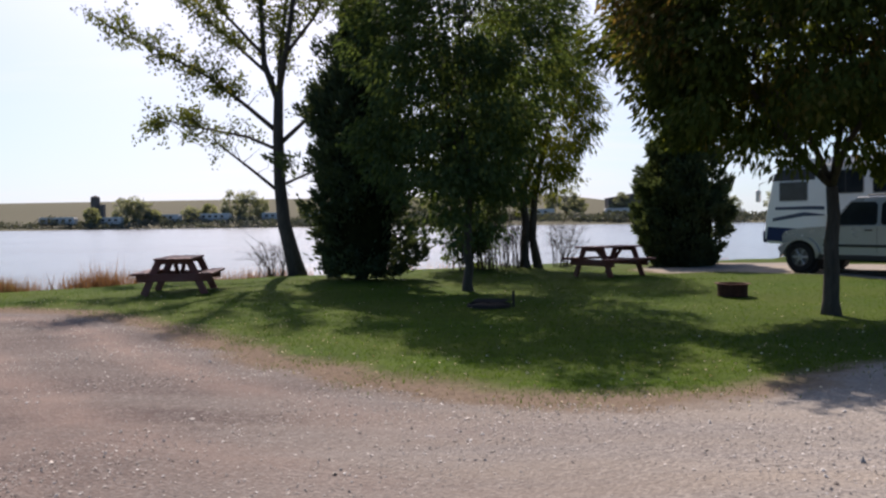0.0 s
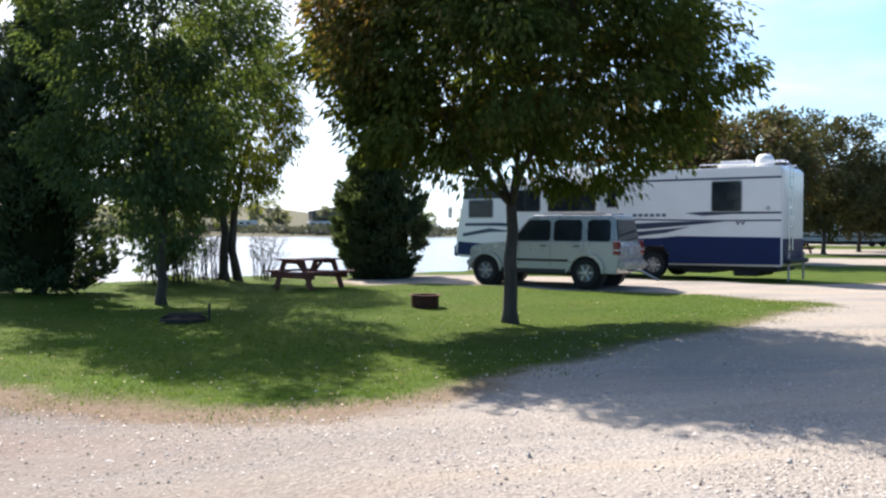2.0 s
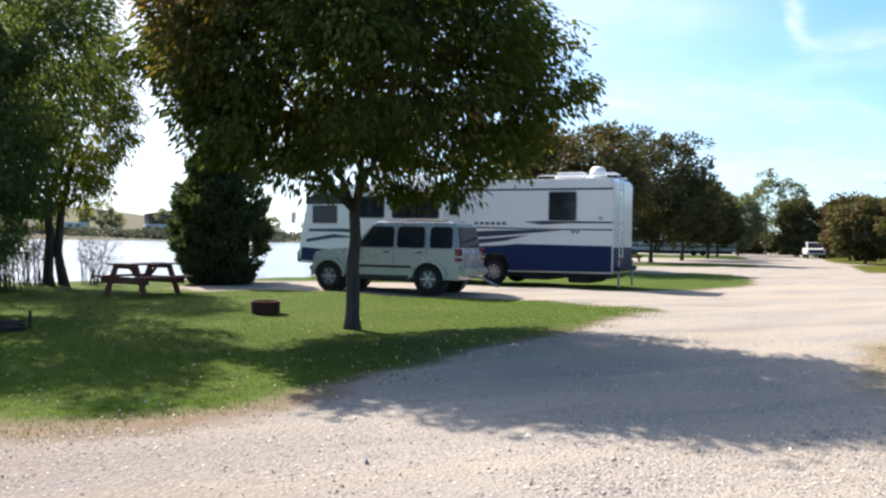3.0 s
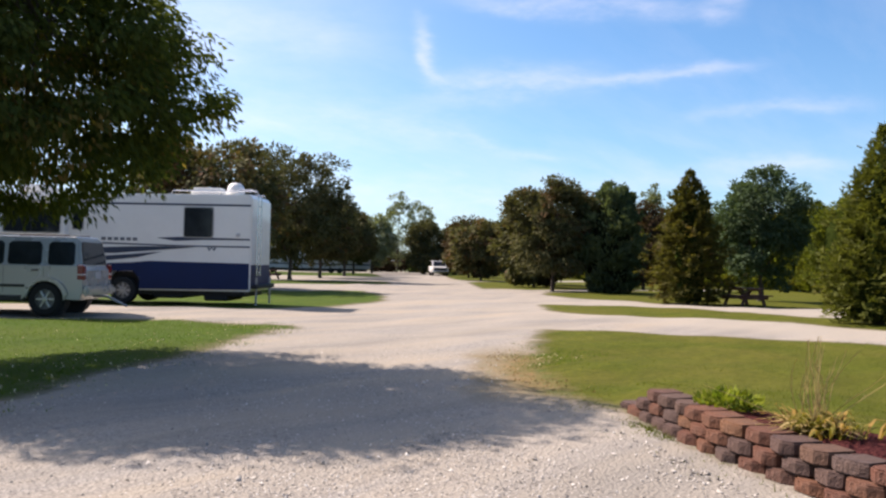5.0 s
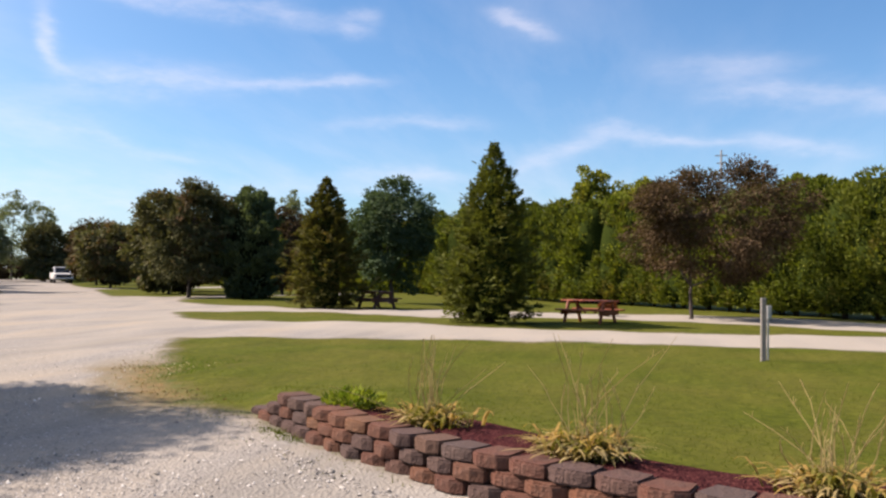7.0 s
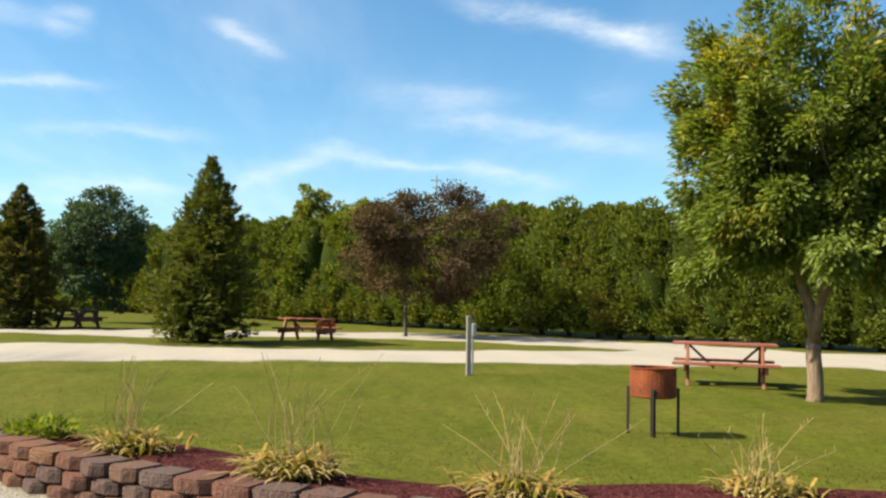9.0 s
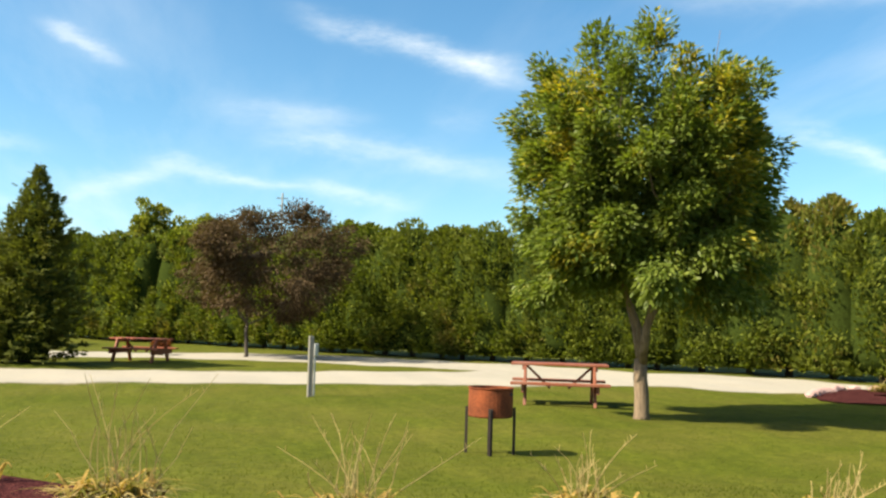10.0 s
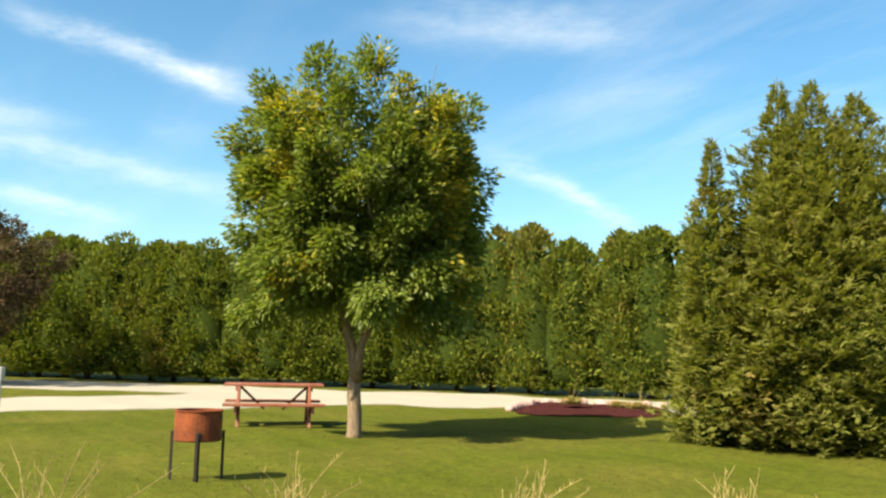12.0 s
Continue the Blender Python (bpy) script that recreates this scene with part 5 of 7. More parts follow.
def wagon(x, y, turn):
    car = thing("suv", "pale silver boxy SUV parked on the gravel drive", "car", pose(x, y, ground_at(x, y), 0, 0, turn) @ Matrix.Scale(1.05, 4))
    base, rear, front = 0.36, -2.22, 1.88
    side = [(rear, 0.52), (rear + 0.06, base), *arch(-1.40, 0.43, base), *arch(1.40, 0.43, base), (front - 0.08, base), (front, 0.50),
            (front, 0.88), (front - 0.05, 0.97), (1.62, 1.04), (1.2, 1.085), (0.80, 1.11), (-2.16, 1.12), (rear, 1.02)]
    bm = bmesh.new()
    prism(bm, side, -0.87, 0.87, 0.045)
    body = part("body", bm, SILVER, car)
    # cabin, narrower at the roof
    lo = [(0.80, 0.84), (0.80, -0.84), (-2.17, -0.84), (-2.17, 0.84)]
    hi = [(0.20, 0.70), (0.20, -0.70), (-2.06, -0.70), (-2.06, 0.70)]
    bm = bmesh.new()
    a = [bm.verts.new((px, py, 1.06)) for px, py in lo]
    b = [bm.verts.new((px, py, 1.755)) for px, py in hi]
    for i in range(4):
        bm.faces.new((a[i], a[(i + 1) % 4], b[(i + 1) % 4], b[i]))
    bm.faces.new(b[::-1])
    bm.faces.new(a)
    bmesh.ops.recalc_face_normals(bm, faces=bm.faces[:])
    bmesh.ops.bevel(bm, geom=bm.edges[:], offset=0.05, segments=2, affect="EDGES")
    part("cabin", bm, SILVER, car)
    bm = bmesh.new()
    box(bm, -0.92, 0, 1.765, 2.12, 1.30, 0.05, 0.02)
    part("roof", bm, SILVER, car)

    def on_side(px, pz, s):
        k = (pz - 1.06) / 0.695
        return (px, s * (0.846 - 0.14 * k), pz)

    for s in (-1, 1):
        for name, x0, x1, x2 in (("front_window", -0.40, 0.56, 0.25), ("rear_door_window", -1.25, -0.52, -0.52), ("quarter_window", -2.0, -1.42, -1.42)):
            low_, top_ = 1.15, 1.655
            quad = [(x1, low_ + 0.05), (x1 - 0.05, low_), (x0 + 0.05, low_), (x0, low_ + 0.05), (x0 + 0.02, top_ - 0.06), (x0 + 0.08, top_), (x2 - 0.06, top_), (x2 + 0.01, top_ - 0.06)]
            for out, grow, mat in ((0.006, 1.05, TRIM), (0.011, 1.0, GLASS)):
                cx_, cz_ = sum(q[0] for q in quad) / 8, sum(q[1] for q in quad) / 8
                pts = [on_side(cx_ + (px - cx_) * grow, cz_ + (pz - cz_) * grow, s) for px, pz in quad]
                bm = bmesh.new()
                panel(bm, pts if s > 0 else pts[::-1], out)
                bmesh.ops.recalc_face_normals(bm, faces=bm.faces[:])
                if mat is TRIM:
                    seal = part(name, bm, mat, car, "dark tinted side window")
                else:
                    part("pane", bm, mat, seal)
        for px in (-0.25, -1.15):
            bm = bmesh.new()
            box(bm, px, s * 0.885, 1.02, 0.17, 0.03, 0.032, 0.01)
            part("door_handle", bm, TRIM, car)
        bm = bmesh.new()
        box(bm, -0.05, s * 0.876, 0.66, 1.75, 0.022, 0.062, 0.008)
        part("door_moulding", bm, TRIM, car, "black rubber strip")
        for px in (0.44, -0.44, -1.34):
            bm = bmesh.new()
            box(bm, px, s * 0.8695, 0.80, 0.008, 0.006, 0.58)
            part("door_seam", bm, TRIM, car)
        for cx in (-1.40, 1.40):
            bm = bmesh.new()
            outer = [(cx + 0.53 * math.cos(radians(q)), 0.37 + 0.51 * math.sin(radians(q))) for q in range(-3, 184, 17)]
            inner = [(cx + 0.41 * math.cos(radians(q)), 0.37 + 0.41 * math.sin(radians(q))) for q in range(183, -4, -17)]
            prism(bm, outer + inner, s * 0.80, s * 0.925, 0.015)
            part("wheel_flare", bm, SILVER, car)
            bm = bmesh.new()
            prism(bm, [(cx + 0.43 * math.cos(radians(q)), 0.37 + 0.43 * math.sin(radians(q))) for q in range(0, 360, 20)], s * 0.50, s * 0.79)
            part("wheel_well", bm, DARK, car)
            wheel(car, cx, s * 0.80, 0.365, 0.225, 6, "dark tyre on a silver spoked rim", s)
        bm = bmesh.new()
        box(bm, 0.50, s * 0.97, 1.20, 0.12, 0.17, 0.16, 0.03)
        part("wing_mirror", bm, TRIM, car)
        bm = bmesh.new()
        box(bm, -0.95, s * 0.60, 1.825, 1.70, 0.035, 0.03, 0.01)
        part("roof_rail", bm, TRIM, car)
        bm = bmesh.new()
        box(bm, rear + 0.06, s * 0.795, 0.98, 0.17, 0.17, 0.36, 0.03)
        lamp = part("tail_light", bm, RED_LENS, car, "dark red tail light with a pale lower band")
        bm = bmesh.new()
        box(bm, rear + 0.056, s * 0.795, 0.93, 0.176, 0.176, 0.04, 0.01)
        part("reversing_lens", bm, CLEAR_LENS, lamp)
        bm = bmesh.new()
        lathe(bm, [(0.0, 0.03), (0.09, 0.02), (0.11, -0.03)], 18)
        bmesh.ops.transform(bm, matrix=Matrix.Translation((front + 0.01, s * 0.62, 0.80)) @ Matrix.Rotation(radians(90), 4, "Y"), verts=bm.verts[:])
        part("headlight", bm, CLEAR_LENS, car)
    bm = bmesh.new()
    panel(bm, [(-2.165, 0.68, 1.15), (-2.165, -0.68, 1.15), (-2.085, -0.60, 1.67), (-2.085, 0.60, 1.67)], 0.015)
    bmesh.ops.recalc_face_normals(bm, faces=bm.faces[:])
    part("rear_window", bm, GLASS, car)
    bm = bmesh.new()
    panel(bm, [(0.76, -0.74, 1.12), (0.76, 0.74, 1.12), (0.26, 0.62, 1.69), (0.26, -0.62, 1.69)], 0.02)
    bmesh.ops.recalc_face_normals(bm, faces=bm.faces[:])
    part("windscreen", bm, GLASS, car)
    for px, size in ((rear - 0.06, 0.16), (front + 0.05, 0.16)):
        bm = bmesh.new()
        box(bm, px, 0, 0.56, size, 1.74, 0.22, 0.05, segments=2)
        part("bumper", bm, SILVER, car)
    bm = bmesh.new()
    box(bm, rear - 0.012, 0, 0.90, 0.02, 0.34, 0.15, 0.005)
    part("number_plate", bm, CLEAR_LENS, car, "plate with unreadable marks")
    for k in range(7):
        bm = bmesh.new()
        box(bm, front + 0.012, (k - 3) * 0.105, 0.80, 0.02, 0.055, 0.17, 0.008)
        part("grille_slot", bm, TRIM, car)
    for s in (-1, 1):
        bm = bmesh.new()
        box(bm, 0.0, s * 0.845, 0.385, 1.92, 0.08, 0.13, 0.02)
        part("rocker_sill", bm, TRIM, car, "dark plastic sill")
    bm = bmesh.new()
    tube(bm, [(rear + 0.2, 0.1, 0.44), (rear - 0.30, 0.1, 0.42), (rear - 0.75, 0.1, 0.20)], [0.03, 0.03, 0.025], 8)
    part("tow_bar", bm, GALV, car)
    bm = bmesh.new()
    box(bm, -0.15, 0, 0.40, 3.7, 1.45, 0.16, 0.02)
    part("underbody", bm, DARK, car)
    return car


wagon(9.76 + 0.66, 21.48 + 0.53, HEADING)


def motorhome(x, y, turn):
    """Its own x runs from the rear (0) to the nose; the near side lies at y = +1.25."""
    rv = thing("motorhome", "long white motorhome with blue skirt and slate stripes", "motorhome", pose(x, y, ground_at(x, y), 0, 0, turn))
    half, near = 1.25, 1.25
    side = [(0.0, 0.55), (0.06, 0.46), (3.53, 0.44), (3.53, 0.78), (3.70, 1.02), (4.40, 1.02), (4.57, 0.78), (4.57, 0.44), (9.15, 0.44), (9.15, 0.80), (9.32, 1.04),
            (10.02, 1.04), (10.20, 0.80), (10.20, 0.50), (11.70, 0.52), (11.85, 0.70), (11.80, 1.45), (11.50, 2.85), (11.15, 3.28), (10.6, 3.40), (0.10, 3.50), (0.0, 3.38)]
    bm = bmesh.new()
    prism(bm, side, -half, half, 0.05)
    part("body", bm, WHITE, rv)

    def decal(name, outline, mat, thick=0.006, parent=rv, label=""):
        bm_ = bmesh.new()
        panel(bm_, [(px, near, pz) for px, pz in outline], thick)
        bmesh.ops.recalc_face_normals(bm_, faces=bm_.faces[:])
        return part(name, bm_, mat, parent, label)

    decal("blue_skirt", [(0.05, 0.52), (0.05, 1.34), (3.2, 1.36), (3.8, 1.30), (5.0, 1.24), (5.0, 1.02), (4.40, 1.02), (3.70, 1.03), (3.51, 0.80), (3.51, 0.48)], BLUE, label="dark blue lower band")
    decal("blue_skirt", [(4.61, 0.48), (4.61, 0.84), (5.0, 1.02), (5.0, 1.22), (9.1, 1.06), (9.1, 0.50)], BLUE)
    decal("blue_skirt", [(10.25, 0.54), (10.25, 1.02), (11.70, 1.10), (11.76, 0.62)], BLUE)
    decal("stripe", [(0.04, 2.06), (0.04, 2.11), (2.3, 2.13), (3.0, 2.09), (2.4, 2.00), (1.5, 2.05)], TEAL)
    decal("stripe", [(0.04, 1.83), (0.04, 1.88), (2.0, 1.87), (5.2, 1.92), (5.2, 1.87), (2.0, 1.83)], TEAL)
    decal("swoosh", [(1.72, 1.82), (2.7, 1.83), (3.8, 1.80), (5.3, 1.73), (5.3, 1.56), (4.3, 1.58), (3.2, 1.68), (2.3, 1.76)], TEAL, 0.009)
    decal("swoosh", [(2.8, 1.66), (3.6, 1.58), (5.0, 1.46), (5.7, 1.40), (5.7, 1.30), (4.6, 1.34), (3.6, 1.46)], TEAL, 0.012)
    decal("stripe", [(0.04, 3.12), (0.04, 3.18), (5.3, 3.17), (11.0, 3.14), (11.0, 3.08), (5.3, 3.11)], TEAL)
    decal("stripe", [(5.5, 1.66), (7.6, 1.70), (10.0, 1.80), (11.4, 1.78), (11.4, 1.68), (10.0, 1.68), (7.6, 1.60), (5.5, 1.58)], TEAL)
    decal("swoosh", [(9.3, 1.48), (10.3, 1.60), (11.5, 1.40), (11.5, 1.28), (10.3, 1.46)], TEAL, 0.01)
    for k in range(6):
        decal("lettering_bar", [(4.75 - 0.20 * k, 1.98), (4.75 - 0.20 * k, 2.08), (4.61 - 0.20 * k, 2.08), (4.61 - 0.20 * k, 1.98)], GREY_TEXT)
    decal("emblem", [(1.42, 1.88), (1.32, 1.70), (1.24, 1.80), (1.16, 1.70), (1.06, 1.88), (1.12, 1.88), (1.18, 1.77), (1.24, 1.86), (1.30, 1.77), (1.36, 1.88)], GREY_TEXT, 0.01)
    # the slide-out room with its windows
    bm = bmesh.new()
    box(bm, 7.62, near + 0.10, 2.28, 3.62, 0.30, 1.66, 0.03)
    room = part("slide_out", bm, WHITE, rv)
    bm = bmesh.new()
    box(bm, 7.62, near + 0.13, 3.125, 3.70, 0.36, 0.035, 0.01)
    part("slide_awning", bm, WHITE, room)

    def window(x0, z0, x1, z1, out, parent=rv, r=0.07):
        bm_ = bmesh.new()
        panel(bm_, [(px, out, pz) for px, pz in rounded(x0 - 0.035, z0 - 0.035, x1 + 0.035, z1 + 0.035, r)], 0.012)
        bmesh.ops.recalc_face_normals(bm_, faces=bm_.faces[:])
        frame_ = part("window_frame", bm_, GALV, parent, "grey metal frame")
        bm_ = bmesh.new()
        panel(bm_, [(px, out + 0.012, pz) for px, pz in rounded(x0, z0, x1, z1, r)], 0.006)
        bmesh.ops.recalc_face_normals(bm_, faces=bm_.faces[:])
        part("pane", bm_, GLASS, frame_)
        if x1 - x0 > 1.1:
            bm_ = bmesh.new()
            box(bm_, (x0 + x1) / 2, out + 0.02, (z0 + z1) / 2, 0.03, 0.012, z1 - z0)
            part("glazing_bar", bm_, TRIM, frame_)

    window(1.23, 2.14, 2.12, 3.05, near)
    window(5.98, 2.19, 7.76, 2.90, near + 0.25)
    window(8.10, 2.20, 9.25, 2.93, near + 0.25)
    window(5.36, 2.32, 5.66, 2.88, near, r=0.04)
    window(10.2, 2.0, 11.22, 2.62, near, r=0.05)
    bm = bmesh.new()
    panel(bm, [(11.64, 1.18, 2.20), (11.64, -1.18, 2.20), (11.48, -1.14, 2.94), (11.48, 1.14, 2.94)], 0.03)
    bmesh.ops.recalc_face_normals(bm, faces=bm.faces[:])
    part("windscreen", bm, GLASS, rv)
    bm = bmesh.new()
    panel(bm, [(px, near, pz) for px, pz in [(9.9, 2.68), (11.52, 2.68), (11.44, 2.92), (11.12, 3.06), (9.9, 3.06)]], 0.006)
    bmesh.ops.recalc_face_normals(bm, faces=bm.faces[:])
    part("cab_visor", bm, TRIM, rv, "dark band over the cab window")
    bm = bmesh.new()
    box(bm, 11.88, 0, 0.76, 0.14, 2.46, 0.44, 0.06)
    part("front_bumper", bm, BLUE, rv)
    for s in (-1, 1):
        bm = bmesh.new()
        tube(bm, [(11.5, s * 1.22, 2.75), (11.9, s * 1.45, 2.60), (11.93, s * 1.47, 2.3)], 0.025, 6)
        box(bm, 11.93, s * 1.47, 2.18, 0.12, 0.22, 0.42, 0.04)
        part("mirror", bm, WHITE, rv)
    # rear wall, ladder, rack, hitch
    bm = bmesh.new()
    panel(bm, [(0.0, -1.2, 0.56), (0.0, 1.2, 0.56), (0.0, 1.2, 1.30), (0.0, -1.2, 1.30)], 0.008)
    bmesh.ops.recalc_face_normals(bm, faces=bm.faces[:])
    part("rear_band", bm, BLUE, rv)
    bm = bmesh.new()
    for yy in (0.55, 0.95):
        tube(bm, [(-0.12, yy, 0.95), (-0.12, yy, 3.46), (0.05, yy, 3.66), (0.5, yy, 3.66)], 0.022, 8)
    part("ladder_rail", bm, CHROME, rv)
    for k in range(8):
        bm = bmesh.new()
        tube(bm, [(-0.12, 0.55, 1.05 + 0.3 * k), (-0.12, 0.95, 1.05 + 0.3 * k)], 0.016, 6)
        part("ladder_rung", bm, CHROME, rv)
    bm = bmesh.new()
    for yy in (-0.9, 0.95):
        tube(bm, [(0.1, yy, 3.48), (0.15, yy, 3.62), (2.6, yy, 3.61), (2.7, yy, 3.47)], 0.018, 6)
    part("roof_rack", bm, CHROME, rv)
    for yy in (0.90, -0.90):
        bm = bmesh.new()
        tube(bm, [(-0.10, yy, 0.02), (-0.10, yy, 0.90)], 0.035, 8)
        part("levelling_jack", bm, GALV, rv)
    bm = bmesh.new()
    box(bm, -0.12, 0, 0.62, 0.18, 2.3, 0.14, 0.03)
    part("rear_bumper", bm, DARK, rv)
    bm = bmesh.new()
    lathe(bm, [(0.26, 3.46), (0.28, 3.66), (0.25, 3.80), (0.16, 3.90), (0.0, 3.93)], 20, at=(0.75, 0.45, 0))
    part("satellite_dome", bm, WHITE, rv, smooth=True)
    for px in (1.75, 7.4):
        bm = bmesh.new()
        box(bm, px, 0, 3.62, 1.05, 0.72, 0.30, 0.09, segments=2)
        part("air_conditioner", bm, WHITE, rv)
    bm = bmesh.new()
    lathe(bm, [(0.07, near), (0.07, near + 0.03), (0.0, near + 0.035)], 12, "y", (0.42, 0, 2.22))
    part("porch_light", bm, CLEAR_LENS, rv)
    for s in (-1, 1):
        wheel(rv, 4.05, s * 1.08, 0.42, 0.27, 8, "truck tyre on a bright wheel", s)
        wheel(rv, 9.67, s * 1.08, 0.42, 0.27, 8, "truck tyre on a bright wheel", s)
        for cx in (4.05, 9.67):
            bm = bmesh.new()
            box(bm, cx, s * 0.72, 0.74, 1.0, 0.3, 0.56)
            part("wheel_well", bm, DARK, rv)
    bm = bmesh.new()
    box(bm, 5.6, 0, 0.42, 10.8, 2.1, 0.26, 0.03)
    part("chassis", bm, DARK, rv)
    for px, deep, long in ((1.15, 0.30, 0.75), (2.65, 0.24, 0.95), (6.4, 0.22, 1.4)):
        bm = bmesh.new()
        box(bm, px, 0.1, 0.44 - deep / 2, long, 1.9, deep, 0.05)
        part("under_tank", bm, DARK, rv, "dark tank under the floor")
    return rv


RV_TURN = Matrix.Rotation(radians(RV_HEADING), 4, "Z")
rv_base = Vector((17.9, 21.7, 0)) - RV_TURN @ Vector((0, 1.25, 0))
motorhome(rv_base.x, rv_base.y, RV_HEADING)

# ---- the planted bed and its block wall ----


def block_material():
    mat, net, bsdf = material("split_block")
    co = place(net)
    r = net.add("ShaderNodeObjectInfo").outputs["Random"]
    tone = net.ramp(r, [(0.0, (0.108, 0.046, 0.032)), (0.3, (0.145, 0.064, 0.036)), (0.55, (0.092, 0.050, 0.040)), (0.78, (0.078, 0.056, 0.050)), (1.0, (0.158, 0.078, 0.040))])
    coarse, fine = net.noise(co, 7, 5, 0.65), net.noise(co, 60, 3)
    col = net.mix(net.ramp(coarse, [(0.4, 0.0), (0.72, 0.65)]), tone, (0.080, 0.052, 0.042))
    col = net.mix(net.math("MULTIPLY", net.ramp(fine, [(0.55, 0.0), (0.75, 1.0)]), 0.3), col, (0.30, 0.18, 0.12))
    net.link(col, bsdf.inputs["Base Color"])
    bsdf.inputs["Roughness"].default_value = 0.93
    bsdf.inputs["Specular IOR Level"].default_value = 0.2
    bump(net, bsdf, net.math("ADD", net.math("ADD", coarse, net.math("MULTIPLY", net.noise(net.stretch(co, (1, 1, 0.35)), 26, 4, 0.6), 0.8)), net.math("MULTIPLY", fine, 0.4)), 1.0, 0.03)
    return mat


BLOCK = block_material()


def ground_cover(name, lo, mid_, hi, scale):
    """Shredded mulch or bare soil."""
    mat, net, bsdf = material(name)
    co = place(net)
    chips = net.voronoi(net.stretch(co, (1, 2.2, 1), 30), scale, "Color")
    sep = net.add("ShaderNodeSeparateColor")
    net.link(chips, sep.inputs[0])
    patch = net.noise(co, 3, 4)
    f = net.math("ADD", net.math("MULTIPLY", sep.outputs[0], 0.75), net.math("MULTIPLY", patch, 0.3))
    net.link(net.ramp(f, [(0.15, lo), (0.55, mid_), (0.9, hi)]), bsdf.inputs["Base Color"])
    bsdf.inputs["Roughness"].default_value = 0.95
    bsdf.inputs["Specular IOR Level"].default_value = 0.02
    bump(net, bsdf, sep.outputs[0], 0.9, 0.03)
    return mat


MULCH = ground_cover("red_mulch", (0.012, 0.004, 0.005), (0.050, 0.014, 0.014), (0.105, 0.036, 0.032), 42)


def along(line, gap):
    """Places and headings at even steps along a line."""
    out, carry = [], 0.0
    for (ax, ay), (bx, by) in zip(line, line[1:]):
        span = math.hypot(bx - ax, by - ay)
        d = carry
        while d < span:
            out.append((ax + (bx - ax) * d / span, ay + (by - ay) * d / span, math.degrees(math.atan2(by - ay, bx - ax))))
            d += gap
        carry = d - span
    return out


def smooth_line(line, rounds=2):
    """The same line with its corners cut."""
    for _ in range(rounds):
        cut = [line[0]]
        for a, b in zip(line, line[1:]):
            cut += [tuple(0.75 * p + 0.25 * q for p, q in zip(a, b)), tuple(0.25 * p + 0.75 * q for p, q in zip(a, b))]
        line = cut + [line[-1]]
    return line


COURSE, BLOCK_LONG = 0.108, 0.335
WALL_LINE = smooth_line(WALL)


def block_wall():
    wall = thing("retaining_wall", "low curved wall of split reddish-brown blocks", "wall", pose(0, 0, 0))
    rng = random.Random(8)
    shapes = []
    for k in range(6):
        bm = bmesh.new()
        # tapered behind, split face in front with a broken middle
        f, b = BLOCK_LONG / 2 - 0.006, BLOCK_LONG / 2 - 0.035
        outline = [(-f, 0.0), (-f * 0.5, -0.035 - rng.uniform(0, 0.045)), (f * 0.5, -0.035 - rng.uniform(0, 0.045)), (f, 0.0), (b, 0.25), (-b, 0.25)]
        h = COURSE / 2 - 0.003
        low = [bm.verts.new((px + rng.uniform(-0.004, 0.004), py + rng.uniform(-0.006, 0.006), -h)) for px, py in outline]
        high = [bm.verts.new((px + rng.uniform(-0.004, 0.004), py + rng.uniform(-0.006, 0.010), h)) for px, py in outline]
        faces = [bm.faces.new(low[::-1]), bm.faces.new(high)]
        for i in range(6):
            faces.append(bm.faces.new((low[i], low[(i + 1) % 6], high[(i + 1) % 6], high[i])))
        bmesh.ops.recalc_face_normals(bm, faces=faces)
        bmesh.ops.bevel(bm, geom=[e for e in bm.edges if abs(e.verts[0].co.z - e.verts[1].co.z) < 0.02], offset=0.014, segments=2, affect="EDGES")
        mesh = bpy.data.meshes.new("block")
        bm.to_mesh(mesh)
        bm.free()
        mesh.materials.append(BLOCK)
        shapes.append(mesh)
    for course in range(3):
        line = along(WALL_LINE, BLOCK_LONG)
        shift = 0.0 if course % 2 == 0 else BLOCK_LONG / 2
        for n, (x, y, turn) in enumerate(line):
            if n < (0, 1, 2)[course]:
                continue
            c, s = math.cos(radians(turn)), math.sin(radians(turn))
            back = 0.032 * course + rng.uniform(-0.03, 0.03)
            ob = new("block", shapes[rng.randrange(6)])
            ob.parent = wall
            # the open side of the wall lies to the right of the line
            px, py = x + c * shift - s * back, y + s * shift + c * back
            ob.matrix_local = pose(px, py, COURSE * (course + 0.5) - 0.035 + rng.uniform(-0.003, 0.003), rng.uniform(-1.5, 1.5), rng.uniform(-1, 1), turn + rng.uniform(-7.5, 7.5))


block_wall()


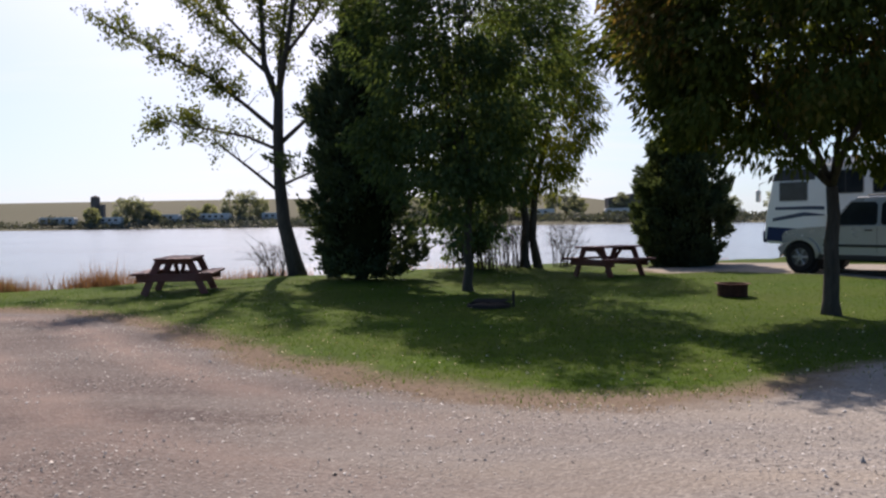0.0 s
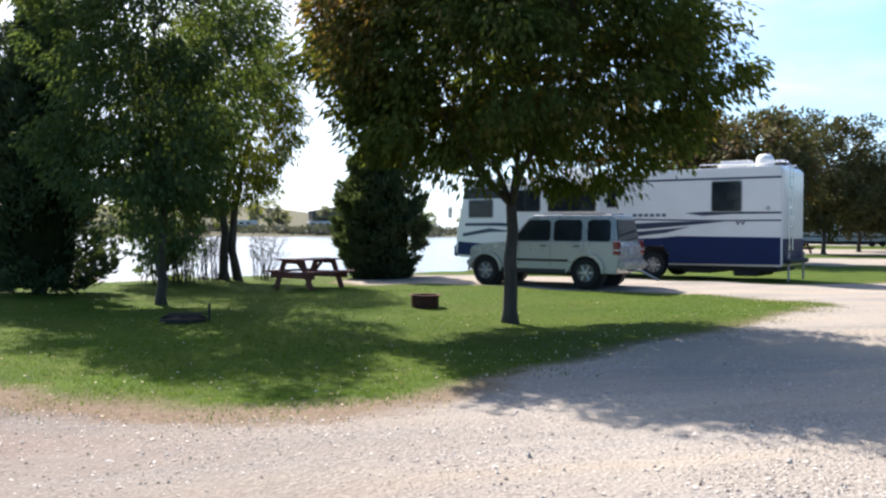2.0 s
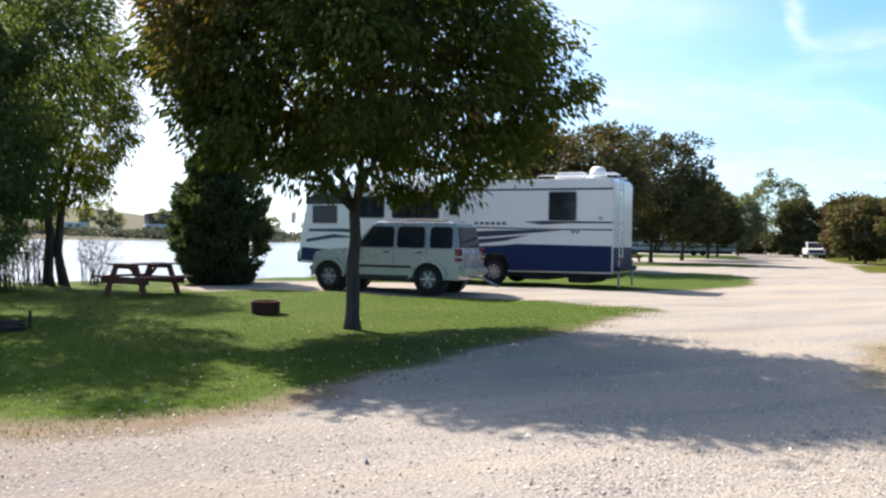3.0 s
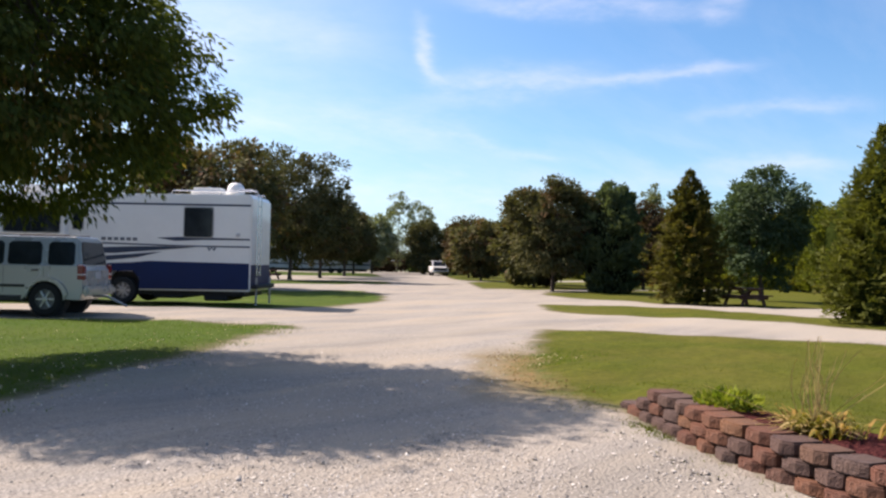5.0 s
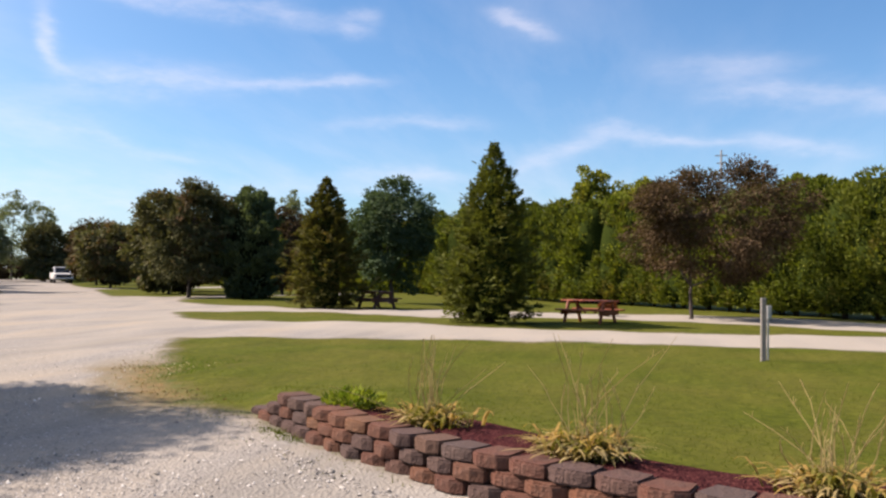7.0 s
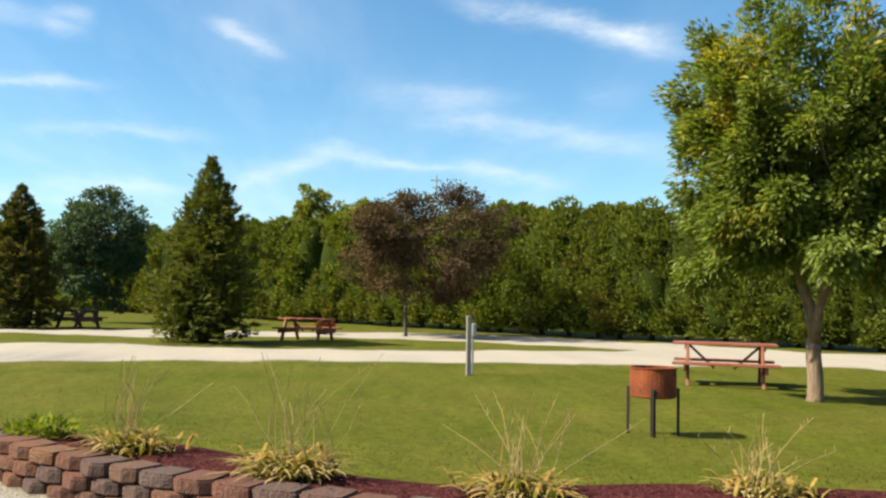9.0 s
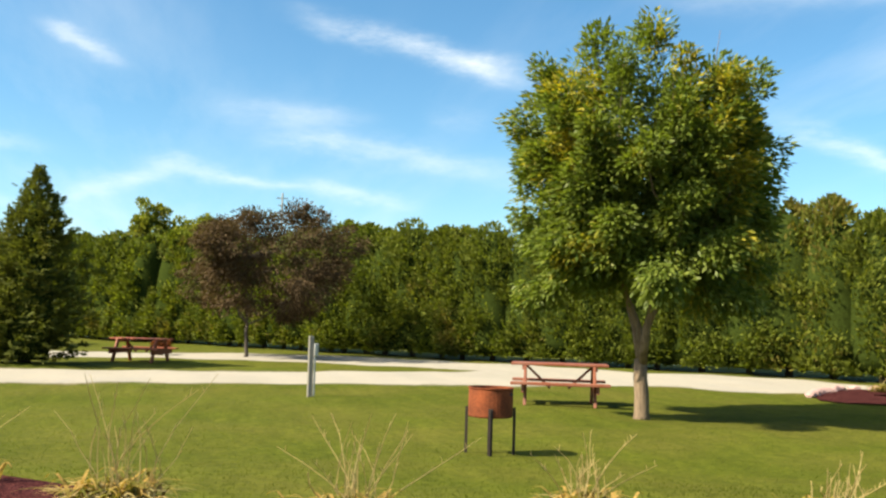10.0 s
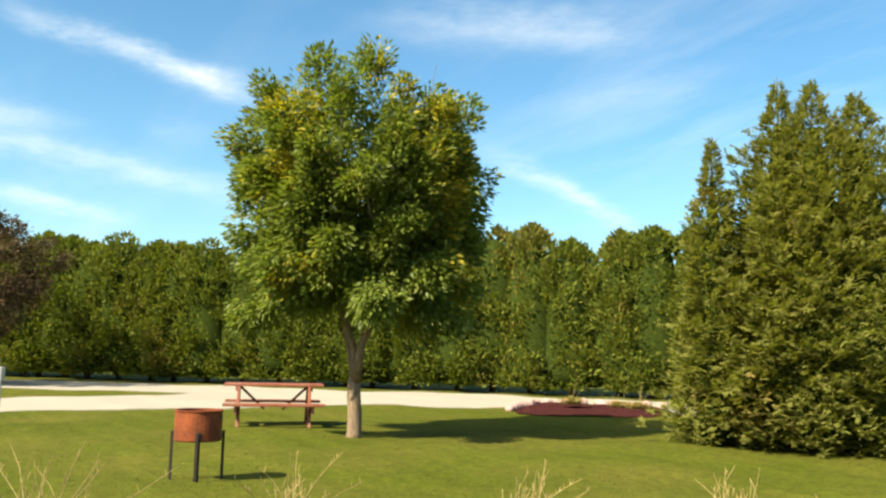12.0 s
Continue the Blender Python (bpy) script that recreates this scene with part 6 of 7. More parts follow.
def mulch_bed():
    """The planted strip behind the wall, from its top down to the lawn."""
    rng = np.random.default_rng(9)
    front, back = smooth_line(WALL[2:]), smooth_line(BED_BACK[1:])
    n, m = 70, 9

    def at(line, f):
        k = f * (len(line) - 1)
        i = min(int(k), len(line) - 2)
        return np.array(line[i]) * (1 - k + i) + np.array(line[i + 1]) * (k - i)

    verts = []
    for i in range(n):
        a, b = at(front, i / (n - 1)), at(back, i / (n - 1))
        out = (b - a) / np.linalg.norm(b - a)
        a = a + out * 0.18
        for j in range(m):
            p = a + (b - a) * j / (m - 1)
            z = 0.265 + (ground_at(*b) + 0.03 - 0.265) * (j / (m - 1)) ** 1.6
            verts.append((*p, z + rng.normal() * 0.010 * (0 < j < m - 1)))
    q = (np.arange(n - 1)[:, None] * m + np.arange(m - 1)).ravel()
    bed = sheet("mulch_bed", np.array(verts), np.stack([q, q + m, q + m + 1, q + 1], -1), MULCH, smooth=True)
    tagged(bed, "dark red mulch in a planted bed behind the wall", "mulch", kind="structure")


mulch_bed()
STRAW = foliage("dry_stalk", (0.27, 0.205, 0.085), (0.50, 0.400, 0.190), None, 0, 0.25, gloss=0.9, shine=0.05)
LILY = foliage("lily_leaf", (0.085, 0.086, 0.016), (0.240, 0.205, 0.046), (0.33, 0.215, 0.065), 0.62, 0.3, 6.0)
LIME = foliage("lime_leaf", (0.095, 0.140, 0.014), (0.26, 0.275, 0.035), None, 0, 0.3)


def ribbon(verts, faces, pts, widths, side):
    """A narrow strip along a line of points, added to lists."""
    start = len(verts)
    for p, w in zip(pts, widths):
        verts += [tuple(np.subtract(p, side * w / 2)), tuple(np.add(p, side * w / 2))]
    for k in range(len(pts) - 1):
        a = start + 2 * k
        faces.append((a, a + 1, a + 3, a + 2))


def arching(rng, n, reach, rise, width, base=0.08, droop=1.0):
    """Leaves that rise from a clump and arch over."""
    verts, faces = [], []
    for _ in range(n):
        a = rng.uniform(0, math.tau)
        way = np.array([math.cos(a), math.sin(a), 0])
        side = np.array([-way[1], way[0], 0])
        root = np.array([rng.normal() * base, rng.normal() * base, -0.02])
        far, up = reach * rng.uniform(0.5, 1.15), rise * rng.uniform(0.6, 1.2)
        pts = [root + way * far * t + np.array([0, 0, up * (2.1 * t - 1.55 * droop * t * t)]) for t in (0, 0.3, 0.6, 0.85, 1.0)]
        ribbon(verts, faces, pts, [width * k for k in (0.6, 1.0, 0.9, 0.55, 0.08)], side)
    return np.array(verts), np.array(faces)


def daylily(x, y, z, size, seed, stalks=24, label="yellowing daylily clump with tall dry stalks"):
    rng = np.random.default_rng(seed)
    plant = thing("daylily", label, "plant", pose(x, y, z), "bed plants")
    v, f = arching(rng, 150, 0.33 * size, 0.25 * size, 0.026, base=0.12)
    sheet("leaves", v, f, LILY, plant)
    v, f = arching(rng, 130, 0.36 * size, 0.17 * size, 0.022)
    sheet("dry_leaves", v, f, STRAW, plant)
    for _ in range(stalks):
        a = rng.uniform(0, math.tau)
        lean, tall = abs(rng.normal()) ** 1.5 * 0.26 * size, rng.uniform(0.28, 0.80) * size
        way = np.array([math.cos(a), math.sin(a), 0])
        root = np.array([rng.normal() * 0.07, rng.normal() * 0.07, -0.02])
        bend = rng.normal(size=3) * np.array([0.05, 0.05, 0.0]) * size
        kink = rng.normal(size=(6, 3)) * np.array([0.006, 0.006, 0.0])
        pts = [tuple(root + way * lean * t ** 1.4 + bend * math.sin(t * math.pi) + kink[i] + np.array([0, 0, tall * t])) for i, t in enumerate((0, 0.2, 0.4, 0.6, 0.8, 1.0))]
        bm = bmesh.new()
        tube(bm, pts, [0.0046, 0.0042, 0.0038, 0.0034, 0.0028, 0.0018], 4)
        # dry bracts close along the upper stem
        for k in range(int(rng.integers(2, 6))):
            f = rng.uniform(0.45, 1.0)
            foot = np.array([np.interp(f, (0, 0.2, 0.4, 0.6, 0.8, 1.0), [q[j] for q in pts]) for j in range(3)])
            tip = foot + rng.normal(size=3) * np.array([0.010, 0.010, 0.0]) + np.array([0, 0, rng.uniform(0.02, 0.05)])
            tube(bm, [tuple(foot), tuple(tip)], [0.0030, 0.0014], 3)
        part("stalk", bm, STRAW, plant)
    return plant


def low_plant(x, y, z, seed, mat=LIME, label="bright lime-green low plant"):
    rng = np.random.default_rng(seed)
    plant = thing("low_plant", label, "plant", pose(x, y, z), "bed plants")
    at = ball(rng, 360) * np.array([0.30, 0.28, 0.085]) + np.array([0, 0, 0.075])
    leaf_sheet("leaves", at, at + rng.normal(size=at.shape) * 0.15 + np.array([0, 0, 0.15]), 0.085, 0.04, mat, rng, plant)
    bm = bmesh.new()
    for _ in range(9):
        tip = at[int(rng.integers(len(at)))]
        tube(bm, [(0, 0, -0.02), tuple(tip * 0.6), tuple(tip)], [0.006, 0.005, 0.003], 4)
    part("stems", bm, STRAW, plant)


low_plant(8.05, 3.0, 0.22, 300)
for k_, (x_, y_, s_) in enumerate([(7.35, 2.05, 1.0), (6.45, 0.66, 1.15), (5.85, -0.85, 0.98), (6.05, -2.5, 0.72), (5.6, -4.2, 0.66), (4.6, -5.3, 0.65)]):
    daylily(x_, y_, 0.23, s_, 310 + k_)
# ---- the stone-edged flower bed at the end of the lawn ----


def flower_bed():
    rng = np.random.default_rng(21)
    loop = smooth_line([(17.6, -12.9), (19.2, -13.9), (21.6, -16.6), (20.6, -18.0), (17.9, -18.4), (15.3, -15.6), (16.0, -13.6), (17.6, -12.9)])
    c = np.mean(loop, axis=0)
    rings = [c + (np.array(loop) - c) * k for k in (1.0, 0.8, 0.5, 0.2)]
    verts = np.concatenate([np.column_stack([r, 0.02 + ground_height(r) + (1 - k) * 0.10 + rng.normal(size=len(r)) * 0.008]) for r, k in zip(rings, (1.0, 0.8, 0.5, 0.2))])
    n = len(loop)
    faces = [(i * n + j, i * n + (j + 1) % n, (i + 1) * n + (j + 1) % n, (i + 1) * n + j) for i in range(3) for j in range(n)]
    bed = sheet("flower_bed", verts, np.array(faces), MULCH, smooth=True)
    tagged(bed, "low mound of red mulch edged with pale stones", "mulch", kind="structure")
    stone_mat = plain("pale_fieldstone", (0.34, 0.22, 0.20), 0.9, 0, 0.3, 6, grain=0.5)
    for k, (x, y, turn) in enumerate(along([(18.7, -13.5), (21.5, -16.5), (20.6, -18.0), (18.2, -18.4)], 0.55)):
        bm = bmesh.new()
        bmesh.ops.create_icosphere(bm, subdivisions=2, radius=1)
        sx, sy, sz = rng.uniform(0.15, 0.27), rng.uniform(0.12, 0.17), rng.uniform(0.08, 0.13)
        for v in bm.verts:
            j = 1 + 0.22 * noise.noise(v.co * 1.7 + Vector((k * 3.1, 0, 0)))
            v.co = Vector((v.co.x * sx * j, v.co.y * sy * j, v.co.z * sz * j))
        ob = part("edging_stone", bm, stone_mat)
        ob.matrix_world = pose(x, y, ground_at(x, y) + sz * 0.5, 0, 0, turn + rng.uniform(-20, 20))
        tagged(ob, "pale pinkish fieldstone edging the mulch", "stone", "edging stones")
    for k, (x, y) in enumerate([(20.0, -16.6), (18.4, -16.9), (17.3, -16.6)]):
        daylily(x, y, ground_at(x, y) + 0.08, 0.9, 400 + k, 5, "small yellow-green plant in red mulch")


flower_bed()


# ---- reeds along the water ----


def blades(name, spots, tall, width, mat, rng, lean=0.25, label="", category="grass"):
    """Countless narrow upright blades, one triangle each."""
    n = len(spots)
    h = tall * rng.uniform(0.55, 1.2, n)
    a = rng.uniform(0, math.tau, n)
    side = np.stack([np.cos(a), np.sin(a), np.zeros(n)], -1) * (width * rng.uniform(0.7, 1.3, n) / 2)[:, None]
    tip = spots + np.stack([rng.normal(size=n) * lean * h, rng.normal(size=n) * lean * h, h], -1)
    v = np.stack([spots - side, spots + side, tip], 1).reshape(-1, 3)
    return tagged(sheet(name, v, np.arange(3 * n).reshape(n, 3), mat), label, category, kind="stuff")


REED = foliage("autumn_reed", (0.15, 0.070, 0.052), (0.36, 0.20, 0.15), (0.30, 0.25, 0.15), 0.25, 0.3, 0.5)


def reeds():
    rng = np.random.default_rng(31)
    for k, (line, count, tall, wide) in enumerate([([(-13.5, 19.4), (-11.6, 19.9), (-10.2, 20.5), (-8.7, 22.0)], 9500, 0.46, 0.7), ([(-9.4, 21.8), (-8.9, 22.5)], 300, 0.9, 0.35), (SHORE[4:8], 5600, 0.55, 0.5), (SHORE[7:11], 1500, 0.5, 0.5)]):
        line = np.array(line, float)
        seg = rng.integers(0, len(line) - 1, count)
        p = line[seg] + (line[seg + 1] - line[seg]) * rng.uniform(size=(count, 1)) + rng.normal(size=(count, 2)) * wide * 0.5 + np.array([0.0, 0.3])
        keep = np.sin(p[:, 0] * 2.1) + np.sin(p[:, 0] * 0.9 + 1) + rng.normal(size=count) * 0.5 > (-1.3, -1.0, -0.5, 0.0)[k]
        p = p[keep]
        spots = np.column_stack([p, ground_height(p) - 0.03])
        blades("reeds", spots, tall, 0.022, REED, rng, 0.16, "dry reddish-brown reeds along the lake edge", "reeds")


reeds()

# ---- across the lake and at the ends of the road ----
SIDING = plain("pale_siding", (0.46, 0.46, 0.45), 0.6, 0, 0.08, 1)
ROOF_DARK = plain("dark_shingle", (0.10, 0.09, 0.085), 0.9, 0, 0.2, 2)


def trailer(x, y, turn, long, label, tall=2.9, group="trailers"):
    """A travel trailer or mobile home: body, roof, windows, door, wheels."""
    home = thing("travel_trailer", label, "trailer", pose(x, y, ground_at(x, y), 0, 0, turn), group)
    bm = bmesh.new()
    prism(bm, [(-long / 2, 0.55), (long / 2, 0.55), (long / 2, tall - 0.4), (long / 2 - 0.3, tall), (-long / 2 + 0.3, tall), (-long / 2, tall - 0.4)], -1.2, 1.2, 0.05)
    part("body", bm, SIDING, home)
    bm = bmesh.new()
    box(bm, 0, 0, tall + 0.03, long - 0.5, 2.2, 0.08, 0.02)
    part("roof", bm, WHITE, home)
    for s in (-1, 1):
        for k in range(max(2, int(long / 2.4))):
            px = -long / 2 + 1.2 + k * 2.2
            bm = bmesh.new()
            panel(bm, [(px, s * 1.2, 1.5), (px + 1.1, s * 1.2, 1.5), (px + 1.1, s * 1.2, 2.2), (px, s * 1.2, 2.2)][:: -s], 0.02)
            bmesh.ops.recalc_face_normals(bm, faces=bm.faces[:])
            part("window", bm, GLASS, home)
        bm = bmesh.new()
        box(bm, 0, s * 1.21, 1.05, long - 0.1, 0.02, 0.16)
        part("stripe", bm, TEAL, home)
        for px in (-0.5, 0.5):
            bm = bmesh.new()
            lathe(bm, [(0.0, s * 1.0), (0.33, s * 1.0), (0.33, s * 1.2), (0.0, s * 1.2)], 14, "y", (px, 0, 0.33))
            part("wheel", bm, RUBBER, home)
    bm = bmesh.new()
    box(bm, 0, 0, 0.42, long * 0.9, 1.2, 0.3)
    part("chassis", bm, DARK, home)
    return home


trailer(66.9, 78.2, 140, 9, "white travel trailer parked beyond the trees")
trailer(72.8, 73.2, 135, 8, "white travel trailer parked beyond the trees")
trailer(39, 62, 40, 8, "white travel trailer parked beyond the trees")


def pickup(x, y, turn):
    truck = thing("pickup_truck", "white pickup truck parked at the road end", "truck", pose(x, y, ground_at(x, y), 0, 0, turn))
    bm = bmesh.new()
    prism(bm, [(-2.7, 0.5), (-2.0, 0.45), (2.6, 0.45), (2.7, 0.6), (2.65, 1.05), (1.2, 1.15), (-2.7, 1.15)], -0.95, 0.95, 0.05)
    part("body", bm, WHITE, truck)
    bm = bmesh.new()
    prism(bm, [(-0.9, 1.1), (1.2, 1.1), (0.6, 1.8), (-0.75, 1.82)], -0.85, 0.85, 0.06)
    part("cab", bm, WHITE, truck)
    for s in (-1, 1):
        bm = bmesh.new()
        panel(bm, [(-0.7, s * 0.852, 1.2), (0.9, s * 0.852, 1.2), (0.5, s * 0.852, 1.68), (-0.62, s * 0.852, 1.7)], 0.01)
        bmesh.ops.recalc_face_normals(bm, faces=bm.faces[:])
        part("side_window", bm, GLASS, truck)
        for px in (-1.75, 1.75):
            wheel(truck, px, s * 0.84, 0.39, 0.26, 6, "", s)
    bm = bmesh.new()
    panel(bm, [(1.16, 0.75, 1.16), (1.16, -0.75, 1.16), (0.66, -0.68, 1.74), (0.66, 0.68, 1.74)], 0.02)
    bmesh.ops.recalc_face_normals(bm, faces=bm.faces[:])
    part("windscreen", bm, GLASS, truck)
    bm = bmesh.new()
    box(bm, 2.72, 0, 0.82, 0.06, 1.5, 0.32, 0.02)
    part("grille", bm, TRIM, truck)
    bm = bmesh.new()
    box(bm, 2.76, 0, 0.52, 0.16, 1.85, 0.2, 0.04)
    part("bumper", bm, CHROME, truck)


pickup(83.2, 66.1, 224)


def utility_pole(x, y, tall):
    pole = thing("utility_pole", "slim pole with crossbars standing beyond the hedge", "pole", pose(x, y, ground_at(x, y)))
    bm = bmesh.new()
    tube(bm, [(0, 0, -0.2), (0, 0, tall)], [0.14, 0.09], 8)
    part("mast", bm, GALV, pole)
    for z, w in ((tall - 0.5, 1.1), (tall - 1.2, 0.8)):
        bm = bmesh.new()
        box(bm, 0, 0, z, 0.1, w, 0.1)
        part("crossbar", bm, GALV, pole)


utility_pole(85.1, -3.9, 13.6)

# far foliage: haze over the lake is put into these pale greyish leaf colours
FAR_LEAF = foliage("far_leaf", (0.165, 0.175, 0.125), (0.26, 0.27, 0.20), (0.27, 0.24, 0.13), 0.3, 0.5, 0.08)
FAR_GREY_HAZED = foliage("far_grey_leaf", (0.185, 0.195, 0.17), (0.275, 0.285, 0.245), None, 0, 0.5)


# brush colour greyed for the same haze, a step darker than the trees
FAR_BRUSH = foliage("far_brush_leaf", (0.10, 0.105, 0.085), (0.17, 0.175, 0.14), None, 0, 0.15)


def far_shore():
    rng = np.random.default_rng(77)
    spots = [(-117, 268, 8, 3), (-108.5, 271, 11, 3.2), (-105, 272, 12.5, 2.6), (-101.5, 272, 10, 3), (-99, 273, 6, 3), (-88.4, 279, 6.5, 4), (-83, 282, 7, 3),
             (-76, 281, 13, 3.0), (-72.5, 282, 12.5, 3.0), (-69, 282, 13.5, 3.4), (-65.5, 283, 10, 3.0), (-50, 284, 8, 4), (-40, 282, 7, 4), (-14, 282, 9, 5), (-8, 284, 7, 5),
             (12, 278, 9, 4), (33, 286, 11, 3.0), (38, 285, 12, 4.5), (42, 284, 8, 4), (56, 282, 9, 4), (70, 262, 9, 5), (84, 256, 8, 5), (96, 248, 11, 5)]
    for k, (x, y, h, r) in enumerate(spots):
        broadleaf("shore_tree", x, y + 13, "hazy tree on the far shore of the lake", (FAR_LEAF, FAR_GREY_HAZED)[k % 2], BARK_DARK, h * 0.78, r * 0.66, 0.8, 0.3, 500 + k, clumps=60, leaves=17, leaf=(0.8, 0.42), spread=0.9,
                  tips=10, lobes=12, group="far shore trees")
    for k, (x, y, long) in enumerate([(-128, 268, 12), (-111.5, 270, 8), (-95, 276, 9), (-80, 279, 11), (-60, 280, 9), (-45, 281, 8), (-22, 279, 8), (4, 274, 10), (28, 272, 9), (52, 262, 10), (76, 252, 11)]):
        trailer(x, y + 13, rng.uniform(-8, 8) - 8, long, "pale trailer on the far shore", 2.75, "far shore trailers")
    house = thing("farm_building", "dark low building on the far ridge", "building", pose(62, 300, ground_at(62, 300)))
    bm = bmesh.new()
    box(bm, 0, 0, 2.2, 20, 8, 6.4, 0.05)
    part("wall", bm, ROOF_DARK, house)
    bm = bmesh.new()
    prism(bm, [(-10.5, 5.4), (10.5, 5.4), (0, 7.2)], -4.4, 4.4)
    part("roof", bm, ROOF_DARK, house)
    silo = thing("silo", "grey farm silo rising behind the far trees", "silo", pose(-136, 330, ground_at(-136, 330)))
    bm = bmesh.new()
    lathe(bm, [(1.7, -0.5), (1.7, 7.6), (1.5, 8.0), (0.0, 8.6)], 14)
    part("silo_body", bm, ROOF_DARK, silo)
    bm = bmesh.new()
    box(bm, 2.6, 0, 2.4, 1.6, 2.4, 5.4, 0.05)
    part("elevator_house", bm, ROOF_DARK, silo)


far_shore()


def shore_brush():
    """The low belt of trees and brush along the far shore, too far off to tell apart."""
    rng = np.random.default_rng(78)
    line = np.array([(-190, 275), (-130, 280), (-80, 287), (-20, 284), (20, 275), (60, 262), (120, 244), (190, 232)], float)
    n = 800
    seg = rng.integers(0, len(line) - 1, n)
    p = line[seg] + (line[seg + 1] - line[seg]) * rng.uniform(size=(n, 1)) + rng.normal(size=(n, 2)) * np.array([2, 3])
    tall = 0.7 + 1.3 * np.abs(np.sin(p[:, 0] * 0.11) + 0.6 * np.sin(p[:, 0] * 0.31 + 1))
    z = ground_height(p)
    of = np.repeat(np.arange(n), 26)
    at = np.column_stack([p, z + tall * 0.45])[of] + ball(rng, len(of)) * np.column_stack([np.full(n, 2.6), np.full(n, 2.6), tall * 0.55])[of]
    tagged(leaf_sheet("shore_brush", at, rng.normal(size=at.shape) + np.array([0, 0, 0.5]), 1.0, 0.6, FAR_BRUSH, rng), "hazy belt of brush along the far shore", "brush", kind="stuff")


shore_brush()

# ---- small cover: grass, fallen leaves, loose stones ----
BLADE = foliage("grass_blade", (0.031, 0.067, 0.004), (0.094, 0.157, 0.014), (0.142, 0.138, 0.034), 0.22, 0.5, 0.6, 0.8, 0.05)
BLADE_DRY = foliage("dry_grass_blade", (0.048, 0.064, 0.008), (0.112, 0.130, 0.021), (0.140, 0.118, 0.034), 0.28, 0.6, 0.6, 0.8, 0.05)
DRY = foliage("dry_grass", (0.14, 0.108, 0.064), (0.26, 0.205, 0.125), None, 0, 0.2, gloss=0.9, shine=0.05)
PALE = foliage("fallen_leaf", (0.30, 0.24, 0.12), (0.62, 0.56, 0.40), None, 0, 0.1)


def scatter(rng, count, x0, x1, y0, y1, near, power):
    """Spots in a rectangle, thinning with the distance from near."""
    p = np.column_stack([rng.uniform(x0, x1, count), rng.uniform(y0, y1, count)])
    d = np.hypot(p[:, 0] - near[0], p[:, 1] - near[1])
    return p[rng.uniform(size=count) < (np.minimum(1.0, 8.0 / np.maximum(d, 1.0))) ** power]


def meadow():
    rng = np.random.default_rng(91)
    for label, area, mat in (("short mown grass blades on the lakeside lawn", (-12, 14, 7, 26), BLADE), ("short mown grass blades on the roadside lawn", (5, 22, -18, 11), BLADE_DRY)):
        p = scatter(rng, 470000 if mat is BLADE else 260000, *area, (0, 0), 1.5)
        edge, _ = lawn_inside(p)
        keep = edge + 0.45 * np.sin(p[:, 0] * 2.3 + np.sin(p[:, 1] * 1.7)) * np.sin(p[:, 1] * 2.9) + rng.normal(size=len(p)) * 0.22 > 0.18
        _, in_bed = outline_distance(p, WALL + BED_BACK[::-1])
        _, in_flowers = outline_distance(p, [(17.6, -12.9), (21.6, -16.6), (20.6, -18.0), (17.9, -18.4), (15.3, -15.6)])
        p = p[keep & ~in_bed & ~in_flowers]
        blades("lawn_grass", np.column_stack([p, ground_height(p) - 0.005]), 0.036 if mat is BLADE else 0.022, 0.009, mat, rng, 0.5, label)
    p = scatter(rng, 24000, -12, 15, 6, 17, (0, 0), 1.2)
    edge, _ = lawn_inside(p)
    p = p[(np.abs(edge + 0.1 + rng.normal(size=len(p)) * 0.25) < 0.28) & (rng.uniform(size=len(p)) > smooth_step(1.0, 4.0, p[:, 0]) * 0.92)]
    blades("dry_verge_grass", np.column_stack([p, ground_height(p) - 0.004]), 0.032, 0.010, DRY, rng, 0.8, "dead straw-coloured grass along the lawn edge")
    p = scatter(rng, 5200, -8, 13, 7, 20, (0, 0), 1.0)
    edge, _ = lawn_inside(p)
    p = p[(edge > -0.5) & (rng.uniform(size=len(p)) < np.where(edge < 1.6, 1.0, 0.18))]
    q = np.column_stack([p, ground_height(p) + 0.035])
    tagged(leaf_sheet("fallen_leaves", q, rng.normal(size=q.shape) * np.array([1, 1, 0.3]), 0.036, 0.026, PALE, rng), "pale fallen leaves scattered on the lawn edge", "leaves", kind="stuff")


meadow()


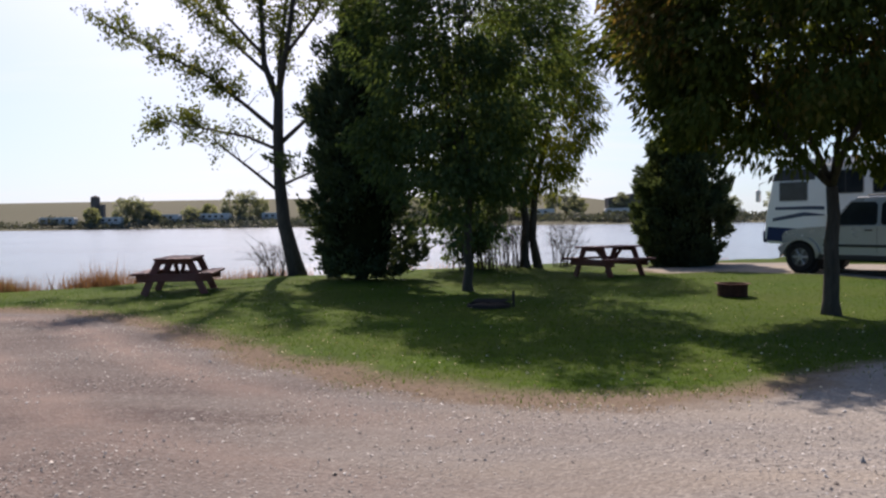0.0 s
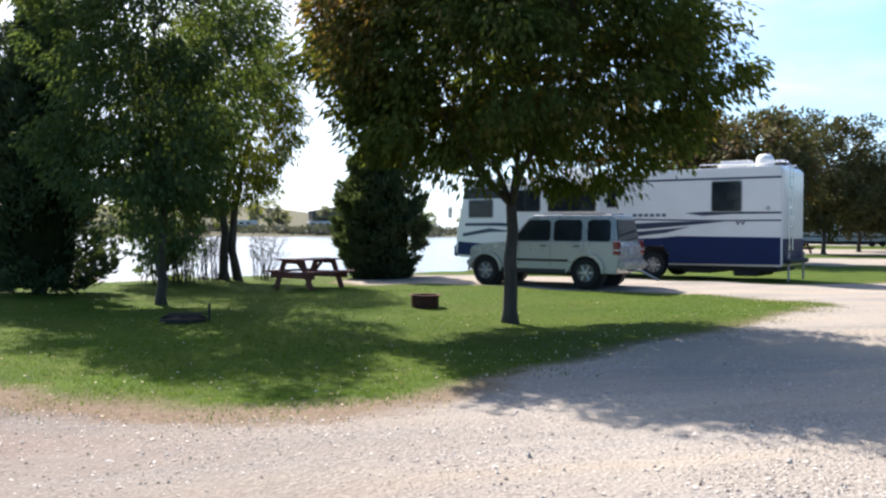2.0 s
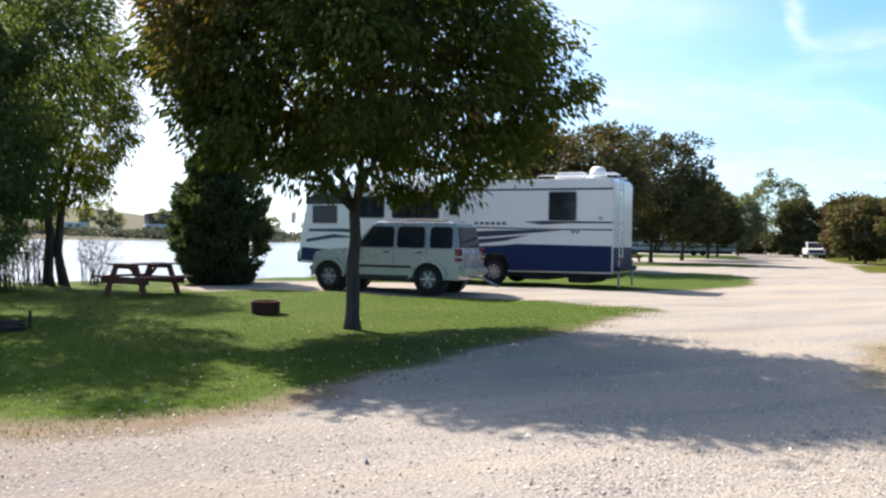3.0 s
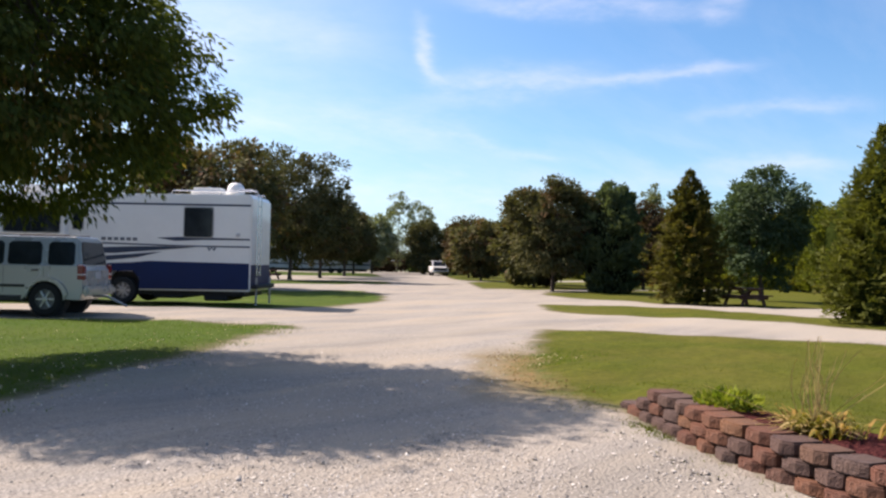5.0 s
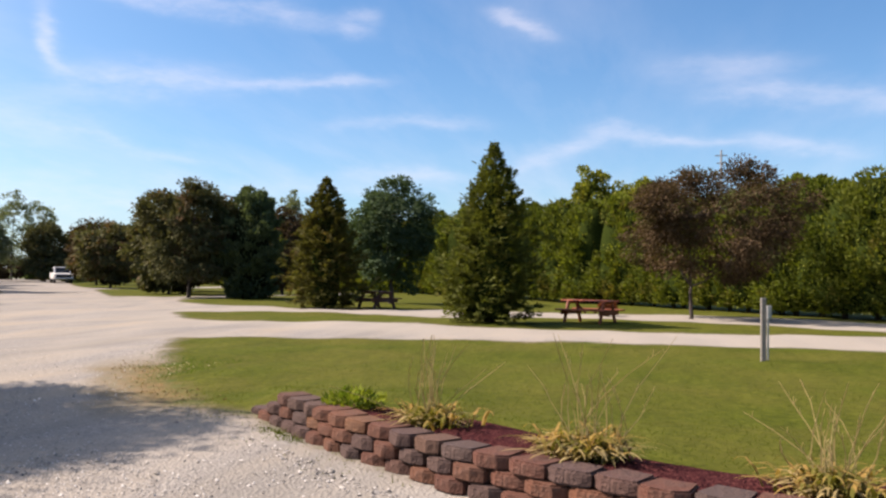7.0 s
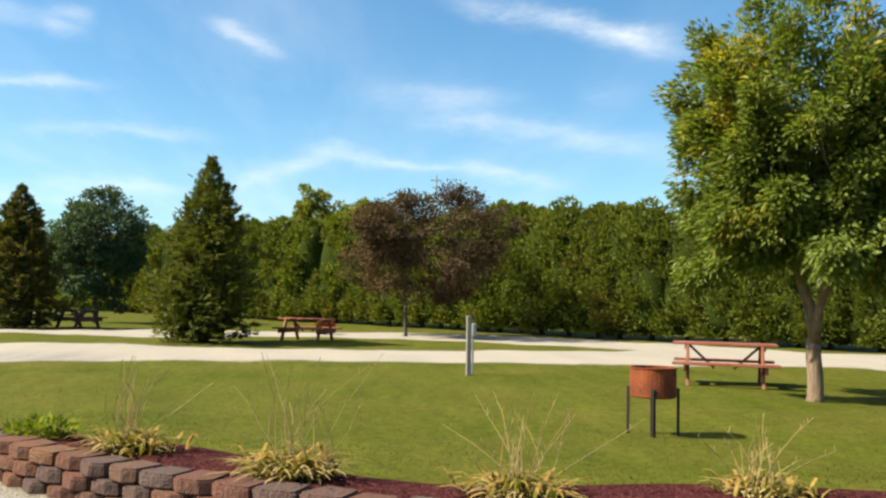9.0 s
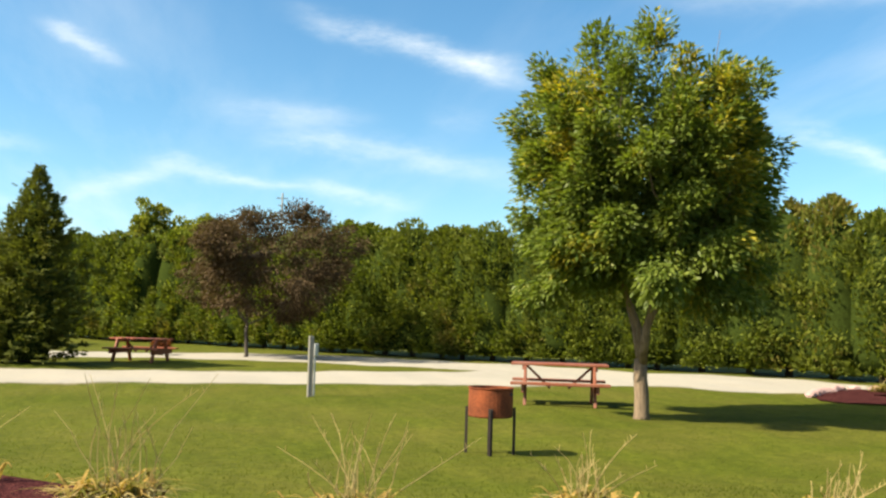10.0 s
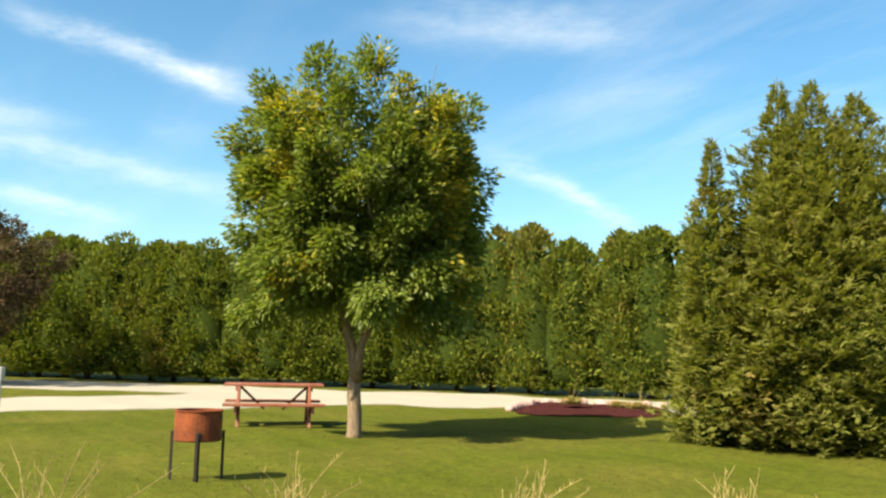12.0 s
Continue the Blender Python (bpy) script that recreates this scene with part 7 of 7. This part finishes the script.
def loose_stones():
    """Gravel lying on the road surface near the walker: small six-cornered stones."""
    rng = np.random.default_rng(97)
    p = scatter(rng, 150000, -9, 15, 2.6, 14, (0, 0), 1.8)
    p = np.concatenate([p, scatter(rng, 26000, 3, 9, -0.5, 5, (0, 0), 1.0)])
    edge, _ = lawn_inside(p)
    pile = np.sin(p[:, 0] * 0.9 + 1) * np.sin(p[:, 1] * 1.1) + 0.6 * np.sin(p[:, 0] * 2.7 - p[:, 1] * 1.9)
    p = p[(edge < -0.25) & (pile + rng.normal(size=len(p)) * 0.7 > 0.1) & (np.hypot(p[:, 0], p[:, 1]) > 3.0)]
    wall_d, _ = outline_distance(p, WALL, closed=False)
    p = p[wall_d > 0.05]
    n = len(p)
    r = 0.0065 * np.exp(rng.normal(size=n) * 0.38) * (1 + 1.5 * np.exp(-(wall_d[wall_d > 0.05] / 0.6) ** 2))
    mid = np.column_stack([p, ground_height(p) + r * 0.35])
    corner = np.array([(1, 0, 0), (0, 1, 0), (-1, 0, 0), (0, -1, 0), (0, 0, 0.75), (0, 0, -0.75)], float)
    v = mid[:, None] + corner[None] * r[:, None, None] * rng.uniform(0.6, 1.3, (n, 6, 1)) + rng.normal(size=(n, 6, 3)) * r[:, None, None] * 0.25
    f = np.array([(0, 1, 4), (1, 2, 4), (2, 3, 4), (3, 0, 4)])
    faces = (np.arange(n)[:, None, None] * 6 + f[None]).reshape(-1, 3)
    tagged(sheet("loose_gravel", v.reshape(-1, 3), faces, STONE), "loose pale limestone gravel on the road", "gravel", kind="stuff")


def gravel_stone():
    mat, net, bsdf = material("limestone_chip")
    r = net.add("ShaderNodeNewGeometry").outputs["Random Per Island"]
    net.link(net.ramp(r, [(0.0, (0.120, 0.110, 0.098)), (0.5, (0.285, 0.265, 0.232)), (1.0, (0.500, 0.478, 0.435))]), bsdf.inputs["Base Color"])
    bsdf.inputs["Roughness"].default_value = 0.9
    return mat


STONE = gravel_stone()
loose_stones()


def bare_brush(x, y, tall, seed):
    """Leafless twiggy brush at the water's edge."""
    rng = np.random.default_rng(seed)
    bush = thing("bare_brush", "leafless grey twiggy brush at the water's edge", "shrub", pose(x, y, ground_at(x, y) - 0.05), "waterside brush")
    bm = bmesh.new()
    for _ in range(26):
        a, lean = rng.uniform(0, math.tau), rng.uniform(0.1, 0.75)
        high = tall * rng.uniform(0.55, 1.0)
        root = np.array([rng.normal() * 0.18, rng.normal() * 0.18, 0.0])
        mid = root + np.array([math.cos(a) * lean * 0.35, math.sin(a) * lean * 0.35, high * 0.5])
        tip = root + np.array([math.cos(a) * lean, math.sin(a) * lean, high])
        tube(bm, [tuple(root), tuple(mid), tuple(tip)], [0.016, 0.010, 0.004], 4, caps=False)
        for _ in range(7):
            start = mid + (tip - mid) * rng.uniform(0, 0.9)
            end = start + rng.normal(size=3) * np.array([0.26, 0.26, 0.16]) + np.array([0, 0, 0.18])
            tube(bm, [tuple(start), tuple(end)], [0.006, 0.003], 3, caps=False)
    part("brushwood", bm, BARK_DARK, bush)


for k_, (x_, y_, tall_) in enumerate([(1.0, 25.6, 2.0), (1.7, 26.3, 1.7), (0.3, 25.4, 1.6), (3.4, 27.6, 1.5), (-5.2, 25.2, 1.2)]):
    bare_brush(x_, y_, tall_, 700 + k_)


def wall_weeds():
    """Weeds between the gravel and the foot of the wall."""
    rng = np.random.default_rng(93)
    line = np.array(WALL[:9], float)
    seg = rng.integers(0, len(line) - 1, 1300)
    p = line[seg] + (line[seg + 1] - line[seg]) * rng.uniform(size=(len(seg), 1))
    out = np.array([-0.78, 0.62])
    p = p + out * (0.10 + np.abs(rng.normal(size=(len(seg), 1))) * 0.10)
    p = p[np.sin(p[:, 0] * 5.1) + np.sin(p[:, 0] * 2.3 + 2) + rng.normal(size=len(p)) * 0.4 > 0.75]
    blades("wall_weeds", np.column_stack([p, ground_height(p) - 0.005]), 0.06, 0.010, BLADE_DRY, rng, 0.6, "small green weeds along the foot of the wall")


wall_weeds()


def leaf_litter():
    """Brown leaves and dead grass caught along the road edge of the lawn."""
    rng = np.random.default_rng(97)
    line = np.array([(9.2, 4.9), (9.9, 6.0), (10.6, 7.0), (11.7, 7.9), (13.1, 8.8)])
    seg = rng.integers(0, len(line) - 1, 420)
    p = line[seg] + (line[seg + 1] - line[seg]) * rng.uniform(size=(len(seg), 1)) + rng.normal(size=(len(seg), 2)) * 0.22
    p = p[np.sin(p[:, 0] * 4.3) + np.sin(p[:, 1] * 3.1 + 1) + rng.normal(size=len(p)) * 0.7 > -0.4]
    q = np.column_stack([p, ground_height(p) + 0.015])
    brown = foliage("brown_leaf", (0.13, 0.085, 0.040), (0.28, 0.19, 0.095), None, 0, 0.2)
    tagged(leaf_sheet("leaf_litter", q, rng.normal(size=q.shape) * np.array([1, 1, 0.35]), 0.030, 0.02, brown, rng), "brown fallen leaves along the lawn edge", "leaves", kind="stuff")


leaf_litter()
